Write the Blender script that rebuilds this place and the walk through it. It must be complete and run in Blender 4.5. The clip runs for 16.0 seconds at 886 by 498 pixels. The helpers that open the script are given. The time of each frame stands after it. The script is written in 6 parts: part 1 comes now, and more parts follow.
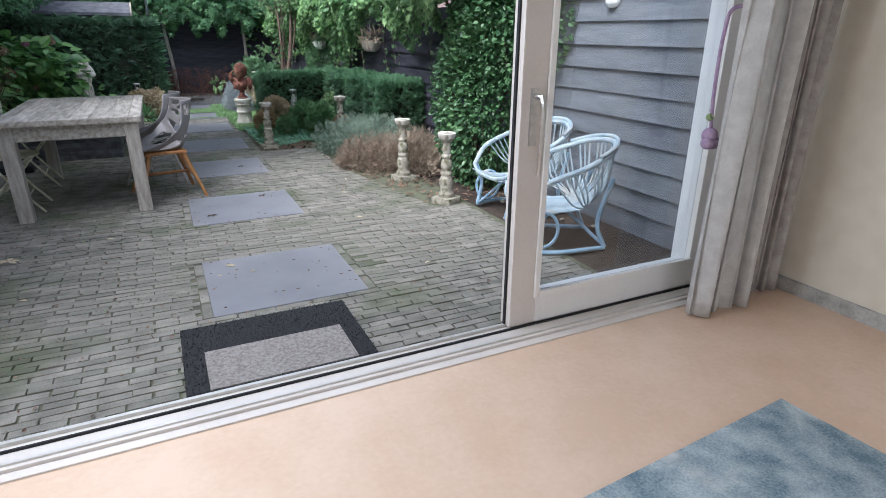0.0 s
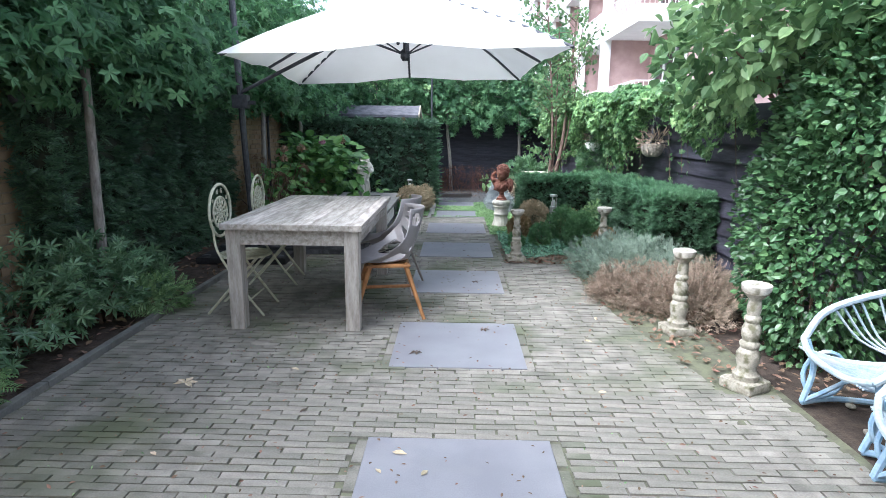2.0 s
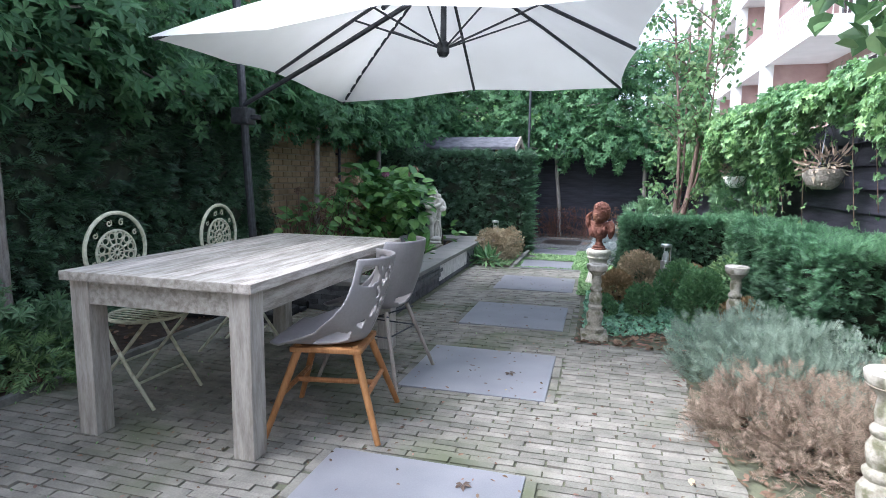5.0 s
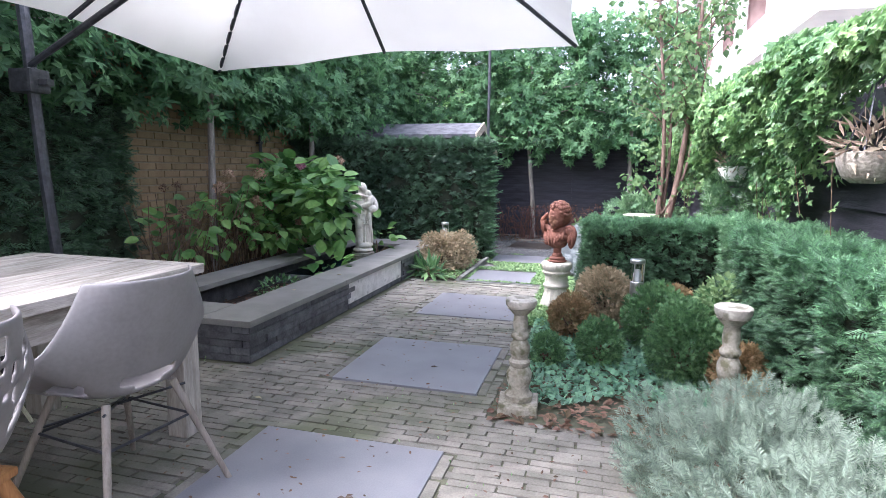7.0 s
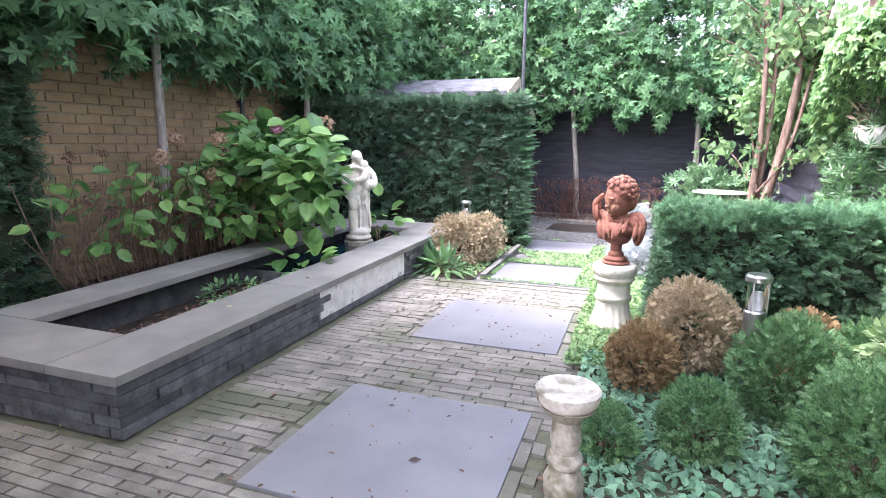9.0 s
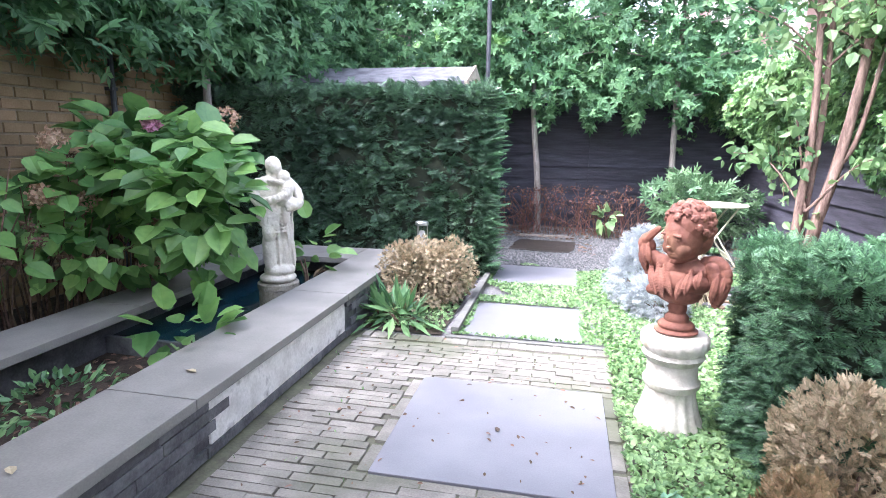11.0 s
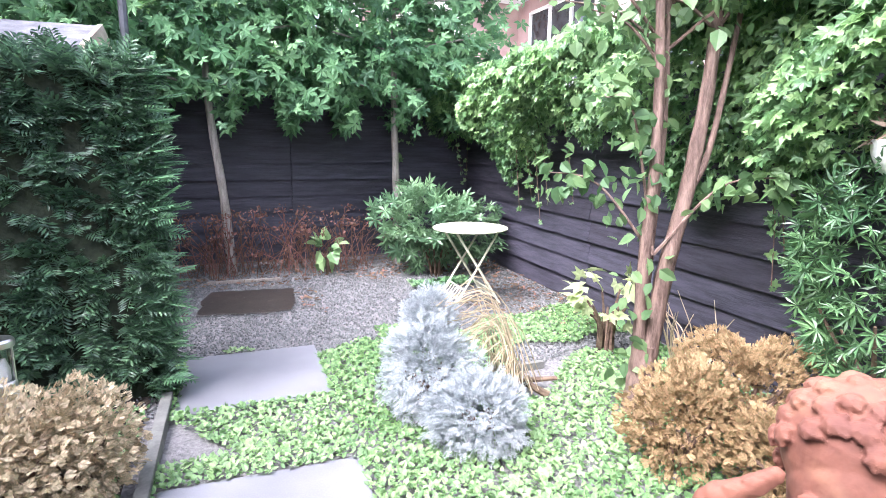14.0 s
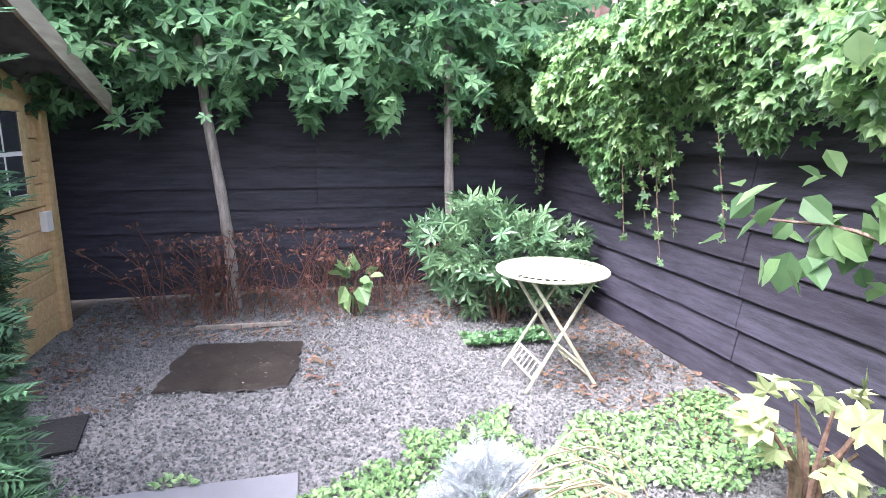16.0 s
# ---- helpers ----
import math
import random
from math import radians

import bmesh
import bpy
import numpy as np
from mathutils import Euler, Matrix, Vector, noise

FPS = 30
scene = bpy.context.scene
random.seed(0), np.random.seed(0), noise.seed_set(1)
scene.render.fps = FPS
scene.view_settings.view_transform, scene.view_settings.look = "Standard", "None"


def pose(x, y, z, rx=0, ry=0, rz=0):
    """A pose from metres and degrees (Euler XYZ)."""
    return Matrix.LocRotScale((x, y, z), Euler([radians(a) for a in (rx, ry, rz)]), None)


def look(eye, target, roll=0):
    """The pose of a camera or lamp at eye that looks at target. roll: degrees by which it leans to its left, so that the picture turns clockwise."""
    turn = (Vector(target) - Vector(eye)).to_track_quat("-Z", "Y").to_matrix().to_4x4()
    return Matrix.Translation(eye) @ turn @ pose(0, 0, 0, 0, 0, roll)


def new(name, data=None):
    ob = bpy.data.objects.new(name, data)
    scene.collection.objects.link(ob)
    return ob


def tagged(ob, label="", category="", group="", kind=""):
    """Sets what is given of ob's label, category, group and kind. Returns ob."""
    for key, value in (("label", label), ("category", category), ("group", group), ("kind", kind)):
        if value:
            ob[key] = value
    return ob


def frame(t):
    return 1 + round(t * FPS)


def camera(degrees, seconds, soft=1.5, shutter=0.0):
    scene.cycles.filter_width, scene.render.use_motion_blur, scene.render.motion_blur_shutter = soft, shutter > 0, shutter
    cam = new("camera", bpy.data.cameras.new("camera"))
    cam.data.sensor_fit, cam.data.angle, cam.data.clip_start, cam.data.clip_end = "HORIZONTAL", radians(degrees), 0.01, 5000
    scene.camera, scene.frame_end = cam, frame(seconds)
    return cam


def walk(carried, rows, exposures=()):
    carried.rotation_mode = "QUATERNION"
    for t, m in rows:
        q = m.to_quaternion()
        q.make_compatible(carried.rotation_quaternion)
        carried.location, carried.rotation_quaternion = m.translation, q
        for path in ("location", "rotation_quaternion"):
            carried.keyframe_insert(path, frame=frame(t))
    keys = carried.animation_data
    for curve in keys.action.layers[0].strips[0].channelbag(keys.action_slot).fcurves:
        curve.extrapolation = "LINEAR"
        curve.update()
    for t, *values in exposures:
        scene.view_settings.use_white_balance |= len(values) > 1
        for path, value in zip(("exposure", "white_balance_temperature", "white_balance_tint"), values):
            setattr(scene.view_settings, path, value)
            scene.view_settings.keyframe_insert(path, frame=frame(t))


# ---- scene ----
cam = camera(76.10, 16.0, soft=0.85)
# seconds, x, y, z, yaw, pitch, roll
ROWS = [
    (0, -0.072, -0.906, 1.394, -25.79, -20.88, -0.38),
    (0.5, 0.042, -0.546, 1.421, -21.64, -17.13, -0.60),
    (1, 0.143, -0.234, 1.431, -15.62, -14.67, -0.71),
    (1.5, 0.273, 0.058, 1.421, -6.70, -12.88, -0.69),
    (2, 0.388, 0.385, 1.414, 1.18, -11.84, -0.64),
    (2.5, 0.480, 0.688, 1.402, 7.35, -9.90, -0.77),
    (3, 0.585, 0.947, 1.390, 12.87, -8.39, -0.75),
    (3.5, 0.686, 1.210, 1.364, 15.43, -7.70, -0.72),
    (4, 0.783, 1.477, 1.294, 15.40, -7.52, -0.83),
    (4.5, 0.939, 1.835, 1.237, 15.45, -7.43, -0.83),
    (5, 1.086, 2.245, 1.216, 15.49, -7.48, -0.80),
    (7.5, 1.456, 4.248, 1.172, 15.55, -8.42, -0.50),
    (8, 1.419, 4.632, 1.147, 19.09, -9.73, -0.45),
    (8.5, 1.331, 4.978, 1.143, 19.43, -10.79, -0.51),
    (11, 0.626, 6.517, 1.151, 12.07, -10.89, -0.79),
    (11.5, 0.474, 6.856, 1.172, 3.41, -10.76, -0.80),
    (12, 0.420, 7.191, 1.204, -0.38, -10.79, -0.73),
    (12.5, 0.377, 7.467, 1.195, -5.89, -10.60, -0.60),
    (13, 0.354, 7.752, 1.217, -13.80, -10.61, -0.69),
    (13.5, 0.356, 8.079, 1.225, -17.16, -10.65, -0.62),
    (14, 0.386, 8.403, 1.226, -20.06, -10.75, -0.58),
    (14.5, 0.499, 8.702, 1.246, -23.04, -10.92, -0.67),
    (15, 0.673, 9.049, 1.254, -22.40, -11.16, -0.59),
    (15.5, 0.798, 9.405, 1.255, -20.12, -11.29, -0.52),
    (16, 0.863, 9.752, 1.250, -13.33, -11.41, -0.42),
]
walk(cam, [(t, pose(x, y, z, 90 + pitch, roll, yaw)) for t, x, y, z, yaw, pitch, roll in ROWS], [(0.0, 1.3, 5700, 10), (2.0, 1.95, 5650, 10), (5.0, 2.02, 5650, 12), (7.5, 2.8, 5950, 22), (8.5, 3.25, 6100, 24), (11.0, 3.2, 5850, 21), (12.5, 2.85, 5850, 21), (16.0, 2.85, 5950, 22)])

# ---- light ----
world = bpy.data.worlds.new("overcast_sky")
scene.world = world
world.use_nodes = True
wn, wl = world.node_tree.nodes, world.node_tree.links
sky = wn.new("ShaderNodeTexSky")
sky.sky_type, sky.sun_disc = "NISHITA", False
sky.sun_elevation, sky.sun_rotation = radians(53), radians(243)
sky.air_density, sky.dust_density, sky.ozone_density = 1.0, 4.0, 1.0
pale = wn.new("ShaderNodeHueSaturation")
pale.inputs["Saturation"].default_value = 0.45
wl.new(sky.outputs[0], pale.inputs["Color"])
wl.new(pale.outputs[0], wn["Background"].inputs["Color"])
wn["Background"].inputs["Strength"].default_value = 0.15
sun = new("sun", bpy.data.lights.new("sun", "SUN"))
sun.data.energy, sun.data.angle, sun.data.color = 1.35, radians(45), (1.0, 0.97, 0.92)
sun.matrix_world = look((-6, -3, 9), (0, 0, 0))
# Fill lamp at an assumed, unseen street window, added to brighten the floor.
room_fill = new("window_daylight", bpy.data.lights.new("window_daylight", "AREA"))
room_fill.data.shape, room_fill.data.size, room_fill.data.size_y = "RECTANGLE", 4.3, 1.4
room_fill.data.energy, room_fill.data.color = 10, (1.0, 0.98, 0.95)
room_fill.matrix_world = look((0, -4.3, 1.58), (-0.3, -0.5, 0.15))

door_light = new("door_daylight", bpy.data.lights.new("door_daylight", "AREA"))
door_light.data.shape, door_light.data.size, door_light.data.size_y = "RECTANGLE", 2.3, 0.42
door_light.data.energy, door_light.data.color = 28, (0.97, 0.99, 1.0)
door_light.matrix_world = look((-0.95, 1.02, 2.0), (0.1, -0.7, 0.15))


# ---- materials ----
def material(name, c1, c2, rough=0.7, metal=0.0, scale=6.0, fine=70.0, bump=0.2, vary=0.0, translucent=0.0, spec=0.4, stain=None):
    """A surface whose colour wanders between c1 and c2 at two scales, with fine relief; vary: brightness from piece to piece."""
    m = bpy.data.materials.new(name)
    m.use_nodes = True
    n, l = m.node_tree.nodes, m.node_tree.links
    b = n["Principled BSDF"]
    b.inputs["Roughness"].default_value, b.inputs["Metallic"].default_value = rough, metal
    b.inputs["Specular IOR Level"].default_value = spec
    co = n.new("ShaderNodeTexCoord")
    a, f = n.new("ShaderNodeTexNoise"), n.new("ShaderNodeTexNoise")
    a.inputs["Scale"].default_value, a.inputs["Detail"].default_value = scale, 4
    f.inputs["Scale"].default_value, f.inputs["Detail"].default_value = fine, 3
    l.new(co.outputs["Object"], a.inputs["Vector"]), l.new(co.outputs["Object"], f.inputs["Vector"])
    s = n.new("ShaderNodeMath")
    s.operation = "MULTIPLY_ADD"
    s.inputs[1].default_value, s.inputs[2].default_value = 0.45, -0.22
    l.new(f.outputs[0], s.inputs[0])
    t = n.new("ShaderNodeMath")
    l.new(a.outputs[0], t.inputs[0]), l.new(s.outputs[0], t.inputs[1])
    r = n.new("ShaderNodeValToRGB")
    r.color_ramp.elements[0].position, r.color_ramp.elements[1].position = 0.32, 0.68
    r.color_ramp.elements[0].color, r.color_ramp.elements[1].color = (*c1, 1), (*c2, 1)
    l.new(t.outputs[0], r.inputs[0])
    out = r.outputs[0]
    if stain:
        p, q = n.new("ShaderNodeTexNoise"), n.new("ShaderNodeValToRGB")
        p.inputs["Scale"].default_value, p.inputs["Detail"].default_value = stain[3], 5
        l.new(co.outputs["Object"], p.inputs["Vector"]), l.new(p.outputs[0], q.inputs[0])
        q.color_ramp.elements[0].position, q.color_ramp.elements[1].position = stain[4], stain[4] + 0.15
        x = n.new("ShaderNodeMix")
        x.data_type = "RGBA"
        l.new(q.outputs[0], x.inputs["Factor"]), l.new(out, x.inputs["A"])
        x.inputs["B"].default_value = (*stain[:3], 1)
        out = x.outputs["Result"]
    if vary:
        g, o, v = n.new("ShaderNodeNewGeometry"), n.new("ShaderNodeObjectInfo"), n.new("ShaderNodeMath")
        l.new(g.outputs["Random Per Island"], v.inputs[0]), l.new(o.outputs["Random"], v.inputs[1])
        w = n.new("ShaderNodeMath")
        w.operation = "FRACT"
        l.new(v.outputs[0], w.inputs[0])
        k = n.new("ShaderNodeMapRange")
        k.inputs["To Min"].default_value, k.inputs["To Max"].default_value = 1 - vary, 1 + vary
        l.new(w.outputs[0], k.inputs["Value"])
        h = n.new("ShaderNodeHueSaturation")
        l.new(k.outputs[0], h.inputs["Value"]), l.new(out, h.inputs["Color"])
        k2 = n.new("ShaderNodeMapRange")
        k2.inputs["To Min"].default_value, k2.inputs["To Max"].default_value = 0.5 + vary * 0.05, 0.5 - vary * 0.05
        l.new(w.outputs[0], k2.inputs["Value"]), l.new(k2.outputs[0], h.inputs["Hue"])
        out = h.outputs[0]
    l.new(out, b.inputs["Base Color"])
    if bump:
        u = n.new("ShaderNodeBump")
        u.inputs["Strength"].default_value, u.inputs["Distance"].default_value = bump, 0.01
        l.new(t.outputs[0], u.inputs["Height"]), l.new(u.outputs[0], b.inputs["Normal"])
    if translucent:
        d, e = n.new("ShaderNodeBsdfTranslucent"), n.new("ShaderNodeMixShader")
        e.inputs[0].default_value = translucent
        l.new(out, d.inputs["Color"])
        l.new(b.outputs[0], e.inputs[1]), l.new(d.outputs[0], e.inputs[2]), l.new(e.outputs[0], n["Material Output"].inputs["Surface"])
    return m


def grain_material(name, c1, c2, along=(1, 12, 12), rough=0.75, scale=5.0, bump=0.3, vary=0.12, stain=None):
    """Timber: the same surface with its pattern stretched along the grain."""
    m = material(name, c1, c2, rough, scale=scale, fine=scale * 7, bump=bump, vary=vary, stain=stain)
    n, l = m.node_tree.nodes, m.node_tree.links
    mp = n.new("ShaderNodeMapping")
    mp.inputs["Scale"].default_value = along
    co = n["Texture Coordinate"]
    for link in list(l):
        if link.from_node == co and link.to_node.type == "TEX_NOISE":
            l.new(mp.outputs[0], link.to_socket)
    l.new(co.outputs["Object"], mp.inputs["Vector"])
    return m


def glass_material(name, tint=(0.95, 0.98, 1.0), rough=0.02):
    m = bpy.data.materials.new(name)
    m.use_nodes = True
    b = m.node_tree.nodes["Principled BSDF"]
    b.inputs["Base Color"].default_value = (*tint, 1)
    b.inputs["Roughness"].default_value = rough
    b.inputs["Transmission Weight"].default_value = 1.0
    b.inputs["IOR"].default_value = 1.45
    return m


PAVER = material("paver_clay", (0.15, 0.14, 0.12), (0.26, 0.245, 0.21), 0.85, scale=7, fine=120, bump=0.35, vary=0.17, stain=(0.105, 0.115, 0.07, 1.3, 0.5))
BED = material("mossy_joint_sand", (0.085, 0.085, 0.062), (0.14, 0.145, 0.09), 1.0, scale=9, bump=0.5)
SLAB = material("bluestone", (0.175, 0.175, 0.195), (0.225, 0.225, 0.245), 0.42, scale=3, fine=160, bump=0.06, vary=0.05, stain=(0.2, 0.2, 0.21, 2.2, 0.62))
COPE = material("grey_coping_stone", (0.165, 0.16, 0.147), (0.23, 0.223, 0.205), 0.7, scale=4, fine=140, bump=0.1, vary=0.05)
SOIL = material("dark_soil", (0.035, 0.026, 0.02), (0.075, 0.055, 0.042), 1.0, scale=14, fine=90, bump=1.0)
GRAVEL_BASE = material("gravel_bed", (0.13, 0.125, 0.125), (0.25, 0.24, 0.24), 0.95, scale=60, fine=260, bump=1.0)
PEBBLE = material("grey_gravel", (0.1, 0.105, 0.105), (0.21, 0.215, 0.215), 0.85, scale=20, bump=0.2, vary=0.35)
WALLBRICK = material("ochre_brick", (0.25, 0.17, 0.095), (0.34, 0.24, 0.14), 0.9, scale=5, fine=90, bump=0.4, vary=0.11)
MORTAR = material("grey_mortar", (0.22, 0.175, 0.12), (0.3, 0.24, 0.17), 0.95, scale=20, bump=0.4)
FENCE = grain_material("dark_stained_board", (0.026, 0.025, 0.036), (0.06, 0.057, 0.078), (12, 1.2, 12), 0.6, 3, 0.35, 0.2)
FENCE_X = grain_material("dark_stained_board_cross", (0.026, 0.025, 0.036), (0.055, 0.052, 0.072), (1.2, 12, 12), 0.6, 3, 0.35, 0.2)
# Same stain as FENCE, its grey-blue look through glass put into the colour.
FENCE_GREY = grain_material("dark_board_greyed_by_glass", (0.1, 0.11, 0.125), (0.16, 0.17, 0.19), (12, 1.2, 12), 0.65, 3, 0.35, 0.12)
SLATE = material("stacked_slate", (0.06, 0.06, 0.067), (0.14, 0.14, 0.147), 0.6, scale=12, fine=80, bump=0.6, vary=0.35)
RENDERED = material("flaking_white_render", (0.52, 0.5, 0.47), (0.76, 0.74, 0.71), 0.9, scale=9, bump=0.6, stain=(0.12, 0.11, 0.1, 9, 0.6))
WATER = material("pond_water", (0.006, 0.03, 0.042), (0.012, 0.045, 0.06), 0.04, scale=3, bump=0.05, spec=0.6)
WHITE = material("white_paint", (0.74, 0.73, 0.71), (0.8, 0.79, 0.77), 0.4, scale=4, bump=0.02)
ALU = material("pale_aluminium", (0.55, 0.53, 0.5), (0.62, 0.6, 0.57), 0.35, 0.4, scale=20, bump=0.03)
STEEL = material("brushed_steel", (0.5, 0.5, 0.5), (0.62, 0.62, 0.62), 0.3, 1.0, scale=40, bump=0.03)
RUBBER = material("black_rubber", (0.012, 0.012, 0.013), (0.025, 0.025, 0.027), 0.8, scale=60, bump=0.3)
LINO = material("peach_linoleum", (0.6, 0.43, 0.31), (0.67, 0.5, 0.38), 0.27, scale=4, fine=50, bump=0.03)
PLASTER = material("cream_plaster", (0.66, 0.6, 0.5), (0.72, 0.66, 0.56), 0.9, scale=10, fine=200, bump=0.1)
GLASS = glass_material("window_glass")
BARK = grain_material("pale_grey_bark", (0.17, 0.15, 0.13), (0.34, 0.31, 0.28), (10, 10, 2), 0.9, 4, 0.5, 0.0)
BARK_RED = grain_material("reddish_peeling_bark", (0.075, 0.045, 0.035), (0.22, 0.15, 0.12), (9, 9, 1.5), 0.75, 4, 0.6, 0.0)
TWIG = material("brown_twig", (0.08, 0.05, 0.035), (0.19, 0.13, 0.09), 0.9, scale=20, bump=0.3, vary=0.3)
# Near-black green: the shade between hedge twigs put into the colour.
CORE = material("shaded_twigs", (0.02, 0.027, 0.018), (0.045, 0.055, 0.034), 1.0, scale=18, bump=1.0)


def leaf_material(name, c1, c2, vary=0.3, translucent=0.25, rough=0.5, spec=0.35):
    return material(name, c1, c2, rough, scale=1.3, fine=25, bump=0.0, vary=vary, translucent=translucent, spec=spec)


LEAF_PLEACH = leaf_material("sweetgum_leaf", (0.085, 0.2, 0.095), (0.14, 0.28, 0.13), 0.4, 0.5)
LEAF_YEW = leaf_material("yew_leaf", (0.045, 0.1, 0.06), (0.1, 0.19, 0.105), 0.5, 0.15, 0.4, 0.5)
LEAF_YEW_NEW = leaf_material("yew_fresh_leaf", (0.1, 0.22, 0.12), (0.17, 0.32, 0.17), 0.4, 0.3)
LEAF_IVY = leaf_material("creeper_leaf", (0.12, 0.25, 0.1), (0.23, 0.39, 0.16), 0.5, 0.4, 0.35, 0.6)
LEAF_DARK = leaf_material("evergreen_leaf", (0.055, 0.13, 0.055), (0.105, 0.21, 0.085), 0.4, 0.25, 0.35, 0.5)
LEAF_BIG = leaf_material("hydrangea_leaf", (0.1, 0.24, 0.07), (0.2, 0.37, 0.11), 0.4, 0.4, 0.4, 0.5)
LEAF_TREE = leaf_material("broad_tree_leaf", (0.11, 0.21, 0.09), (0.2, 0.31, 0.14), 0.4, 0.45)
LEAF_RHODO = leaf_material("rhododendron_leaf", (0.085, 0.18, 0.085), (0.17, 0.285, 0.15), 0.35, 0.2, 0.35, 0.5)
LEAF_BOX = leaf_material("box_leaf", (0.085, 0.2, 0.085), (0.18, 0.33, 0.14), 0.45, 0.25, 0.4, 0.5)
LEAF_YEW_LOW = leaf_material("low_yew_leaf", (0.06, 0.135, 0.075), (0.13, 0.245, 0.13), 0.5, 0.25, 0.4, 0.5)
LEAF_DRY = leaf_material("dry_box_leaf", (0.34, 0.27, 0.16), (0.54, 0.46, 0.32), 0.35, 0.2, 0.8)
LEAF_RUST = leaf_material("rust_box_leaf", (0.24, 0.165, 0.08), (0.37, 0.265, 0.14), 0.35, 0.2, 0.8)
LEAF_COVER = leaf_material("ground_cover_leaf", (0.16, 0.29, 0.11), (0.28, 0.42, 0.2), 0.35, 0.3)
LEAF_SILVER = leaf_material("silver_leaf", (0.3, 0.34, 0.35), (0.5, 0.53, 0.54), 0.2, 0.2, 0.9)
LEAF_LAVENDER = leaf_material("lavender_leaf", (0.17, 0.235, 0.18), (0.31, 0.38, 0.31), 0.3, 0.2, 0.8)
LEAF_STRAW = leaf_material("dry_stem", (0.24, 0.18, 0.135), (0.42, 0.34, 0.26), 0.35, 0.1, 0.9)
LEAF_BROWN = leaf_material("brown_flower_stem", (0.12, 0.06, 0.045), (0.22, 0.12, 0.09), 0.35, 0.1, 0.9)
LEAF_PALE = leaf_material("pale_yellow_leaf", (0.3, 0.4, 0.17), (0.52, 0.56, 0.32), 0.25, 0.35)
LEAF_LITTER = leaf_material("leaf_litter", (0.1, 0.06, 0.042), (0.25, 0.165, 0.11), 0.45, 0.1, 0.9)


# ---- building helpers ----
def thing(name, label, category, place=(0, 0, 0), turn=0, group="", kind=""):
    ob = new(name)
    ob.empty_display_size = 0.1
    ob.matrix_basis = pose(*place, 0, 0, turn)
    return tagged(ob, label, category, group, kind)


def part(name, bm, mat, parent=None, label="", kind=""):
    me = bpy.data.meshes.new(name)
    bmesh.ops.recalc_face_normals(bm, faces=bm.faces[:])
    bm.to_mesh(me)
    bm.free()
    me.materials.append(mat)
    ob = new(name, me)
    ob.parent = parent
    return tagged(ob, label, "", "", kind)


def smooth(ob, angle=40):
    ob.data.shade_smooth()
    ob.data.set_sharp_from_angle(angle=radians(angle))
    return ob


def raw(name, verts, faces, mat, parent=None, label="", kind=""):
    """A mesh out of arrays: verts N x 3, faces M x k."""
    me = bpy.data.meshes.new(name)
    v, f = np.asarray(verts, dtype=np.float32), np.asarray(faces, dtype=np.int32)
    me.vertices.add(len(v))
    me.vertices.foreach_set("co", v.ravel())
    me.loops.add(f.size)
    me.loops.foreach_set("vertex_index", f.ravel())
    me.polygons.add(len(f))
    me.polygons.foreach_set("loop_start", np.arange(0, f.size, f.shape[1], dtype=np.int32))
    me.update(calc_edges=True)
    me.shade_flat()
    me.materials.append(mat)
    ob = new(name, me)
    ob.parent = parent
    return tagged(ob, label, "", "", kind)


def box(bm, x0, x1, y0, y1, z0, z1, bevel=0.0):
    made = bmesh.ops.create_cube(bm, size=1)["verts"]
    for v in made:
        v.co = Vector(((x0 + x1) / 2 + v.co.x * (x1 - x0), (y0 + y1) / 2 + v.co.y * (y1 - y0), (z0 + z1) / 2 + v.co.z * (z1 - z0)))
    if bevel:
        edges = {e for v in made for e in v.link_edges}
        bmesh.ops.bevel(bm, geom=list(edges), offset=bevel, segments=2, affect="EDGES", profile=0.7)
    return bm


def boxed(name, dims, mat, parent=None, bevel=0.004, label="", kind=""):
    return part(name, box(bmesh.new(), *dims, bevel), mat, parent, label, kind)


def structure(name, dims, mat, label, category, bevel=0.0):
    return tagged(boxed(name, dims, mat, None, bevel), label, category, "", "structure")


def tube(bm, pts, r, sides=8, closed=False, flat=1.0):
    """A round bar swept along points; r is one radius or one for each point."""
    pts = [Vector(p) for p in pts]
    rr = r if isinstance(r, (list, tuple)) else [r] * len(pts)
    rings, n, up = [], len(pts), Vector((0.13, 0.21, 0.97))
    for i, p in enumerate(pts):
        a = pts[(i - 1) % n] if closed or i else p
        b = pts[(i + 1) % n] if closed or i < n - 1 else p
        d = (b - a).normalized()
        x = d.cross(up)
        if x.length < 0.2:
            x = d.cross(Vector((0.97, 0.2, 0.1)))
        x.normalize()
        y = x.cross(d)
        up = y
        rings.append([bm.verts.new(p + (x * math.cos(k * 2 * math.pi / sides) + y * flat * math.sin(k * 2 * math.pi / sides)) * rr[i]) for k in range(sides)])
    for i in range(n if closed else n - 1):
        a, b = rings[i], rings[(i + 1) % n]
        for k in range(sides):
            bm.faces.new((a[k], a[(k + 1) % sides], b[(k + 1) % sides], b[k]))
    if not closed:
        bm.faces.new(rings[0][::-1]), bm.faces.new(rings[-1])
    return bm


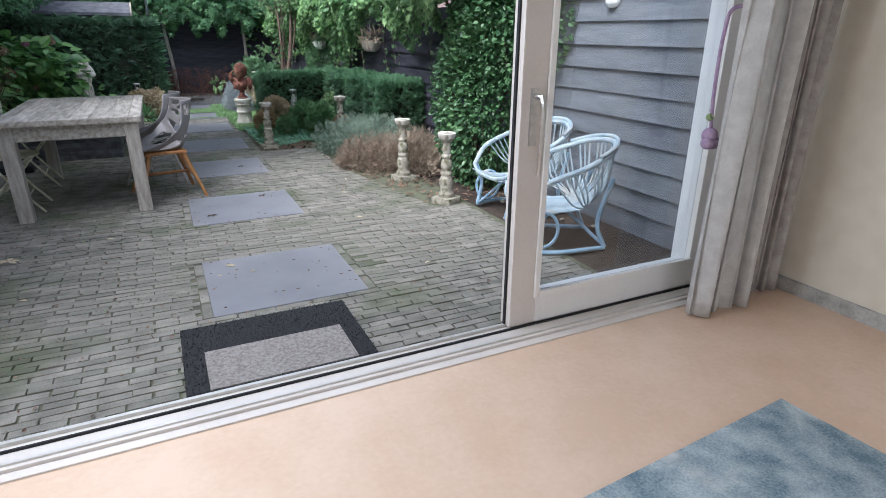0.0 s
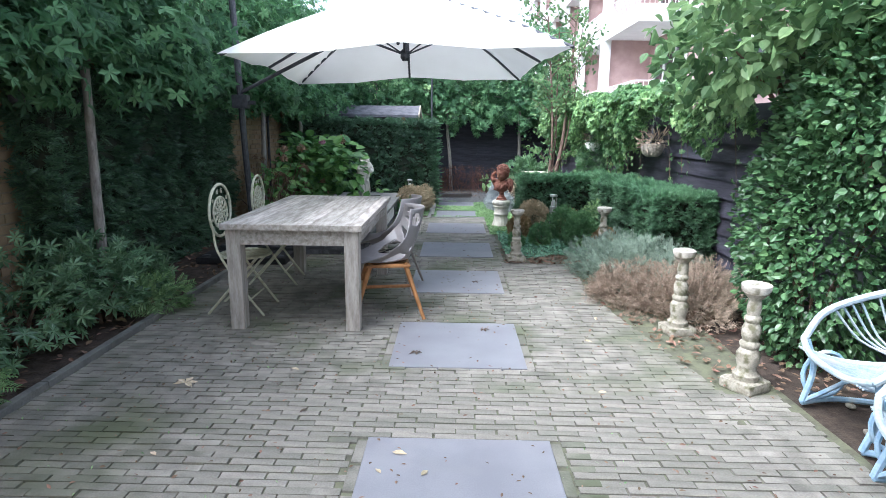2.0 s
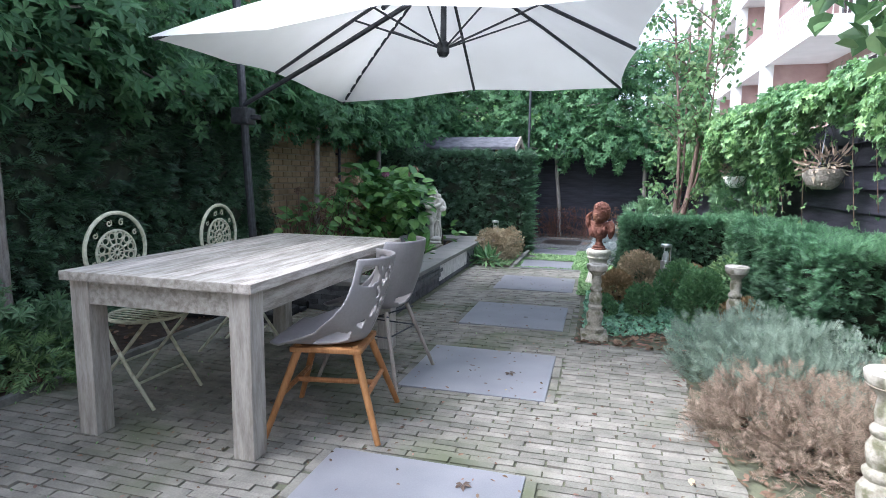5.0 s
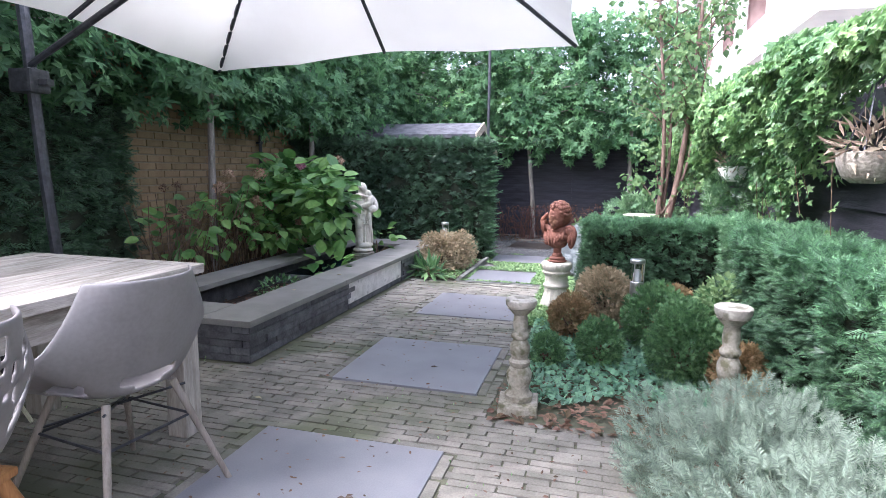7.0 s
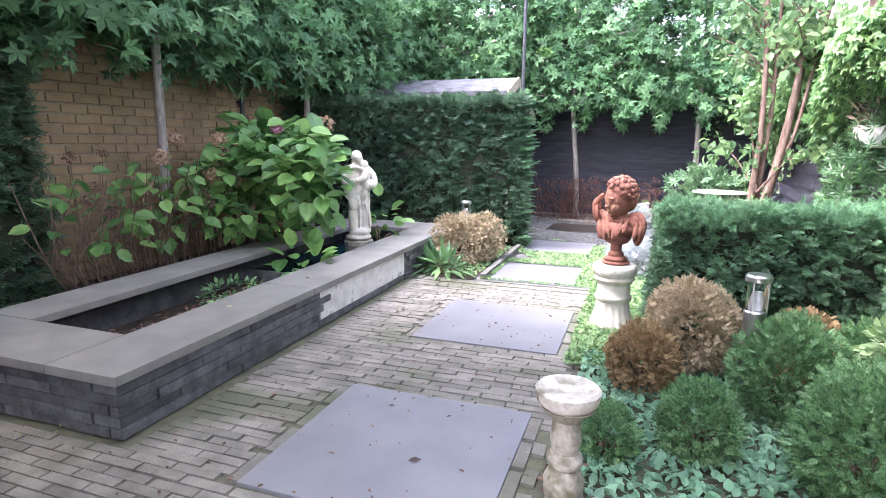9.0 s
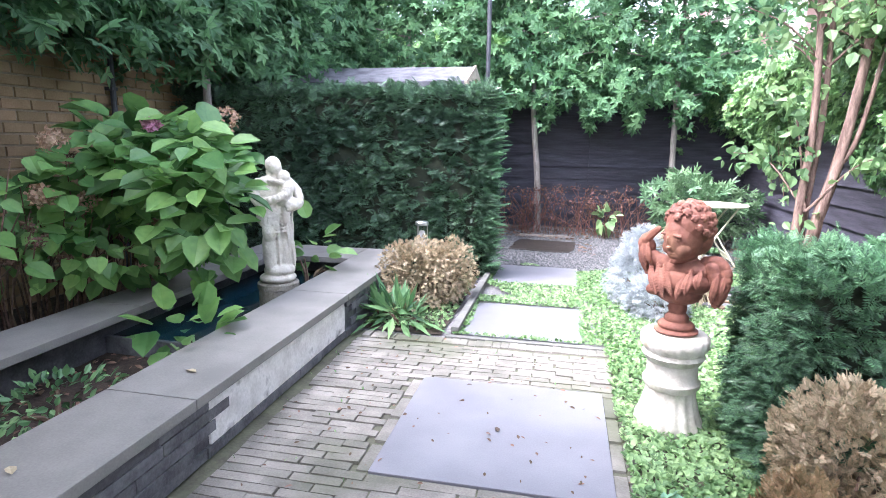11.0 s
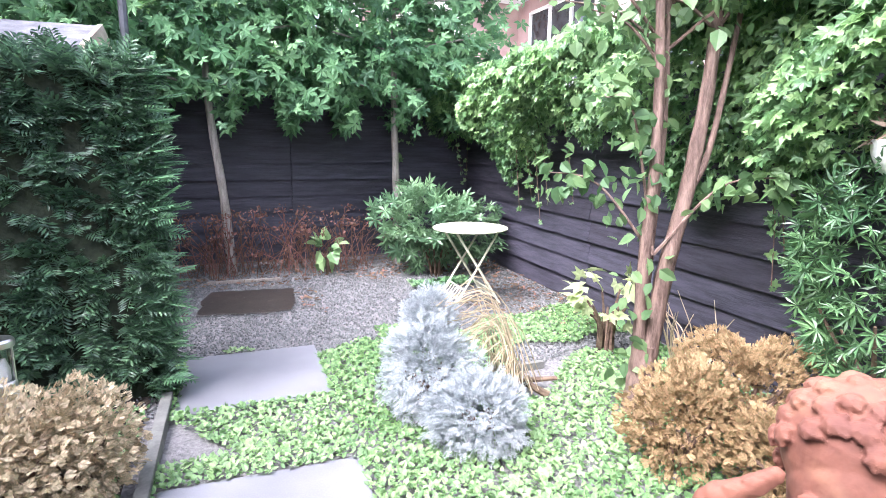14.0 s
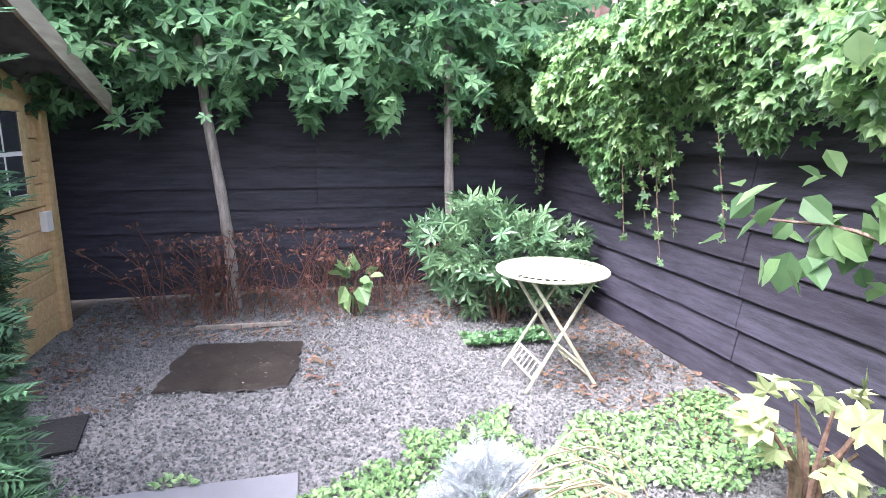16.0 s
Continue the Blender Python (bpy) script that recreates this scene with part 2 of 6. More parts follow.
def lathe(bm, profile, segs=24, centre=(0, 0), flute=0.0, count=0):
    """A turned solid out of (radius, height) pairs."""
    rings = []
    for r, z in profile:
        rings.append([bm.verts.new((centre[0] + (r * (1 + flute * math.cos(count * k * 2 * math.pi / segs))) * math.cos(k * 2 * math.pi / segs), centre[1] + (r * (1 + flute * math.cos(count * k * 2 * math.pi / segs))) * math.sin(k * 2 * math.pi / segs), z)) for k in range(segs)])
    for a, b in zip(rings, rings[1:]):
        for k in range(segs):
            bm.faces.new((a[k], a[(k + 1) % segs], b[(k + 1) % segs], b[k]))
    bm.faces.new(rings[0][::-1]), bm.faces.new(rings[-1])
    return bm


def curve_points(ctrl, n=10):
    """Points on a smooth line through the control points."""
    c = [Vector(p) for p in ctrl]
    c = [2 * c[0] - c[1], *c, 2 * c[-1] - c[-2]]
    out = []
    for i in range(1, len(c) - 2):
        for k in range(n):
            t = k / n
            out.append(0.5 * (2 * c[i] + (c[i + 1] - c[i - 1]) * t + (2 * c[i - 1] - 5 * c[i] + 4 * c[i + 1] - c[i + 2]) * t * t + (3 * c[i] - c[i - 1] - 3 * c[i + 1] + c[i + 2]) * t ** 3))
    return out + [c[-2]]


# ---- foliage ----
OVAL = ([(0, 0, 0), (-0.2, 0.28, 0.05), (-0.22, 0.6, 0.05), (0, 1, -0.06), (0.22, 0.6, 0.05), (0.2, 0.28, 0.05)], [(0, 3, 2, 1), (0, 5, 4, 3)])
BROAD = ([(0, 0, 0), (-0.34, 0.25, 0.07), (-0.33, 0.6, 0.05), (0, 1, -0.1), (0.33, 0.6, 0.05), (0.34, 0.25, 0.07)], [(0, 3, 2, 1), (0, 5, 4, 3)])
LANCE = ([(0, 0, 0), (-0.1, 0.45, 0.02), (0, 1, 0.0), (0.1, 0.45, 0.02)], [(0, 1, 2, 3)])


def star_leaf(spread, lobes, width):
    v, f = [(0, 0, 0)], []
    for i in range(lobes):
        a = radians(-spread + 2 * spread * i / (lobes - 1))
        r = 1.0 - 0.28 * abs(2 * i / (lobes - 1) - 1)
        d, s = (math.sin(a), math.cos(a)), (math.cos(a), -math.sin(a))
        k = len(v)
        v += [(d[0] * r * 0.5 - s[0] * width, d[1] * r * 0.5 - s[1] * width, 0.03), (d[0] * r, d[1] * r, -0.08), (d[0] * r * 0.5 + s[0] * width, d[1] * r * 0.5 + s[1] * width, 0.03)]
        f.append((0, k, k + 1, k + 2))
    return v, f


STAR = star_leaf(115, 5, 0.2)
CREEPER = star_leaf(100, 5, 0.24)


def spray_leaf(pairs=5, length=0.36, width=0.05):
    v, f = [(-0.02, 0, 0), (0.02, 0, 0), (0.0, 1, -0.04), (-0.02, 0.5, 0.0)], [(0, 1, 2, 3)]
    for i in range(pairs):
        y = 0.15 + 0.72 * i / pairs
        r = length * (1 - 0.45 * i / pairs)
        for s in (-1, 1):
            k = len(v)
            v += [(0, y - width, 0), (s * r * 0.6, y + r * 0.28 - width, 0.03), (s * r, y + r * 0.55, 0.0), (s * r * 0.5, y + r * 0.3 + width, 0.03)]
            f.append((k, k + 1, k + 2, k + 3))
    return v, f


SPRAY = spray_leaf()
SPRIG = spray_leaf(5, 0.42, 0.1)
WISP = spray_leaf(6, 0.36, 0.03)
FROND = spray_leaf(7, 0.34, 0.03)
WHORL = star_leaf(150, 7, 0.15)
FINGER = star_leaf(115, 7, 0.09)
HEART = ([(0, 0, 0), (-0.2, 0.06, 0.05), (-0.36, 0.33, 0.08), (-0.29, 0.68, 0.04), (0, 1, -0.12), (0.2, 0.06, 0.05), (0.36, 0.33, 0.08), (0.29, 0.68, 0.04)], [(0, 4, 3, 2, 1), (0, 5, 6, 7, 4)])
rng = np.random.default_rng(7)


def unit(a):
    return a / np.maximum(np.linalg.norm(a, axis=1, keepdims=True), 1e-6)


def foliage(name, parent, mat, pts, along, face, size, leaf, label=""):
    """Many leaves in one mesh: each at a point, pointing along, its upper side towards face."""
    tv, tf = np.array(leaf[0], dtype=np.float32), np.array(leaf[1], dtype=np.int64)
    d = unit(np.asarray(along, dtype=np.float32))
    x = unit(np.cross(d, face))
    n = np.cross(x, d)
    s = np.asarray(size, dtype=np.float32).reshape(-1, 1, 1)
    v = np.asarray(pts)[:, None, :] + s * (tv[None, :, 0:1] * x[:, None, :] + tv[None, :, 1:2] * d[:, None, :] + tv[None, :, 2:3] * n[:, None, :])
    f = tf[None] + (np.arange(len(d)) * len(tv))[:, None, None]
    return raw(name, v.reshape(-1, 3), f.reshape(-1, tf.shape[1]), mat, parent, label, "stuff")


def jitter(n, s=1.0):
    return rng.normal(0, s, (n, 3))


def clump_points(n, centre, radius, shell=0.55, lumps=9, rough=0.3):
    """Points in the outer part of an uneven mass, and the way out of it."""
    d = unit(jitter(n))
    l = unit(jitter(lumps))
    bulge = 1 + rough * (np.max(d @ l.T, axis=1) - 0.8) * 2
    r = (shell + (1 - shell) * rng.random(n) ** 0.6) * bulge
    return np.asarray(centre) + d * np.asarray(radius) * r[:, None], d


def shrub(name, label, place, radius, mat, leaf, n, size, category="shrub", height=None, shell=0.5, droop=0.0, stems=7, group="", lumps=9, rough=0.35, face_up=0.6, stem_mat=None, turn=0):
    """A bush: stems from the ground and a mass of leaves."""
    ob = thing(name, label, category, place, turn, group)
    h = height if height else radius[2]
    pts, d = clump_points(n, (0, 0, h), radius, shell, lumps, rough)
    keep = pts[:, 2] > 0.01
    pts, d = pts[keep], d[keep]
    m = len(pts)
    bm = bmesh.new()
    for i in range(stems):
        a = i * 2.4
        e = (radius[0] * 0.6 * math.cos(a), radius[1] * 0.6 * math.sin(a), h * (0.7 + 0.18 * (i % 3)))
        tube(bm, curve_points([(0.04 * math.cos(a), 0.04 * math.sin(a), -0.02), (e[0] * 0.4, e[1] * 0.4, h * 0.5), e], 4), [0.014 - 0.001 * k for k in range(9)], 5)
    part("woody_base", bm, stem_mat or TWIG, ob, "", "stuff")
    up = np.tile((0, 0, 1.0), (m, 1))
    foliage("foliage", ob, mat, pts, d + 0.5 * jitter(m) * 0.8 - droop * up, face_up * up + (1 - face_up) * d + 0.35 * jitter(m), size * rng.uniform(0.6, 1.25, m), leaf)
    return ob


def hedge(name, label, x0, x1, y0, y1, z1, mat, leaf, density, size, inset=0.09, top_mat=None, wave=0.035, open_sides="xXyYz"):
    """A clipped hedge: a solid core coloured dark for the shade inside, and sprays all over its faces."""
    ob = thing(name, label, "hedge", ((x0 + x1) / 2, (y0 + y1) / 2, 0))
    hx, hy = (x1 - x0) / 2, (y1 - y0) / 2
    bm = bmesh.new()
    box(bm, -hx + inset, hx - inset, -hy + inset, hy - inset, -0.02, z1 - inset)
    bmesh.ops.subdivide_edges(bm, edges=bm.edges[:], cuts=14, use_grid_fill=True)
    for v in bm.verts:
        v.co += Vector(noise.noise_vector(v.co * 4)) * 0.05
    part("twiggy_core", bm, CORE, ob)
    sides = {"x": ((-1, 0, 0), 2 * hy * z1), "X": ((1, 0, 0), 2 * hy * z1), "y": ((0, -1, 0), 2 * hx * z1), "Y": ((0, 1, 0), 2 * hx * z1), "z": ((0, 0, 1), 4 * hx * hy)}
    P, N, top = [], [], []
    for key in open_sides:
        nrm, area = sides[key]
        n = int(area * density / 8)
        nrm = np.array(nrm, dtype=float)
        u = rng.random((n, 3))
        p = np.stack([-hx + 2 * hx * u[:, 0], -hy + 2 * hy * u[:, 1], z1 * u[:, 2]], 1)
        ax = int(np.argmax(abs(nrm)))
        p[:, ax] = (hx, hy, z1)[ax] * (nrm[ax] if ax < 2 else 1)
        p -= nrm * (np.abs(rng.normal(0, 0.03, n))[:, None] + size * 0.55)
        P.append(p), N.append(np.tile(nrm, (n, 1)))
    p, n = np.concatenate(P), np.concatenate(N)
    w = np.array([noise.noise(Vector(q) * 2.2) + 0.6 * noise.noise(Vector(q) * 6) for q in p])
    p = p + n * (w * wave)[:, None]
    lead = unit(n + 0.35 * jitter(len(p)) + np.array((0, 0, -0.1)))
    p, n, lead = p.repeat(8, axis=0), n.repeat(8, axis=0), lead.repeat(8, axis=0)
    m = len(p)
    p = p + 0.013 * jitter(m)
    along = lead + 0.5 * jitter(m)
    face = np.array((0, 0, 1.0)) + 0.45 * n + 0.3 * jitter(m)
    s = size * rng.uniform(0.6, 1.3, m)
    if top_mat:
        hi = p[:, 2] > z1 - 0.34 * rng.random(m)
        foliage("fresh_growth", ob, top_mat, p[hi], along[hi] + np.array((0, 0, 0.5)), face[hi], s[hi] * 1.15, leaf)
        p, along, face, s = p[~hi], along[~hi], face[~hi], s[~hi]
    foliage("foliage", ob, mat, p, along, face, s, leaf)
    return ob


# ---- ground ----
ground = tagged(raw("ground", [(-250, -250, -0.06), (250, -250, -0.06), (250, 250, -0.06), (-250, 250, -0.06)], [(0, 1, 2, 3)], SOIL), "bare dark soil under the garden and beyond", "ground", "", "structure")
SLABS = [(1.97, 2.79), (3.6, 4.42), (5.22, 6.04), (6.69, 7.52), (8.23, 9.07), (9.72, 10.43), (11.02, 11.74)]
SLAB_X = (0.005, 0.85)


def slab_x(y):
    """The west and east edges of the slab at y; the last two are narrower."""
    return SLAB_X if y < 9.6 else (0.07, 0.785)


def bed_edge(y):
    """How far east the brick paving reaches."""
    if y < 3.35:
        return 2.22
    if y < 6.42:
        return 1.63 + 0.3 * max(0, (5.3 - y) / 1.9) ** 1.2 + (0.1 * (y - 5.5) if y > 5.5 else 0)
    return 0.97


def paved(x, y, hl=0.1):
    if not (1.18 < y < 9.66 and -1.82 < x):
        return False
    if x > bed_edge(y) - 0.02 or (x < -0.52 and y > 6.74):
        return False
    for a, b in SLABS:
        if a + 0.01 < y < b - 0.01 and -0.046 < x < 0.902:
            return False
    return True


# ---- fences and walls ----
def board_fence(name, label, along, at, start, end, height, mat, face, step=0.165, lengths=2.6):
    """Lapped boards on posts; along: the axis the boards run in; face: the side that they look to."""
    ob = thing(name, label, "fence", kind="structure")
    n = int(math.ceil((end - start) / lengths))
    q = (end - start) / n
    rows = int(height / step)
    bm = bmesh.new()
    for i in range(n + 1):
        c = start + q * i
        a, b = (at - face * 0.1, at - face * 0.02)
        lo, hi = min(a, b), max(a, b)
        box(bm, *((lo, hi, c - 0.04, c + 0.04) if along == "y" else (c - 0.04, c + 0.04, lo, hi)), -0.05, height - 0.02)
    part("posts", bm, mat, ob)
    bm = bmesh.new()
    t0, t1 = 0.003, 0.034
    prof = [(0, 0), (t1 * face, 0), (t0 * face, step + 0.012), (0, step + 0.012)]
    vs = []
    for e in (0.003, q - 0.003):
        vs.append([bm.verts.new((at * 0 + p[0], e, p[1]) if along == "y" else (e, p[0], p[1])) for p in prof])
    for k in range(4):
        bm.faces.new((vs[0][k], vs[0][(k + 1) % 4], vs[1][(k + 1) % 4], vs[1][k]))
    bm.faces.new(vs[0]), bm.faces.new(vs[1])
    first = part("board", bm, mat, ob)
    for i in range(n):
        for r in range(rows):
            o = first if i == r == 0 else first.copy()
            if o is not first:
                scene.collection.objects.link(o)
            c, j = start + q * i, 0.003 * math.sin(i * 5.1 + r * 2.3)
            o.location = (at + j, c, r * step) if along == "y" else (c, at + j, r * step)
    return ob


board_fence("fence_east_front", "dark stained board fence beside the house, coloured greyer as through glass", "y", 2.98, 1.3, 4.6, 1.86, FENCE_GREY, -1)
board_fence("fence_east", "dark stained lapped board fence behind the beds", "y", 2.9, 4.6, 14.45, 1.72, FENCE, -1)
board_fence("fence_north", "dark stained lapped board fence behind the gravel", "x", 14.45, -3.0, 2.9, 1.72, FENCE_X, -1)
bm = bmesh.new()
box(bm, 2.93, 3.06, 1.3, 4.6, 1.86, 1.89, 0.004)
tagged(part("fence_cap", bm, WHITE), "pale capping board on the grey fence", "trim", "", "structure")

wall_west = structure("wall_west", (-3.25, -2.955, 1.25, 14.6, -0.06, 3.3), MORTAR, "tall ochre brick garden wall", "wall")
BL, BH = 0.222, 0.077


def wall_bricks():
    bm = bmesh.new()
    box(bm, 0, 0.013, -0.105, 0.105, 0, 0.065, 0.003)
    first = part("brick", bm, WALLBRICK, wall_west)
    tv = np.array([v.co for v in first.data.vertices])
    tf = [tuple(p.vertices) for p in first.data.polygons]
    tv4, made, rest = np.array([(0.012, -0.101, 0.004), (0.012, 0.101, 0.004), (0.012, 0.101, 0.061), (0.012, -0.101, 0.061), (0, -0.105, 0), (0, 0.105, 0), (0, 0.105, 0.065), (0, -0.105, 0.065)]), 0, []
    for r in range(42):
        for c in range(60):
            y, z = 1.37 + c * BL + (BL / 2 if r % 2 else 0), 0.005 + r * BH
            if 3.0 < y < 5.2 and 0.3 < z < 2.3:
                o = first if made == 0 else first.copy()
                if made:
                    scene.collection.objects.link(o)
                o.location = (-2.955 + 0.003 * math.sin(c * 7 + r * 3), y, z)
                made += 1
            elif z < 3.2:
                rest.append((-2.955 + 0.003 * math.sin(c * 7 + r * 3), y, z))
    v = (np.array(rest)[:, None, :] + tv4[None]).reshape(-1, 3)
    f = np.array([(0, 1, 2, 3), (0, 4, 5, 1), (1, 5, 6, 2), (2, 6, 7, 3), (3, 7, 4, 0)])[None] + (np.arange(len(rest)) * 8)[:, None, None]
    raw("brickwork", v, f.reshape(-1, 4), WALLBRICK, wall_west, "", "stuff")


# ---- house ----
FLOOR = 0.15
structure("floor", (-2.7, 2.75, -4.2, 0.86, -0.06, FLOOR), LINO, "peach linoleum floor with a soft sheen", "floor")
structure("wall_room_east", (2.72, 3.0, -4.2, 0.95, FLOOR, 2.6), PLASTER, "cream plastered room wall", "wall")
structure("wall_room_west", (-2.95, -2.68, -4.2, 0.95, FLOOR, 2.6), PLASTER, "cream plastered room wall", "wall")
structure("wall_room_south", (-2.95, 3.0, -4.5, -4.2, FLOOR, 0.75), PLASTER, "cream plastered wall under the assumed street window", "wall")
structure("wall_room_south_east", (2.3, 3.0, -4.5, -4.2, 0.75, 2.6), PLASTER, "cream plastered wall beside the assumed street window", "wall")
structure("wall_room_south_west", (-2.95, -2.3, -4.5, -4.2, 0.75, 2.6), PLASTER, "cream plastered wall beside the assumed street window", "wall")
structure("wall_room_south_top", (-2.3, 2.3, -4.5, -4.2, 2.4, 2.6), PLASTER, "cream plastered wall over the assumed street window", "wall")
# Unseen window, added to give the room's fill lamp an opening.
window = thing("window_1", "wide white-framed street window, assumed at the unseen back of the room", "window", kind="structure")
for d in ((-2.3, 2.3, -4.4, -4.32, 0.75, 0.82), (-2.3, 2.3, -4.4, -4.32, 2.33, 2.4), (-2.3, -2.23, -4.4, -4.32, 0.822, 2.328), (2.23, 2.3, -4.4, -4.32, 0.822, 2.328), (-0.04, 0.04, -4.4, -4.32, 0.822, 2.328)):
    boxed("window_frame", d, WHITE, window)
for a, b in ((-2.228, -0.042), (0.042, 2.228)):
    boxed("pane", (a, b, -4.365, -4.358, 0.822, 2.328), GLASS, window, 0).visible_shadow = False
structure("ceiling", (-2.95, 3.0, -4.5, 1.25, 2.6, 2.8), WHITE, "plain white room ceiling", "ceiling")
structure("wall_house_north_top", (-2.95, 3.0, 0.92, 1.24, 2.32, 2.8), WALLBRICK, "brick house wall above the sliding door", "wall")
structure("wall_house_north_east", (2.42, 3.0, 0.95, 1.24, -0.06, 2.32), WHITE, "white painted pier beside the sliding door", "wall")
structure("wall_house_north_west", (-2.95, -2.4, 0.95, 1.24, -0.06, 2.32), WALLBRICK, "brick pier beside the sliding door", "wall")
structure("baseboard", (2.7, 2.72, -4.2, 0.93, FLOOR, FLOOR + 0.07), material("scuffed_grey_base", (0.3, 0.29, 0.27), (0.5, 0.49, 0.46), 0.7, scale=12), "scuffed grey skirting along the cream wall", "baseboard")

STILE = material("blush_white_lacquer", (0.58, 0.53, 0.49), (0.64, 0.59, 0.55), 0.35, scale=3, bump=0.02)
door = thing("door_1", "pale sliding garden door, slid open, with one glazed leaf", "door", kind="structure")
boxed("threshold", (-2.4, 2.42, 0.865, 1.0, -0.05, FLOOR + 0.02), STILE, door, 0.004, "worn beige threshold")
boxed("threshold_lip", (-2.4, 2.42, 0.825, 0.864, FLOOR - 0.01, FLOOR + 0.008), STILE, door, 0.003)
boxed("rail", (-2.4, 2.42, 0.982, 0.998, FLOOR + 0.02, FLOOR + 0.034), ALU, door, 0.002)
boxed("rail", (-2.4, 2.42, 0.945, 0.953, FLOOR + 0.02, FLOOR + 0.03), RUBBER, door, 0.002)
boxed("rail", (-2.4, 2.42, 0.88, 0.892, FLOOR + 0.02, FLOOR + 0.028), ALU, door, 0.002)
boxed("frame_head", (-2.4, 2.42, 0.88, 1.06, 2.24, 2.32), WHITE, door)
boxed("frame_jamb", (2.34, 2.42, 0.88, 1.06, FLOOR + 0.012, 2.24), WHITE, door)
boxed("frame_jamb", (-2.4, -2.32, 0.88, 1.06, FLOOR + 0.012, 2.24), WHITE, door)
boxed("stile", (1.16, 1.29, 0.955, 1.03, FLOOR + 0.03, 2.235), STILE, door, 0.006)
boxed("stile", (2.23, 2.34, 0.955, 1.03, FLOOR + 0.03, 2.235), WHITE, door, 0.006)
boxed("bottom_rail", (1.29, 2.23, 0.955, 1.03, FLOOR + 0.03, FLOOR + 0.17), WHITE, door, 0.006)
boxed("top_rail", (1.29, 2.23, 0.955, 1.03, 2.12, 2.235), WHITE, door, 0.006)
boxed("glazing_bead", (1.29, 2.23, 0.94, 0.953, FLOOR + 0.155, FLOOR + 0.185), WHITE, door, 0.003)
boxed("glazing_bead", (1.275, 1.3, 0.94, 0.953, FLOOR + 0.155, 2.13), WHITE, door, 0.003)
boxed("weather_seal", (1.152, 1.16, 0.985, 1.0, FLOOR + 0.03, 2.235), RUBBER, door, 0.002, "black rubber edge seal")
pane = boxed("pane", (1.29, 2.23, 0.985, 0.993, FLOOR + 0.17, 2.12), GLASS, door, 0.0)
pane.visible_shadow = False
boxed("lock_plate", (1.2, 1.235, 0.948, 0.955, 0.98, 1.2), STEEL, door, 0.002, "brushed steel lock plate")
bm = bmesh.new()
tube(bm, [(1.222, 0.95, 1.17), (1.222, 0.905, 1.17), (1.222, 0.895, 1.14), (1.222, 0.895, 0.9), (1.222, 0.9, 0.87)], 0.011, 8)
smooth(part("door_handle", bm, STEEL, door, "brushed steel lever handle"))


# ---- pond ----
PX0, PX1, PY0, PY1, PZ = -1.82, -0.58, 6.76, 10.86, 0.27
pond = thing("pond", "long raised garden pond of stacked dark slate with grey coping", "pond")
bm = bmesh.new()
box(bm, PX1 - 0.2, PX1 - 0.015, PY0 + 0.015, PY1, -0.05, PZ - 0.04)
box(bm, PX0, PX0 + 0.12, PY0 + 0.015, PY1, -0.05, PZ - 0.04)
box(bm, PX0 + 0.12, PX1 - 0.2, PY0 + 0.015, PY0 + 0.2, -0.05, PZ - 0.04)
box(bm, PX0 + 0.12, PX1 - 0.2, PY1 - 0.2, PY1, -0.05, PZ - 0.04)
part("basin_wall", bm, SLATE, pond)
boxed("floor_slab", (PX0 + 0.12, PX1 - 0.2, PY0 + 0.2, PY1 - 0.2, -0.05, -0.03), SLATE, pond, 0)
for d in ((-0.92, PX1 + 0.02, PY0 - 0.02, 8.1), (-0.92, PX1 + 0.02, 8.105, 9.5), (-0.92, PX1 + 0.02, 9.505, PY1), (PX0 - 0.02, -0.925, PY0 - 0.02, PY0 + 0.35), (PX0 - 0.02, -1.52, PY0 + 0.355, 9.0), (PX0 - 0.02, -1.52, 9.005, PY1 - 0.435), (PX0 - 0.02, -0.925, PY1 - 0.43, PY1)):
    boxed("coping_stone", (*d, PZ - 0.04, PZ), COPE, pond, 0.004)
bm = bmesh.new()
bmesh.ops.create_grid(bm, x_segments=24, y_segments=60, size=0.5)
for v in bm.verts:
    v.co = Vector((-1.24 + v.co.x * 0.92, 9.81 + v.co.y * 1.7, 0.1 + 0.0015 * noise.noise(v.co * 30)))
smooth(tagged(part("pond_water", bm, WATER), "still dark blue-green pond water", "water", "", "structure"), 180)
boxed("divider", (PX0 + 0.12, PX1 - 0.2, 8.93, 8.958, -0.03, 0.11), SLATE, pond, 0.004)
boxed("render_patch", (PX1 - 0.015, PX1 - 0.004, 8.2, 9.5, 0.045, PZ - 0.045), RENDERED, pond, 0.002, "flaking white render where slate has fallen off")
for side in range(2):
    for row in range(5):
        z0 = 0.002 + row * 0.0455
        c, k = (PY0 + 0.004, 0) if side == 0 else (PX0, 0)
        end = PY1 if side == 0 else PX1 - 0.004
        while c < end - 0.03:
            w = min(0.16 + 0.3 * random.random(), end - c)
            t = 0.008 + 0.012 * random.random()
            if not (side == 0 and 8.15 < c + w / 2 < 9.55 and row > 0):
                if side == 0:
                    boxed("slate_strip", (PX1 - 0.016, PX1 - 0.014 + t, c + 0.002, c + w - 0.002, z0, z0 + 0.042), SLATE, pond, 0.002)
                else:
                    boxed("slate_strip", (c + 0.002, c + w - 0.002, PY0 + 0.014 - t, PY0 + 0.016, z0, z0 + 0.042), SLATE, pond, 0.002)
            c += w


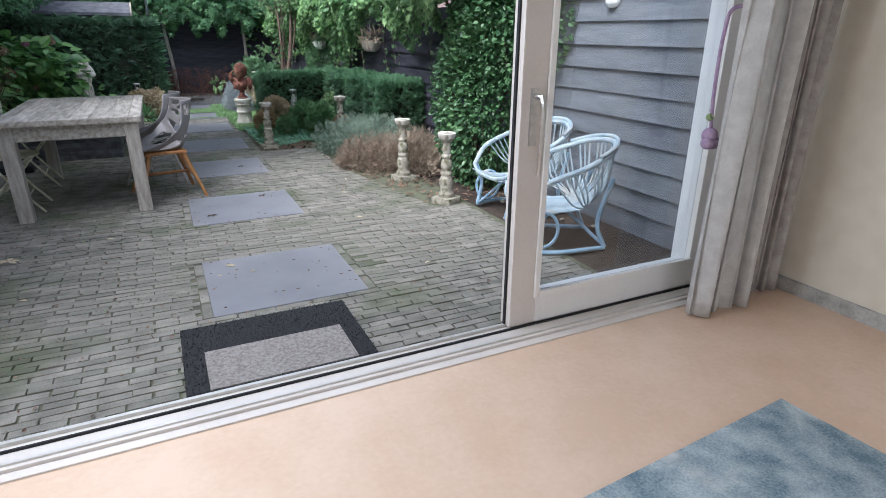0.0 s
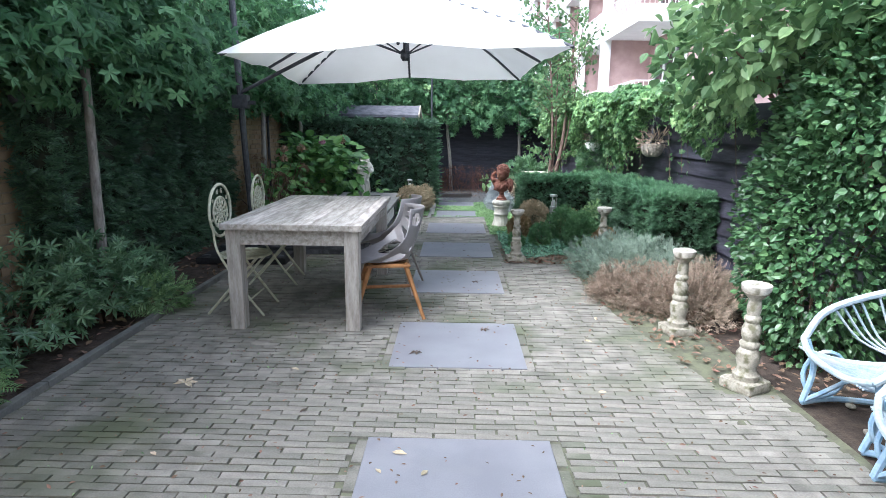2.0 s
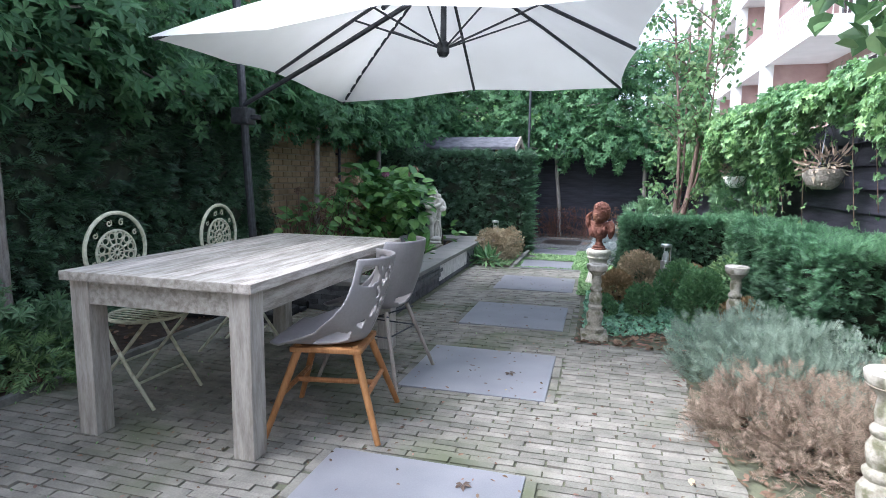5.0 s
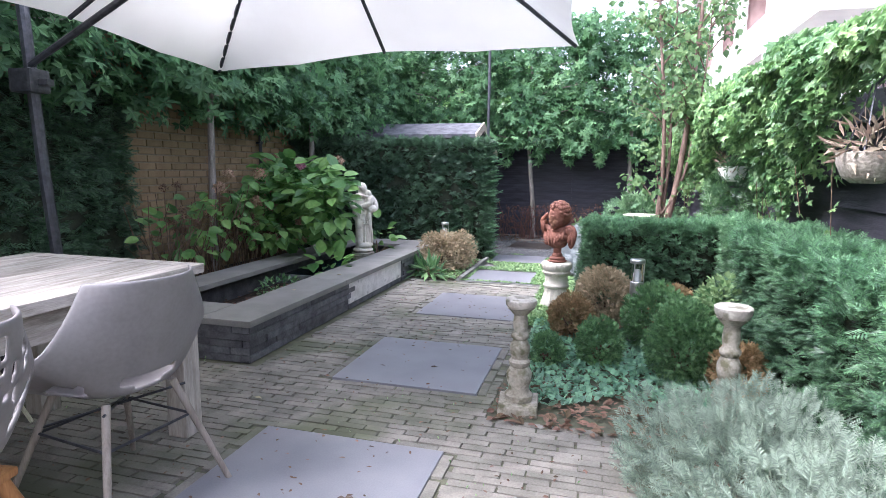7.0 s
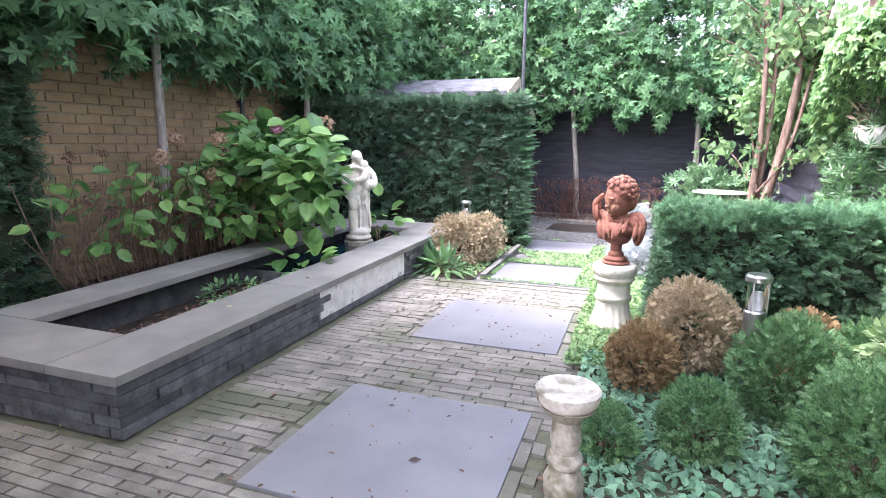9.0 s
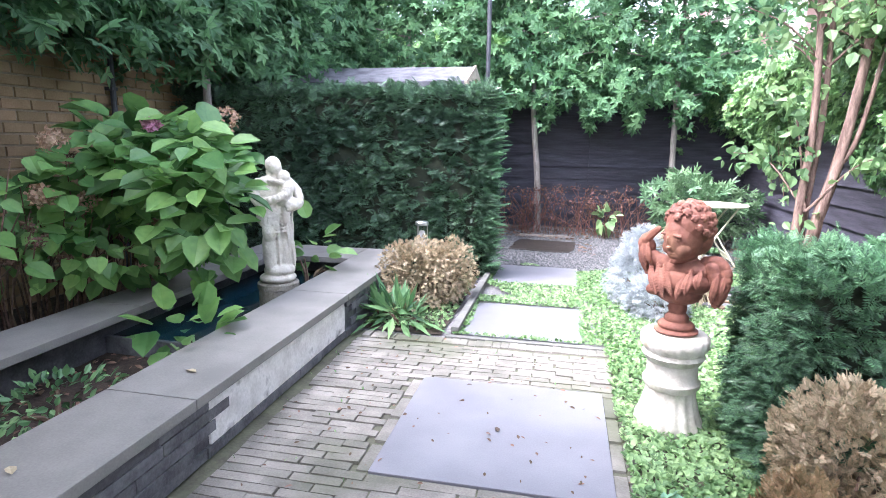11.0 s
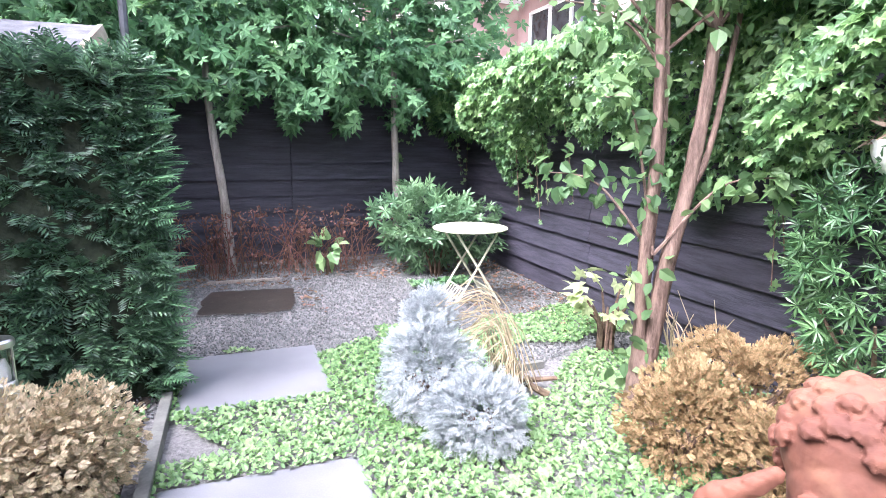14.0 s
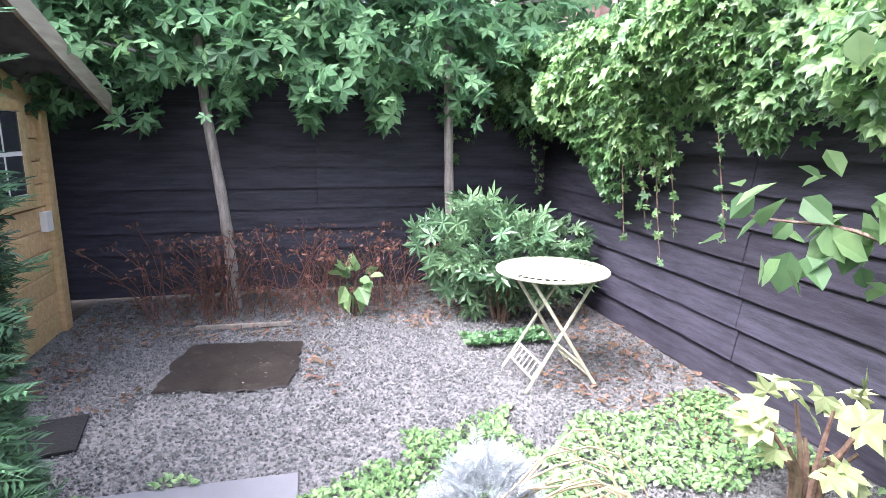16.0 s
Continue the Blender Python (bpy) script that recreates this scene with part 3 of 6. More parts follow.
# ---- trees ----
def trunk_mesh(ob, name, ctrl, r0, r1, mat=BARK, sides=10):
    p = curve_points(ctrl, 8)
    bm = bmesh.new()
    tube(bm, p, [(r0 + (r1 - r0) * i / (len(p) - 1)) * (1 + 0.05 * math.sin(i * 2.1)) for i in range(len(p))], sides)
    return smooth(part(name, bm, mat, ob), 60)


def pleached_tree(label, x, y, lean, axis, half, z0, z1, depth, n, seed=0, out=(1, 0)):
    """A trained street-style tree: bare pole, flat crown along a wall."""
    ob = thing("tree", label, "tree", (x, y, 0), group="pleached trees along the walls")
    trunk_mesh(ob, "trunk", [(0, 0, -0.05), (lean[0] * 0.3, lean[1] * 0.3, z0 * 0.45), (lean[0], lean[1], z0 + 0.1), (lean[0], lean[1], z1 * 0.8)], 0.045, 0.025)
    bm = bmesh.new()
    tips = []
    for i in range(9):
        z = z0 + 0.12 + (z1 - z0 - 0.4) * (i // 2) / 4.5
        s = 1 if i % 2 else -1
        e = (lean[0] + (s * half * 0.9 if axis == "x" else 0.15 * out[0]), lean[1] + (s * half * 0.9 if axis == "y" else 0.15 * out[1]), z + 0.2)
        tube(bm, curve_points([(lean[0], lean[1], z), ((lean[0] + e[0]) / 2, (lean[1] + e[1]) / 2, z + 0.12), e], 4), [0.016 - 0.0013 * k for k in range(9)], 5)
    part("branchwork", bm, BARK, ob, "", "stuff")
    u = rng.random((n, 3))
    hang = 0.16 * np.sin(u[:, 0] * 23 + seed) + 0.1 * np.sin(u[:, 0] * 51 + 2 * seed)
    zz = z0 + (z1 - z0) * u[:, 2] ** 1.15 + hang * (1 - u[:, 2])
    a, b = (2 * u[:, 0] - 1) * half, rng.normal(0, 0.42, n) * depth
    b = np.clip(b, -depth * 0.75, depth)
    p = np.stack([lean[0] + (a if axis == "x" else b * out[0]), lean[1] + (a if axis == "y" else b * out[1]), zz], 1)
    g = np.array([noise.noise(Vector((q[0] + x, q[1] + y, q[2])) * 3.1) for q in p])
    p = p[g > -0.22]
    m = len(p)
    o = np.array((out[0], out[1], 0.0))
    along = o * 0.7 + 0.8 * jitter(m) + np.array((0, 0, -0.55))
    foliage("crown", ob, LEAF_PLEACH, p, along, np.array((0, 0, 0.7)) + o * 0.8 + 0.5 * jitter(m), 0.105 * rng.uniform(0.6, 1.25, m), STAR)
    return ob


TW = "slim grey-barked pleached tree with star-shaped green leaves against the brick wall"
for i, (ty, ln) in enumerate(((2.9, 0.05), (4.88, 0.05), (6.9, 0.03), (8.97, 0.05), (11.14, 0.02), (12.9, 0.02))):
    pleached_tree(TW, -2.76 if i == 2 else -2.5, ty, (ln, -0.03), "y", 1.15, 1.78, 3.4, 0.8, 5000, i, (1, 0))
TN = "slim grey-barked pleached tree with star-shaped green leaves before the dark fence"
for i, (tx, ln) in enumerate(((-1.6, 0.05), (0.2, -0.12), (1.8, -0.03))):
    pleached_tree(TN, tx + 0.12, 13.95, (ln, -0.02), "x", 1.05, 1.54, 3.7, 0.7, 4800, i + 9, (0, -1))

# ---- hedges ----
hedge("hedge", "tall clipped dark yew hedge against the brick wall", -2.93, -2.58, 4.55, 8.05, 1.82, LEAF_YEW, SPRAY, 1150, 0.13, open_sides="xXyYz")
screen = hedge("hedge", "tall clipped yew hedge screening the shed behind the pond", -2.9, 0.05, 11.2, 11.48, 1.6, LEAF_YEW, SPRAY, 1500, 0.12, open_sides="XyYz")
q = rng.random((90, 3)) * (0.06, 0.3, 1.5) + (1.4, -0.17, 0.05)
foliage("stray_sprays", screen, LEAF_YEW_NEW, q, np.array((1.0, -0.25, 0.12)) + 0.16 * jitter(90), np.array((0, 0, 1.0)) + 0.2 * jitter(90), rng.uniform(0.1, 0.2, 90), FROND)
hedge("hedge", "low clipped yew hedge with fresh growth behind the terracotta bust", 1.32, 2.75, 8.42, 8.92, 0.8, LEAF_YEW_LOW, SPRAY, 6000, 0.052, top_mat=LEAF_YEW_NEW, wave=0.09)
hedge("hedge", "low broad yew hedge with fresh growth beside the fence", 2.28, 2.86, 5.7, 8.3, 0.84, LEAF_YEW_LOW, SPRAY, 4600, 0.055, top_mat=LEAF_YEW_NEW, wave=0.09)

# ---- shed ----
LOG = grain_material("honey_log_board", (0.46, 0.31, 0.15), (0.6, 0.43, 0.23), (1, 9, 9), 0.7, 4, 0.3, 0.15)
ROOF = material("grey_roof_felt", (0.07, 0.07, 0.08), (0.14, 0.14, 0.155), 1.0, scale=8, fine=120, bump=0.4, vary=0.15, spec=0.1)
TRIM = grain_material("pale_barge_board", (0.3, 0.25, 0.2), (0.42, 0.36, 0.29), (9, 1, 9), 0.7, 4)
shed = thing("garden_shed", "honey-coloured log garden shed with a felt roof", "shed")
for r in range(11):
    z = r * 0.135
    boxed("log", (-0.76, -0.7, 12.14, 13.72, z, z + 0.13), LOG, shed, 0.012)
    boxed("log", (-2.8, -0.78, 12.14, 12.2, z, z + 0.13), LOG, shed, 0.012)
    boxed("log", (-2.8, -0.78, 13.66, 13.72, z, z + 0.13), LOG, shed, 0.012)
boxed("corner_post", (-0.77, -0.67, 13.66, 13.76, 0, 1.5), LOG, shed, 0.012)
bm = bmesh.new()
g0 = [bm.verts.new(p) for p in ((-0.76, 12.14, 1.46), (-0.76, 13.72, 1.46), (-0.76, 12.62, 1.84))]
g1 = [bm.verts.new(v.co + Vector((0.05, 0, 0))) for v in g0]
bm.faces.new(g0), bm.faces.new(g1[::-1])
for k in range(3):
    bm.faces.new((g0[k], g0[(k + 1) % 3], g1[(k + 1) % 3], g1[k]))
part("gable", bm, LOG, shed)
for s in (-1, 1):
    bm = bmesh.new()
    a, b = Vector((0, 12.62, 1.86)), Vector((0, 13.86, 1.42) if s > 0 else (0, 12.06, 1.66))
    t = Vector((0, 0, 0.05))
    vs = [bm.verts.new(p + Vector((x, 0, 0))) for x in (-2.95, -0.36) for p in (a, b, b + t, a + t)]
    for q in ((0, 1, 2, 3), (7, 6, 5, 4), (0, 4, 5, 1), (1, 5, 6, 2), (2, 6, 7, 3), (3, 7, 4, 0)):
        bm.faces.new([vs[k] for k in q])
    part("roof_slope", bm, ROOF, shed)
    bm = bmesh.new()
    vs = [bm.verts.new(p + Vector((x, 0, 0))) for x in (-0.357, -0.333) for p in (a - t * 1.3, b - t * 1.3, b + t * 1.2, a + t * 1.2)]
    for q in ((0, 1, 2, 3), (7, 6, 5, 4), (0, 4, 5, 1), (1, 5, 6, 2), (2, 6, 7, 3), (3, 7, 4, 0)):
        bm.faces.new([vs[k] for k in q])
    part("barge_board", bm, TRIM, shed)
win = boxed("window", (-0.7, -0.67, 12.72, 13.42, 0.85, 1.4), WHITE, shed, 0.004, "small white-barred window")
for d in ((-0.672, -0.655, 12.7, 12.76, 0.83, 1.42), (-0.672, -0.655, 13.38, 13.44, 0.83, 1.42), (-0.672, -0.655, 12.76, 13.38, 0.83, 0.89), (-0.672, -0.655, 12.76, 13.38, 1.36, 1.42)):
    boxed("window_frame", d, LOG, win, 0.003)
DARKGLASS = material("dark_glass", (0.03, 0.035, 0.04), (0.05, 0.055, 0.06), 0.08, spec=0.7, bump=0.0)
for i in range(3):
    for j in range(2):
        boxed("pane", (-0.672, -0.667, 12.78 + i * 0.205, 12.96 + i * 0.205, 0.91 + j * 0.235, 1.12 + j * 0.235), DARKGLASS, win, 0)
tagged(boxed("junction_box", (-0.7, -0.66, 13.55, 13.63, 0.66, 0.78), WHITE, shed, 0.006), "small white electric box")

# ---- umbrella ----
FABRIC = material("cream_canvas", (0.74, 0.73, 0.69), (0.8, 0.79, 0.76), 0.9, scale=2, fine=300, bump=0.05, translucent=0.2)
ANTHRACITE = material("anthracite_metal", (0.05, 0.052, 0.06), (0.085, 0.088, 0.1), 0.45, 0.5, scale=30, bump=0.03)
umb = thing("cantilever_umbrella", "large open cream cantilever umbrella on an anthracite mast", "umbrella", (-0.15, 6.66, 0), 2.6)
U, ZE, ZA = 1.46, 2.1, 2.86
bm = bmesh.new()
N = 28
grid = {}
for i in range(N + 1):
    for j in range(N + 1):
        x, y = -1 + 2 * i / N, -1 + 2 * j / N
        m = max(abs(x), abs(y))
        k = abs(abs(x) - abs(y)) if m else 0
        tilt = 0.05 * x - 0.01 * y
        seam = min(abs(x), abs(y)) if m else 0
        mid = min(seam, abs(m - seam)) / max(m, 1e-3)
        z = ZA + (ZE - ZA) * (m ** 1.05) - 0.09 * m * mid - 0.06 * m * m * (min(abs(x), abs(y)) ** 2) + 0.05 * (1 - m) * 0 + tilt
        pull = 1 - 0.035 * (4 * mid * (1 - mid)) * m ** 4
        grid[i, j] = bm.verts.new((x * U * pull, y * U * pull, z))
for i in range(N):
    for j in range(N):
        bm.faces.new((grid[i, j], grid[i + 1, j], grid[i + 1, j + 1], grid[i, j + 1]))
canopy = smooth(part("canopy", bm, FABRIC, umb, "cream canvas canopy with eight ribs"), 180)


def canopy_z(x, y):
    m = max(abs(x), abs(y))
    seam = min(abs(x), abs(y))
    mid = min(seam, abs(m - seam)) / max(m, 1e-3)
    return ZA + (ZE - ZA) * (m ** 1.05) - 0.09 * m * mid - 0.06 * m * m * (seam ** 2) + 0.05 * x - 0.01 * y


for a in range(8):
    dx, dy = ((1, 0), (1, 1), (0, 1), (-1, 1), (-1, 0), (-1, -1), (0, -1), (1, -1))[a]
    bm = bmesh.new()
    tube(bm, [(dx * t * U, dy * t * U, canopy_z(dx * t, dy * t) - 0.022) for t in (0.03, 0.25, 0.5, 0.75, 0.985)], 0.014, 6)
    rib = part("rib", bm, ANTHRACITE, umb)
    bm = bmesh.new()
    f = 0.5 if a % 2 == 0 else 0.42
    tube(bm, [(dx * 0.035 / (1.4 if a % 2 else 1), dy * 0.035 / (1.4 if a % 2 else 1), 2.2), (dx * f * U, dy * f * U, canopy_z(dx * f, dy * f) - 0.035)], 0.008, 6)
    part("strut", bm, ANTHRACITE, rib)
bm = bmesh.new()
lathe(bm, [(0.03, 2.13), (0.05, 2.16), (0.05, 2.23), (0.025, 2.25), (0.02, 2.78)], 14)
part("hub", bm, ANTHRACITE, umb)
bm = bmesh.new()
tube(bm, [(-1.72, 0.1, 0), (-1.75, 0.03, 1.2), (-1.78, -0.02, 2.75)], 0.034, 10)
mast = part("mast", bm, ANTHRACITE, umb)
bm = bmesh.new()
tube(bm, [(-1.76, 0.0, 1.78), (-1.0, 0.0, 2.16), (-0.12, 0, 2.62)], 0.02, 8)
part("arm", bm, ANTHRACITE, umb)
bm = bmesh.new()
box(bm, -1.83, -1.67, -0.08, 0.06, 1.62, 1.76, 0.02)
box(bm, -1.7, -1.6, -0.03, 0.02, 1.66, 1.7, 0.008)
crank = part("crank_box", bm, ANTHRACITE, umb)
bm = bmesh.new()
box(bm, -1.77, -1.67, -0.44, 0.52, 0.0, 0.035, 0.006)
box(bm, -2.2, -1.771, -0.01, 0.09, 0.0, 0.035, 0.006)
box(bm, -1.669, -1.24, -0.01, 0.09, 0.0, 0.035, 0.006)
part("base_cross", bm, ANTHRACITE, umb)
for sx in (-1, 1):
    for sy in (-1, 1):
        cx, cy = -1.72 + sx * 0.265, 0.04 + sy * 0.265
        bm = bmesh.new()
        box(bm, cx - 0.205, cx + 0.205, cy - 0.205, cy + 0.205, 0.0, 0.075, 0.025)
        weight = smooth(part("base_weight", bm, RUBBER, umb, "black plastic base weight"), 40)
        bm = bmesh.new()
        lathe(bm, [(0.045, 0.072), (0.045, 0.084), (0.036, 0.088)], 16, (cx + sx * 0.12, cy - 0.12))
        smooth(part("filler_cap", bm, ANTHRACITE, weight))

# ---- dining table ----
OLDWOOD = grain_material("weathered_pale_timber", (0.26, 0.235, 0.2), (0.5, 0.465, 0.42), (9, 1.2, 9), 0.85, 4, 0.35, 0.18, (0.2, 0.175, 0.14, 2.4, 0.6))
OLDWOOD_Z = grain_material("weathered_pale_upright", (0.3, 0.27, 0.235), (0.5, 0.465, 0.42), (9, 9, 1.2), 0.85, 4, 0.35, 0.18)
dining = thing("dining_table", "weathered whitewashed timber garden table with square legs", "table", (-0.73, 5.07, 0))
TX, TY = 0.49, 0.89
for i in range(6):
    w = 2 * (TX - 0.085) / 6
    x = -TX + 0.085 + i * w
    boxed("top_board", (x + 0.0015, x + w - 0.0015, -TY + 0.085, TY - 0.085, 0.73 + 0.001 * (i % 2), 0.768), OLDWOOD, dining, 0.003)
for s in (-1, 1):
    boxed("top_frame", (min(s * TX, s * (TX - 0.083)), max(s * TX, s * (TX - 0.083)), -TY, TY, 0.728, 0.77), OLDWOOD, dining, 0.005)
    boxed("top_frame", (-TX + 0.0845, TX - 0.0845, min(s * TY, s * (TY - 0.083)), max(s * TY, s * (TY - 0.083)), 0.728, 0.77), OLDWOOD, dining, 0.005)
    boxed("apron", (min(s * 0.455, s * 0.425), max(s * 0.455, s * 0.425), -TY + 0.13, TY - 0.13, 0.62, 0.727), OLDWOOD, dining, 0.003)
    boxed("apron", (-TX + 0.13, TX - 0.13, min(s * (TY - 0.035), s * (TY - 0.065)), max(s * (TY - 0.035), s * (TY - 0.065)), 0.62, 0.727), OLDWOOD, dining, 0.003)
    for q in (-1, 1):
        x, y = s * (TX - 0.078), q * (TY - 0.078)
        boxed("leg", (x - 0.05, x + 0.05, y - 0.05, y + 0.05, 0, 0.727), OLDWOOD_Z, dining, 0.006)

# ---- shell chairs ----
PLASTIC = material("taupe_plastic", (0.2, 0.185, 0.185), (0.25, 0.235, 0.235), 0.45, scale=5, bump=0.02)
BEECH = grain_material("orange_wood_leg", (0.3, 0.13, 0.045), (0.46, 0.22, 0.085), (8, 8, 1), 0.55, 4, 0.15, 0.1)
GREYLEG = grain_material("faded_wood_leg", (0.22, 0.19, 0.165), (0.36, 0.32, 0.28), (8, 8, 1), 0.8, 4, 0.2, 0.1)


def shell_mesh(holes):
    """A moulded seat, arms and back in one sheet; it faces -x. holes: an open web of cells in the back."""
    bm = bmesh.new()
    nu, nv = 40, 44
    vs = {}
    for i in range(nu + 1):
        for j in range(nv + 1):
            u, v = -1 + 2 * i / nu, j / nv
            if v < 0.5:
                k = v / 0.5
                x, z, w = -0.24 + 0.4 * k, 0.44 - 0.03 * math.sin(k * math.pi) + 0.015 * (1 - k), 0.23 + 0.03 * k
                rise = 0.2 * max(0, (k - 0.12)) ** 0.8 * abs(u) ** 3.5
                flare = 0.07 * abs(u) ** 3 * k
            else:
                k = (v - 0.5) / 0.5
                x, z, w = 0.16 + 0.06 * math.sin(k * 1.5) + 0.07 * k, 0.44 + 0.4 * k ** 1.1, 0.26 - 0.06 * k ** 2
                rise = 0.19 * (1 - k) ** 1.5 * abs(u) ** 3
                flare = 0.06 * abs(u) ** 3 * (1 - k)
            wrap = -0.13 * abs(u) ** 2.6 * (max(0, v - 0.3) / 0.7) ** 0.6
            vs[i, j] = bm.verts.new((x + wrap, u * (w + flare), z + rise))
    cells = [(random.uniform(-0.85, 0.85), random.uniform(0.5, 0.98)) for _ in range(46)]
    for i in range(nu):
        for j in range(nv):
            u, v = -1 + 2 * (i + 0.5) / nu, (j + 0.5) / nv
            if ((abs(u) - 0.72) / 0.15) ** 2 + ((v - 0.36) / 0.13) ** 2 < 1:
                continue
            if not holes and (u / 0.42) ** 2 + ((v - 0.565) / 0.035) ** 2 < 1:
                continue
            if holes and 0.56 < (j + 0.5) / nv < 0.95 and abs(i + 0.5 - nu / 2) < nu * 0.44:
                d = sorted(math.hypot((u - a) * 0.62, (v - b) * 1.5) for a, b in cells)
                if d[1] - d[0] > 0.042:
                    continue
            bm.faces.new((vs[i, j], vs[i + 1, j], vs[i + 1, j + 1], vs[i, j + 1]))
    loose = [v for v in bm.verts if not v.link_faces]
    bmesh.ops.delete(bm, geom=loose, context="VERTS")
    return bm


def shell_chair(label, place, turn, holes, legmat, wire):
    ob = thing("garden_chair", label, "chair", place, turn, "chairs round the garden table")
    sh = part("seat_shell", shell_mesh(holes), PLASTIC, ob)
    so = sh.modifiers.new("thick", "SOLIDIFY")
    so.thickness, so.offset = 0.012, 0
    ss = sh.modifiers.new("round", "SUBSURF")
    ss.levels = ss.render_levels = 1
    sh.data.shade_smooth()
    for sx in (-1, 1):
        for sy in (-1, 1):
            bm = bmesh.new()
            r = [0.02, 0.014] if not wire else [0.014, 0.011]
            tube(bm, [(sx * 0.13, sy * 0.13, 0.42), (sx * 0.265, sy * 0.25, 0.0)], r, 10)
            smooth(part("leg", bm, legmat, ob))
    bm = bmesh.new()
    if wire:
        for a, b in (((-0.16, -0.16, 0.3), (0.16, 0.16, 0.4)), ((-0.16, 0.16, 0.3), (0.16, -0.16, 0.4)), ((-0.17, -0.17, 0.28), (-0.17, 0.17, 0.28)), ((0.17, -0.17, 0.28), (0.17, 0.17, 0.28)), ((-0.17, -0.17, 0.28), (0.17, -0.17, 0.28)), ((-0.17, 0.17, 0.28), (0.17, 0.17, 0.28))):
            part("wire_brace", tube(bmesh.new(), [a, b], 0.005, 6), ANTHRACITE, ob)
    else:
        for sx in (-1, 1):
            tube(bm, [(sx * 0.195, -0.19, 0.2), (sx * 0.195, 0.19, 0.2)], 0.013, 8)
        tube(bm, [(-0.195, 0.0, 0.2), (0.195, 0.0, 0.2)], 0.013, 8)
        box(bm, -0.17, 0.17, -0.17, 0.17, 0.39, 0.415, 0.01)
        part("stretcher", bm, legmat, ob)
    return ob


shell_chair("taupe plastic chair with a webbed back on orange wooden legs", (-0.13, 4.7, 0), 10, True, BEECH, False)
shell_chair("taupe plastic shell chair on faded wooden legs with wire bracing", (-0.19, 5.4, 0), -8, False, GREYLEG, True)

# ---- metal bistro chairs ----
IRON = material("chipped_cream_iron", (0.42, 0.42, 0.3), (0.6, 0.6, 0.46), 0.7, 0.0, scale=30, bump=0.3, stain=(0.2, 0.15, 0.09, 14, 0.62))


def ring(c, rx, ry, n=26, z=0.0):
    return [(0, c[0] + rx * math.cos(k * 2 * math.pi / n), c[1] + ry * math.sin(k * 2 * math.pi / n)) for k in range(n)]


def bistro_chair(place, turn):
    """A folding iron chair with an oval filigree back; it faces +x."""
    ob = thing("bistro_chair", "chipped cream iron folding chair with an oval filigree back", "chair", place, turn, "iron bistro chairs")
    bm = bmesh.new()
    tube(bm, ring((0, 0.79), 0.2, 0.2), 0.011, 8, True)
    back = part("backrest", bm, IRON, ob)
    bm = bmesh.new()
    tube(bm, ring((0, 0.775), 0.128, 0.12), 0.007, 6, True)
    tube(bm, ring((0, 0.775), 0.05, 0.045, 16), 0.006, 6, True)
    tube(bm, ring((0, 0.775), 0.017, 0.016, 10), 0.007, 6, True)
    for k in range(12):
        a = k * math.pi / 6
        tube(bm, [(0, 0.048 * math.cos(a), 0.775 + 0.044 * math.sin(a)), (0, 0.127 * math.cos(a), 0.775 + 0.119 * math.sin(a))], 0.006, 5)
        tube(bm, ring((0.098 * math.cos(a + 0.26), 0.775 + 0.092 * math.sin(a + 0.26)), 0.019, 0.019, 10), 0.004, 5, True)
        tube(bm, [(0, 0.017 * math.cos(a), 0.775 + 0.016 * math.sin(a)), (0, 0.048 * math.cos(a), 0.775 + 0.044 * math.sin(a))], 0.004, 5)
    part("filigree", bm, IRON, back)
    for sgn in (-1, 1):
        for c, r in (((sgn * 0.13, 0.875), 0.022), ((sgn * 0.04, 0.935), 0.026), ((sgn * 0.15, 0.73), 0.016)):
            bm = bmesh.new()
            tube(bm, [(0, c[0] + r * 0.75 * (1 - t * 0.06) * math.cos(t * 0.6 * sgn + 1), c[1] + r * 0.75 * (1 - t * 0.06) * math.sin(t * 0.6 * sgn + 1)) for t in range(13)], 0.0038, 5)
            part("scroll", bm, IRON, back)
        bm = bmesh.new()
        tube(bm, curve_points([(0, sgn * 0.15, 0.69), (0.03, sgn * 0.17, 0.5), (0.2, sgn * 0.18, 0.22), (0.36, sgn * 0.18, 0.0)], 5), 0.01, 6)
        part("front_leg", bm, IRON, ob)
        bm = bmesh.new()
        tube(bm, [(0.32, sgn * 0.16, 0.45), (-0.08, sgn * 0.16, 0.0)], 0.01, 6)
        part("rear_leg", bm, IRON, ob)
    bm = bmesh.new()
    pts = [(0.18 + 0.19 * math.cos(k * 2 * math.pi / 28), 0.19 * math.sin(k * 2 * math.pi / 28), 0.45) for k in range(28)]
    tube(bm, pts, 0.01, 6, True)
    for k in range(9):
        y = -0.16 + k * 0.04
        h = math.sqrt(max(0.001, 0.19 ** 2 - y * y))
        tube(bm, [(0.18 - h, y, 0.45), (0.18 + h, y, 0.45)], 0.009, 5, flat=0.5)
    part("seat", bm, IRON, ob)
    bm = bmesh.new()
    for x, z in ((0.09, 0.2), (0.25, 0.12)):
        tube(bm, [(x, -0.165, z), (x, 0.165, z)], 0.007, 6)
    part("stretcher", bm, IRON, ob)
    return ob


bistro_chair((-1.42, 4.7, 0), 0)
bistro_chair((-1.42, 5.56, 0), 4)

# ---- rattan chairs ----
RATTAN = material("faded_blue_rattan", (0.26, 0.35, 0.42), (0.43, 0.49, 0.51), 0.6, scale=14, bump=0.2, vary=0.12, stain=(0.38, 0.37, 0.345, 6, 0.52))


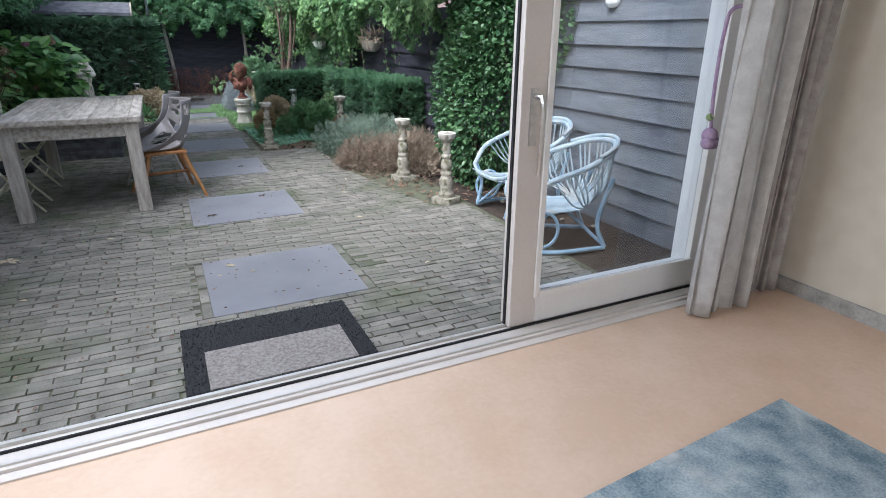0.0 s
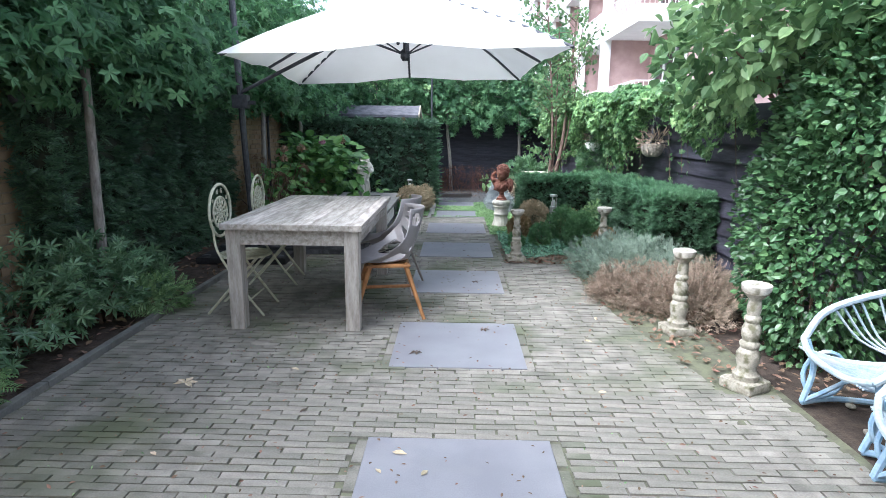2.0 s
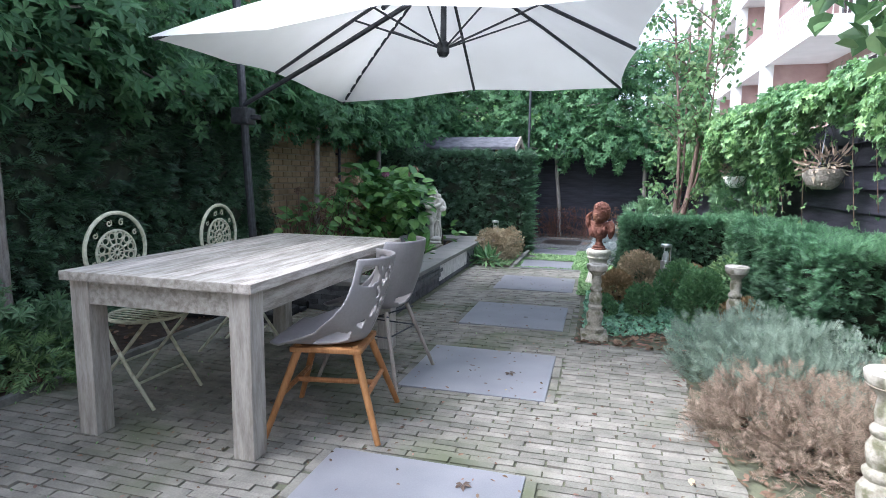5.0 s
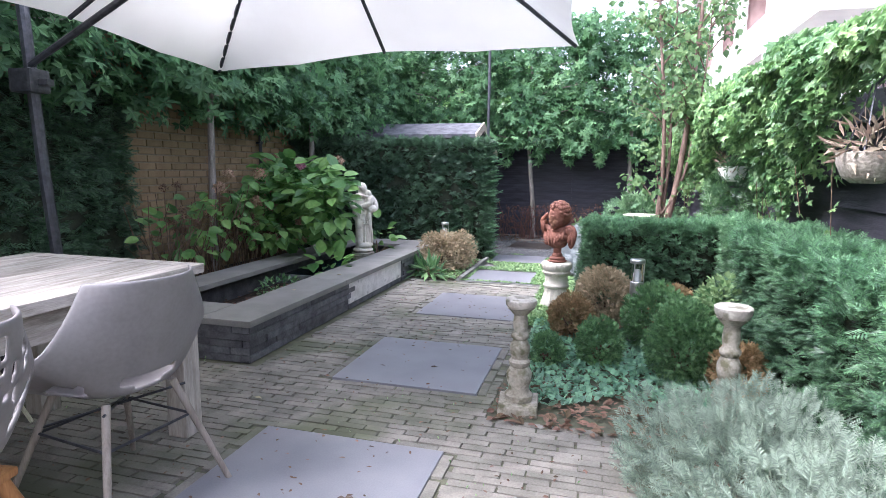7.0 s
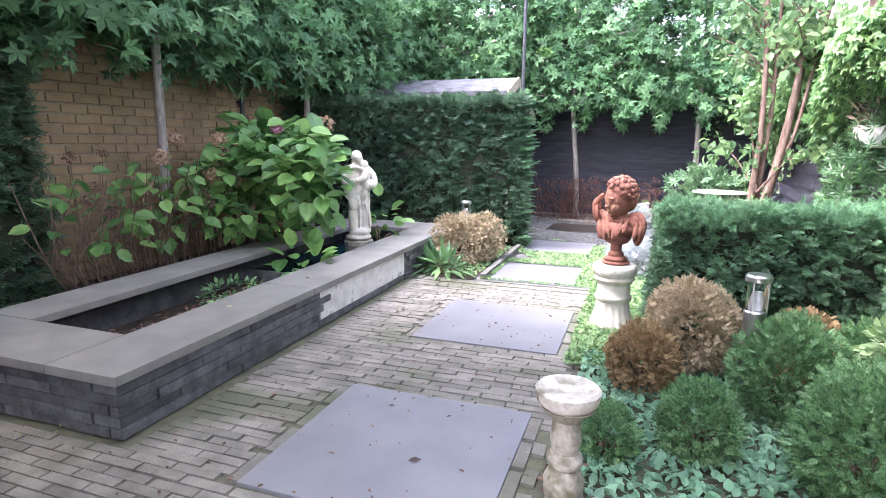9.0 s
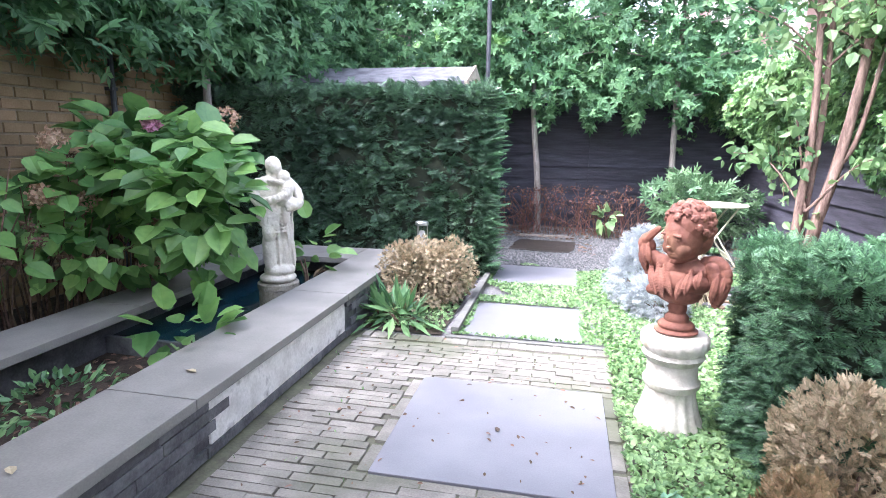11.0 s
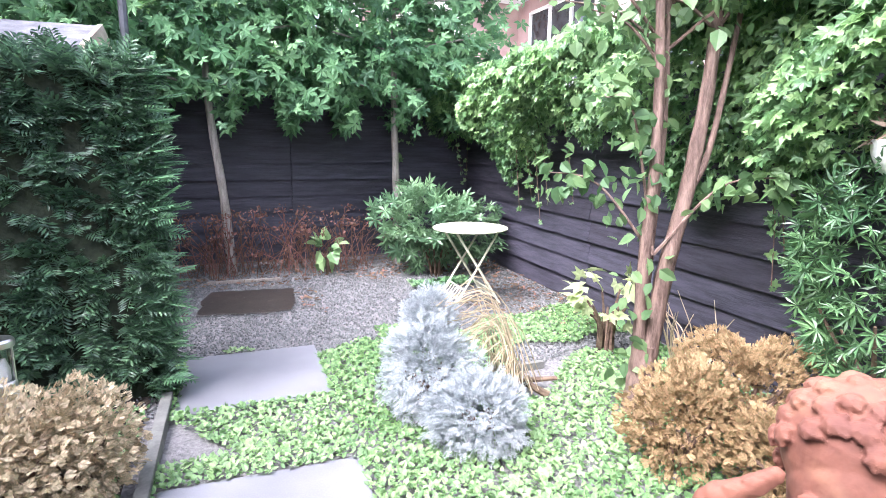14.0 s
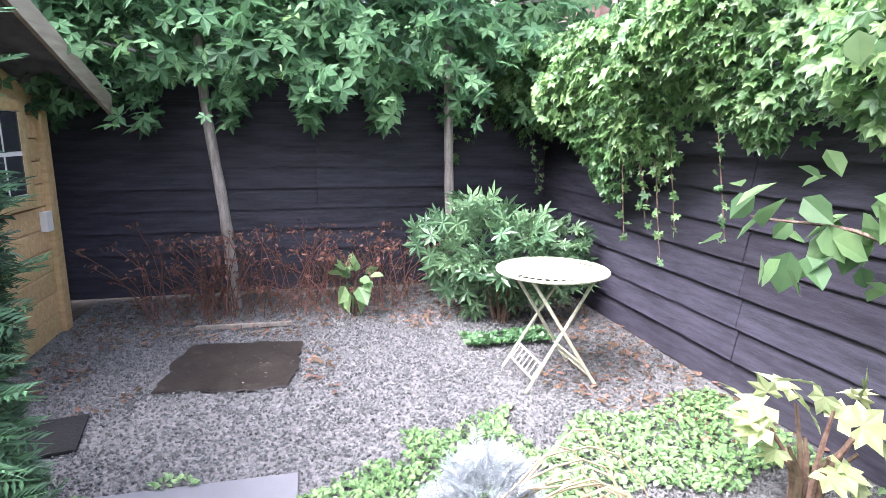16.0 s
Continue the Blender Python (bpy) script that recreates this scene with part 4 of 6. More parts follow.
RATTAN_BLUE = material("blue_painted_rattan", (0.2, 0.33, 0.47), (0.36, 0.48, 0.58), 0.6, scale=14, bump=0.2, vary=0.1, stain=(0.45, 0.46, 0.44, 7, 0.58))


def rattan_chair(place, turn):
    """A low rattan tub chair; it faces +x."""
    ob = thing("rattan_chair", "low faded blue rattan tub chair with a slatted bowl", "chair", place, turn, "blue rattan chairs")
    rim = curve_points([(0.33, -0.27, 0.36), (0.2, -0.325, 0.5), (-0.05, -0.325, 0.6), (-0.25, -0.22, 0.68), (-0.33, 0, 0.71), (-0.25, 0.22, 0.68), (-0.05, 0.325, 0.6), (0.2, 0.325, 0.5), (0.33, 0.27, 0.36)], 6)
    bm = bmesh.new()
    tube(bm, rim, 0.019, 8)
    tube(bm, [p + Vector((-0.012, 0, 0.03)) for p in rim[14:-14]], 0.014, 8)
    smooth(part("rim", bm, RATTAN, ob))
    front = curve_points([(0.33, -0.27, 0.36), (0.36, -0.15, 0.325), (0.37, 0, 0.32), (0.36, 0.15, 0.325), (0.33, 0.27, 0.36)], 5)
    bm = bmesh.new()
    tube(bm, front, 0.016, 8)
    smooth(part("front_rail", bm, RATTAN, ob))
    n = 27
    for k in range(n):
        s = k / (n - 1)
        top = rim[int(7 + s * (len(rim) - 15))]
        y = -0.25 + 0.5 * s
        bm = bmesh.new()
        low = Vector((-0.1, y * 0.72, 0.285))
        tube(bm, curve_points([top, (top + low) / 2 + Vector((-0.03, 0, -0.05)) + Vector((top.x * 0.12, top.y * 0.16, 0)), low, (0.15, y * 0.85, 0.275), (0.36, y, 0.325)], 4), 0.0065, 5)
        part("cane", bm, RATTAN, ob)
    for sgn in (-1, 1):
        bm = bmesh.new()
        tube(bm, curve_points([(0.31, sgn * 0.27, 0.36), (0.27, sgn * 0.25, 0.2), (0.31, sgn * 0.24, 0.02)], 5), 0.016, 7)
        tube(bm, curve_points([(0.31, sgn * 0.24, 0.018), (0.1, sgn * 0.29, 0.018), (-0.26, sgn * 0.22, 0.018)], 5), 0.016, 7)
        tube(bm, curve_points([(-0.26, sgn * 0.22, 0.02), (-0.2, sgn * 0.2, 0.2), (-0.28, sgn * 0.2, 0.5)], 5), 0.016, 7)
        smooth(part("leg", bm, RATTAN_BLUE, ob))
        bm = bmesh.new()
        tube(bm, [(0.2 + 0.11 * math.cos(k * math.pi / 9), sgn * 0.265, 0.17 + 0.125 * math.sin(k * math.pi / 9)) for k in range(18)], 0.012, 6, True)
        smooth(part("side_hoop", bm, RATTAN_BLUE, ob))
        bm = bmesh.new()
        tube(bm, curve_points([(0.3, sgn * 0.24, 0.03), (0.05, sgn * 0.05, 0.26), (-0.25, -sgn * 0.2, 0.04)], 6), 0.012, 6)
        smooth(part("cross_brace", bm, RATTAN_BLUE, ob))
    return ob


rattan_chair((2.36, 2.2, 0), 160)
rattan_chair((2.56, 2.96, 0), 178)

# ---- stone balusters ----
CAST = material("mossy_cast_stone", (0.22, 0.2, 0.155), (0.42, 0.39, 0.33), 0.95, scale=14, fine=90, bump=0.6, stain=(0.13, 0.125, 0.075, 16, 0.5))
CASTW = material("white_cast_stone", (0.5, 0.465, 0.39), (0.7, 0.665, 0.59), 0.9, scale=8, fine=90, bump=0.35, stain=(0.34, 0.3, 0.2, 8, 0.57))
CASTM = material("lichened_cast_stone", (0.4, 0.37, 0.31), (0.66, 0.62, 0.56), 0.95, scale=12, fine=90, bump=0.5, stain=(0.2, 0.19, 0.14, 14, 0.52))


def baluster(place, turn, h, label):
    ob = thing("stone_baluster", label, "baluster", place, turn, "cast stone balusters along the beds")
    bm = bmesh.new()
    box(bm, -0.098, 0.098, -0.098, 0.098, -0.01, 0.055, 0.02)
    for v in bm.verts:
        v.co += Vector(noise.noise_vector(v.co * 20)) * 0.006
    part("plinth", bm, CAST, ob)
    k = (h - 0.055) / 0.56
    prof = [(0.085, 0), (0.088, 0.03), (0.072, 0.045), (0.066, 0.07), (0.078, 0.11), (0.08, 0.15), (0.06, 0.185), (0.068, 0.2), (0.07, 0.215), (0.056, 0.23), (0.064, 0.26), (0.066, 0.3), (0.05, 0.335), (0.06, 0.35), (0.06, 0.365), (0.047, 0.38), (0.053, 0.41), (0.05, 0.45), (0.047, 0.47), (0.07, 0.495), (0.086, 0.51)]
    part("shaft", lathe(bmesh.new(), [(0.05 + (r - 0.066) * 0.95, 0.055 + z * k) for r, z in prof], 20), CAST, ob)
    smooth(ob.children[-1], 50)
    bm = bmesh.new()
    lathe(bm, [(0.058, 0.055 + 0.505 * k), (0.074, 0.055 + 0.525 * k), (0.078, h - 0.006), (0.072, h), (0.05, h - 0.01)], 20)
    smooth(part("cap", bm, CASTM, ob, "pale lichened round cap"), 50)
    return ob


BAL = "weathered turned cast-stone baluster at the edge of the bed"
baluster((2.02, 4.32, 0), 10, 0.61, BAL)
baluster((2.06, 3.42, 0), 30, 0.61, BAL)
baluster((1.09, 6.58, 0), 5, 0.57, "mossy turned cast-stone baluster beside the bluestone slab")
baluster((2.02, 6.5, 0), 20, 0.62, "weathered cast-stone baluster among the box bushes")


# ---- statues ----
def blobs(bm, items):
    for c, r, *rest in items:
        m = Matrix.Translation(c) @ (Euler([radians(a) for a in rest[0]]).to_matrix().to_4x4() if rest else Matrix()) @ Matrix.Diagonal((*((r, r, r) if isinstance(r, (int, float)) else r), 1))
        bmesh.ops.create_icosphere(bm, subdivisions=3 if max(m.to_scale()) > 0.02 else 1, radius=1, matrix=m)
    return bm


def carved(name, bm, mat, label, place, turn, voxel, rough=0.004, scale=40):
    """Overlapping masses fused into one carved surface."""
    ob = tagged(part(name, bm, mat), label, "statue")
    ob.matrix_basis = pose(*place, 0, 0, turn)
    r = ob.modifiers.new("fuse", "REMESH")
    r.mode, r.voxel_size = "VOXEL", voxel
    s = ob.modifiers.new("soften", "SMOOTH")
    s.iterations, s.factor = 2, 0.5
    tex = bpy.data.textures.new(name + "_relief", "CLOUDS")
    tex.noise_scale = 1.0 / scale
    d = ob.modifiers.new("relief", "DISPLACE")
    d.texture, d.strength, d.mid_level = tex, rough, 0.5
    ob.data.shade_smooth()
    return ob


TERRA = material("weathered_terracotta", (0.125, 0.048, 0.034), (0.225, 0.092, 0.06), 0.75, scale=9, fine=60, bump=0.2, stain=(0.28, 0.15, 0.09, 7, 0.56))
random.seed(4)


def nod(items, angle, pivot):
    """The items tipped forward about a pivot."""
    m = Matrix.Translation(pivot) @ Matrix.Rotation(radians(angle), 4, "Y") @ Matrix.Translation(-Vector(pivot))
    return [(m @ Vector(c), r, (rest[0][0], rest[0][1] + angle, rest[0][2]) if rest else (0, angle, 0)) for c, r, *rest in items]


def turned(items, angle, pivot):
    """The items swung sideways about an upright line."""
    m = Matrix.Translation(pivot) @ Matrix.Rotation(radians(angle), 4, "Z") @ Matrix.Translation(-Vector(pivot))
    return [(m @ Vector(c), r, (rest[0][0], rest[0][1], rest[0][2] + angle) if rest else (0, 0, angle)) for c, r, *rest in items]


def along(points, radii, n=9, flat=1.0):
    """A row of overlapping masses along a bent line."""
    pts = curve_points(points, 6)
    return [(pts[int(k * (len(pts) - 1) / (n - 1))], (lambda q: (q * flat, q, q))(radii[0] + (radii[1] - radii[0]) * k / (n - 1))) for k in range(n)]


curls = [((-0.016, 0, 0.432), (0.086, 0.08, 0.09)), ((-0.04, 0, 0.38), (0.055, 0.066, 0.07))]
seats = []
for i in range(900):
    a, t = random.uniform(0, 6.28), math.acos(random.uniform(-0.45, 1))
    d = Vector((math.cos(a) * math.sin(t), math.sin(a) * math.sin(t), math.cos(t)))
    if (d.x > 0.38 and d.z < 0.55) or (d.x > -0.1 and d.z < -0.1) or any((d - q).length < 0.3 for q in seats):
        continue
    seats.append(d)
    c = Vector((-0.012, 0, 0.425)) + Vector((d.x * 0.088, d.y * 0.082, d.z * 0.094))
    u = d.orthogonal().normalized()
    w = d.cross(u)
    r = random.uniform(0.0115, 0.0155)
    curls.append((c, r * 0.85))
    for k in range(15):
        g, h = k * 0.85, r * (1.05 - 0.055 * k)
        curls.append((c + (u * math.cos(g) + w * math.sin(g)) * h + d * (0.002 + 0.0004 * k), 0.005))
face = [((0.014, 0, 0.392), (0.076, 0.066, 0.092)), ((0.04, 0, 0.345), (0.042, 0.046, 0.045)), ((0.084, 0, 0.385), (0.009, 0.008, 0.026), (0, 16, 0)), ((0.092, 0, 0.37), (0.009, 0.01, 0.008)), ((0.05, 0.032, 0.36), (0.031, 0.027, 0.03)), ((0.05, -0.032, 0.36), (0.031, 0.027, 0.03)), ((0.068, 0, 0.314), (0.016, 0.019, 0.014)), ((0.0795, 0, 0.3435), (0.008, 0.017, 0.004)), ((0.0785, 0, 0.335), (0.008, 0.014, 0.0045)), ((0.076, 0.029, 0.416), (0.009, 0.023, 0.005), (-8, 0, 0)), ((0.076, -0.029, 0.416), (0.009, 0.023, 0.005), (8, 0, 0)), ((0.0755, 0.028, 0.399), (0.007, 0.015, 0.006)), ((0.0755, -0.028, 0.399), (0.007, 0.015, 0.006))]
head = turned(nod(curls + face, 10, (0, 0, 0.33)), -24, (0, 0, 0.33))
head = [(Vector(c) + Vector((0.004, 0.02, -0.016)), r, *rest) for c, r, *rest in head]
torso = [((-0.005, 0.006, 0.29), (0.045, 0.046, 0.07)), ((-0.008, 0.0, 0.25), (0.06, 0.12, 0.045)), ((0.0, 0, 0.205), (0.068, 0.115, 0.06)), ((0.0, -0.005, 0.16), (0.06, 0.09, 0.05)), ((0.005, -0.085, 0.158), (0.034, 0.042, 0.026), (18, 0, 0)), ((0, 0, 0.1), (0.034, 0.034, 0.05)), ((0, 0, 0.055), (0.045, 0.045, 0.03)), ((0, 0, 0.03), (0.068, 0.068, 0.022)), ((0, 0, 0.01), (0.082, 0.082, 0.014))]
feathers = along([(0.02, -0.06, 0.262), (0.02, -0.12, 0.29), (0.025, -0.14, 0.335), (0.04, -0.105, 0.372), (0.045, -0.08, 0.395)], (0.034, 0.013), 16, 0.8)
feathers += along([(0.02, -0.13, 0.32), (0.015, -0.138, 0.265), (0.005, -0.128, 0.215)], (0.034, 0.013), 10, 0.7)
feathers += along([(-0.005, 0.085, 0.285), (-0.002, 0.13, 0.292), (0.0, 0.16, 0.25), (0.005, 0.155, 0.19), (0.005, 0.135, 0.14)], (0.022, 0.02), 16, 0.9)
feathers += along([(0.01, 0.115, 0.265), (0.015, 0.13, 0.22), (0.01, 0.13, 0.16)], (0.028, 0.014), 9, 0.7)
for s, base, tip, wide in ((-1, (0.05, -0.1, 0.25), (0.085, -0.055, 0.155), 0.02), (-1, (0.055, -0.07, 0.262), (0.088, -0.03, 0.15), 0.021), (-1, (0.055, -0.045, 0.26), (0.085, 0.0, 0.16), 0.019), (1, (0.055, 0.03, 0.235), (0.085, 0.02, 0.15), 0.016), (1, (0.055, 0.055, 0.255), (0.085, 0.05, 0.175), 0.02), (1, (0.05, 0.085, 0.255), (0.07, 0.082, 0.2), 0.018), (1, (0.03, 0.14, 0.25), (0.034, 0.125, 0.15), 0.017), (1, (0.022, 0.16, 0.245), (0.024, 0.152, 0.17), 0.014), (-1, (0.045, -0.14, 0.33), (0.04, -0.122, 0.24), 0.017), (-1, (0.055, -0.115, 0.33), (0.058, -0.1, 0.262), 0.015)):
    p, q = Vector(base), Vector(tip)
    for k in range(13):
        g = k / 12
        c = p.lerp(q, g) + Vector((-0.012 + 0.012 * math.sin(g * 3.1), 0, 0))
        h = wide * math.sin(0.35 + g * 2.45)
        feathers.append((c, (0.008, h, 0.009)))
        feathers.append((c + Vector((0.0065, 0, 0)), (0.004, 0.003, 0.008)))
        for e in (-1, 1):
            feathers.append((c + Vector((0.0045, e * h * 0.55, -0.002)), (0.0038, h * 0.4, 0.0022), (e * -35, 0, 0)))
carved("bust", blobs(bmesh.new(), head + torso + feathers), TERRA, "weathered terracotta bust of a curly-haired cherub on the white pedestal", (1.1, 8.86, 0.4), 238, 0.0027, 0.001, 60).matrix_basis @= Matrix.Scale(1.06, 4)
ped = thing("pedestal", "white cast-stone pedestal with fluted foot carrying the bust", "pedestal", (1.1, 8.86, 0))
smooth(part("foot", lathe(bmesh.new(), [(0.128, -0.01), (0.134, 0.02), (0.118, 0.06), (0.099, 0.13), (0.096, 0.17)], 96, flute=0.03, count=16), CASTW, ped), 60)
smooth(part("drum", lathe(bmesh.new(), [(0.1, 0.168), (0.112, 0.185), (0.112, 0.2), (0.1, 0.21), (0.098, 0.27), (0.104, 0.285)], 32), CASTW, ped), 50)
smooth(part("capital", lathe(bmesh.new(), [(0.105, 0.283), (0.122, 0.31), (0.112, 0.325), (0.13, 0.35), (0.132, 0.385), (0.118, 0.4)], 80, flute=0.02, count=20), CASTW, ped), 60)
body = [((0, 0, 0.025), (0.105, 0.105, 0.035)), ((0, 0.01, 0.07), (0.09, 0.09, 0.04)), ((-0.015, 0.045, 0.2), (0.058, 0.052, 0.19)), ((0.03, -0.042, 0.2), (0.043, 0.04, 0.15), (0, -4, 0)), ((0.055, -0.04, 0.3), (0.04, 0.04, 0.055)), ((0.0, -0.022, 0.4), (0.07, 0.088, 0.1)), ((0.0, -0.018, 0.5), (0.058, 0.074, 0.1)), ((0.0, -0.012, 0.572), (0.05, 0.088, 0.042)), ((0.006, 0.0, 0.618), (0.03, 0.03, 0.035)), ((0.02, 0.006, 0.66), (0.042, 0.037, 0.05), (16, 8, 0)), ((-0.01, -0.004, 0.672), (0.048, 0.045, 0.046)), ((-0.03, -0.01, 0.63), (0.035, 0.035, 0.045)), ((0.055, 0.055, 0.515), (0.048, 0.042, 0.075), (-22, 0, 0)), ((0.06, 0.085, 0.455), (0.048, 0.046, 0.042)), ((0.04, 0.052, 0.605), (0.036, 0.034, 0.04)), ((0.062, 0.055, 0.4), (0.025, 0.024, 0.06))]
body += along([(0, -0.09, 0.565), (0.02, -0.112, 0.51), (0.055, -0.085, 0.465), (0.095, 0.0, 0.49), (0.1, 0.05, 0.51)], (0.034, 0.019), 14)
body += along([(-0.005, 0.075, 0.57), (0.0, 0.122, 0.52), (0.04, 0.13, 0.455), (0.09, 0.07, 0.435)], (0.033, 0.02), 12)
body += along([(0.06, 0.06, 0.565), (0.075, 0.02, 0.58), (0.06, -0.03, 0.59)], (0.019, 0.014), 8)
folds = [((0.045 * math.cos(i), 0.075 * math.sin(i * 1.9) + 0.01, 0.2 + 0.03 * (i % 4)), (0.02, 0.009, 0.15), (8 * math.sin(i), 6 * math.cos(i), 0)) for i in range(15)]
for k in range(6):
    folds += along([(0.03, -0.1, 0.42 - 0.012 * k), (0.072, -0.04, 0.385 - 0.016 * k), (0.062, 0.03, 0.4 - 0.02 * k), (0.0, 0.09, 0.41 - 0.02 * k)], (0.009, 0.008), 16)
carved("garden_statue", blobs(bmesh.new(), body + folds), CASTW, "white weathered stone statue of a draped figure in the pond", (-1.1, 9.69, 0.265), -60, 0.0055, 0.005, 50).matrix_basis @= Matrix.Scale(1.08, 4)
boxed_block = tagged(part("statue_plinth", lathe(bmesh.new(), [(0.12, -0.03), (0.12, 0.225), (0.128, 0.23), (0.128, 0.26), (0.118, 0.268)], 24), CAST), "round stone plinth under the statue in the pond", "plinth")
boxed_block.matrix_basis = pose(-1.1, 9.69, 0)


# ---- bollard lamps ----
def bollard(place):
    ob = thing("bollard_lamp", "short stainless steel bollard garden lamp with clear lantern", "lamp", place, 0, "bollard garden lamps")
    smooth(part("post", lathe(bmesh.new(), [(0.045, -0.01), (0.045, 0.44), (0.04, 0.445)], 20), STEEL, ob))
    smooth(part("lantern", lathe(bmesh.new(), [(0.04, 0.446), (0.04, 0.57)], 20), GLASS, ob))
    bm = bmesh.new()
    for k in range(3):
        a = k * 2.09
        tube(bm, [(0.042 * math.cos(a), 0.042 * math.sin(a), 0.44), (0.042 * math.cos(a), 0.042 * math.sin(a), 0.575)], 0.004, 5)
    part("guard_rod", bm, STEEL, ob)
    smooth(part("lamp_head", lathe(bmesh.new(), [(0.02, 0.447), (0.02, 0.49), (0.012, 0.53)], 12), WHITE, ob))
    smooth(part("cap", lathe(bmesh.new(), [(0.052, 0.572), (0.052, 0.592), (0.045, 0.6)], 20), STEEL, ob))
    return ob


bollard((1.71, 7.9, 0))
bollard((-0.42, 10.68, -0.06))

# ---- door mat, rug, curtain ----
mat_thing = thing("door_mat", "black rubber door mat with a grey-brown fibre centre", "mat", (0.25, 1.47, 0))
bm = bmesh.new()
for d in ((-0.41, 0.41, 0.13, 0.4), (-0.41, 0.41, -0.39, -0.2), (-0.41, -0.32, -0.199, 0.129), (0.32, 0.41, -0.199, 0.129)):
    box(bm, *d, 0.0, 0.016, 0.004)
part("rubber_border", bm, RUBBER, mat_thing)
u = rng.random((4200, 2)) * (0.82, 0.8) - (0.41, 0.4)
u = u[(abs(u[:, 0]) > 0.325) | (u[:, 1] > 0.135) | (u[:, 1] < -0.205)]
foliage("rubber_bristle", mat_thing, RUBBER, np.c_[u, np.full(len(u), 0.014)], np.array((0, 0, 1.0)) + 0.4 * jitter(len(u)), unit(jitter(len(u))), rng.uniform(0.01, 0.018, len(u)), LANCE)
FIBRE = material("grey_brown_fibre", (0.2, 0.175, 0.16), (0.36, 0.33, 0.31), 1.0, scale=70, fine=300, bump=1.0)
boxed("fibre_centre", (-0.318, 0.318, -0.198, 0.128, 0.0, 0.02), FIBRE, mat_thing, 0.004)
RUG = material("blue_grey_rug", (0.12, 0.18, 0.22), (0.42, 0.48, 0.5), 1.0, scale=7, fine=120, bump=0.5, stain=(0.55, 0.56, 0.54, 4, 0.55))
rug = tagged(boxed("rug", (-1.7, 0, -2.4, 0, 0, 0.009), RUG, None, 0.003), "flat blue-grey vintage-look rug on the linoleum", "rug")
rug.matrix_basis = pose(1.8, 0.115, FLOOR, 0, 0, 4)
LACE = material("white_lace_curtain", (0.66, 0.64, 0.62), (0.78, 0.77, 0.75), 0.95, scale=18, fine=90, bump=0.5, translucent=0.4)


def curtain(label, x0, x1, y, waves, amp, z0):
    bm = bmesh.new()
    n, rows = 90, 22
    vs = {}
    for j in range(rows + 1):
        h = j / rows
        for i in range(n + 1):
            s = i / n
            pinch = 1 - 0.12 * math.sin(h * math.pi)
            x = (x0 + x1) / 2 + (s - 0.5) * (x1 - x0) * pinch * (1 + 0.1 * (1 - h))
            a = amp * (0.75 + 0.4 * math.sin(s * 7 + 1))
            vs[i, j] = bm.verts.new((x + 0.012 * math.sin(s * 40 + h * 3), y + a * math.sin(s * waves * 6.283 + 0.6 * math.sin(h * 4)) + 0.02 * (1 - h), z0 + (2.3 - z0) * h))
    for j in range(rows):
        for i in range(n):
            bm.faces.new((vs[i, j], vs[i + 1, j], vs[i + 1, j + 1], vs[i, j + 1]))
    ob = smooth(tagged(part("curtain", bm, LACE), label, "curtain"), 180)
    ob.modifiers.new("thick", "SOLIDIFY").thickness = 0.003
    return ob


curtain("white patterned curtain gathered in folds beside the sliding door", 2.02, 2.34, 0.7, 4, 0.045, FLOOR + 0.01)
LINEN = material("brown_grey_linen", (0.3, 0.27, 0.25), (0.42, 0.39, 0.36), 0.95, scale=20, fine=200, bump=0.3)
c2 = curtain("brown-grey lining curtain against the cream wall", 2.38, 2.64, 0.76, 5, 0.03, FLOOR + 0.01)
c2.data.materials[0] = LINEN
rod = bmesh.new()
tube(rod, [(1.9, 0.73, 2.33), (2.7, 0.73, 2.33)], 0.014, 8)
tagged(part("curtain_rod", rod, STEEL), "slim steel curtain rod", "curtain rod", "", "structure")
CORD = material("mauve_cord", (0.3, 0.2, 0.33), (0.45, 0.33, 0.45), 0.9, scale=40)
tie = thing("curtain_tieback", "mauve beaded cord tieback hanging beside the curtain", "tieback", (2.06, 0.84, 0.9))
bm = bmesh.new()
tube(bm, curve_points([(0.13, -0.12, 0.58), (0.02, -0.02, 0.6), (0, 0.0, 0.5), (0, 0.0, 0.28), (0.02, 0, 0.1)], 6), 0.008, 6)
part("cord", bm, CORD, tie)
part("tassel_knot", blobs(bmesh.new(), [((0.02, 0, 0.08), 0.035), ((0.035, -0.01, 0.05), 0.03), ((0.0, -0.01, 0.05), 0.028)]), CORD, tie)
part("bead", blobs(bmesh.new(), [((0.0, 0, 0.16), 0.018)]), LEAF_PALE, tie, "yellow bead")

# ---- shrubs and beds, by space ----
BEDL = "low evergreen shrub with whorled dark leaves in the side bed"
for i, (x, y, r, h) in enumerate(((-2.25, 3.05, 0.4, 0.3), (-2.35, 3.75, 0.42, 0.34), (-2.2, 4.35, 0.34, 0.3), (-2.45, 2.4, 0.4, 0.3), (-2.15, 4.85, 0.24, 0.2))):
    shrub("shrub", BEDL, (x, y, 0), (r, r, h), LEAF_RHODO, WHORL, 300, 0.082, height=h * 0.95, shell=0.4, group="side bed shrubs", face_up=0.7, rough=0.7, lumps=12)
shrub("fern_tuft", "small bright green feathery tuft at the bed edge", (-1.95, 4.62, 0), (0.2, 0.2, 0.12), LEAF_COVER, SPRAY, 160, 0.13, "plant", stems=3)
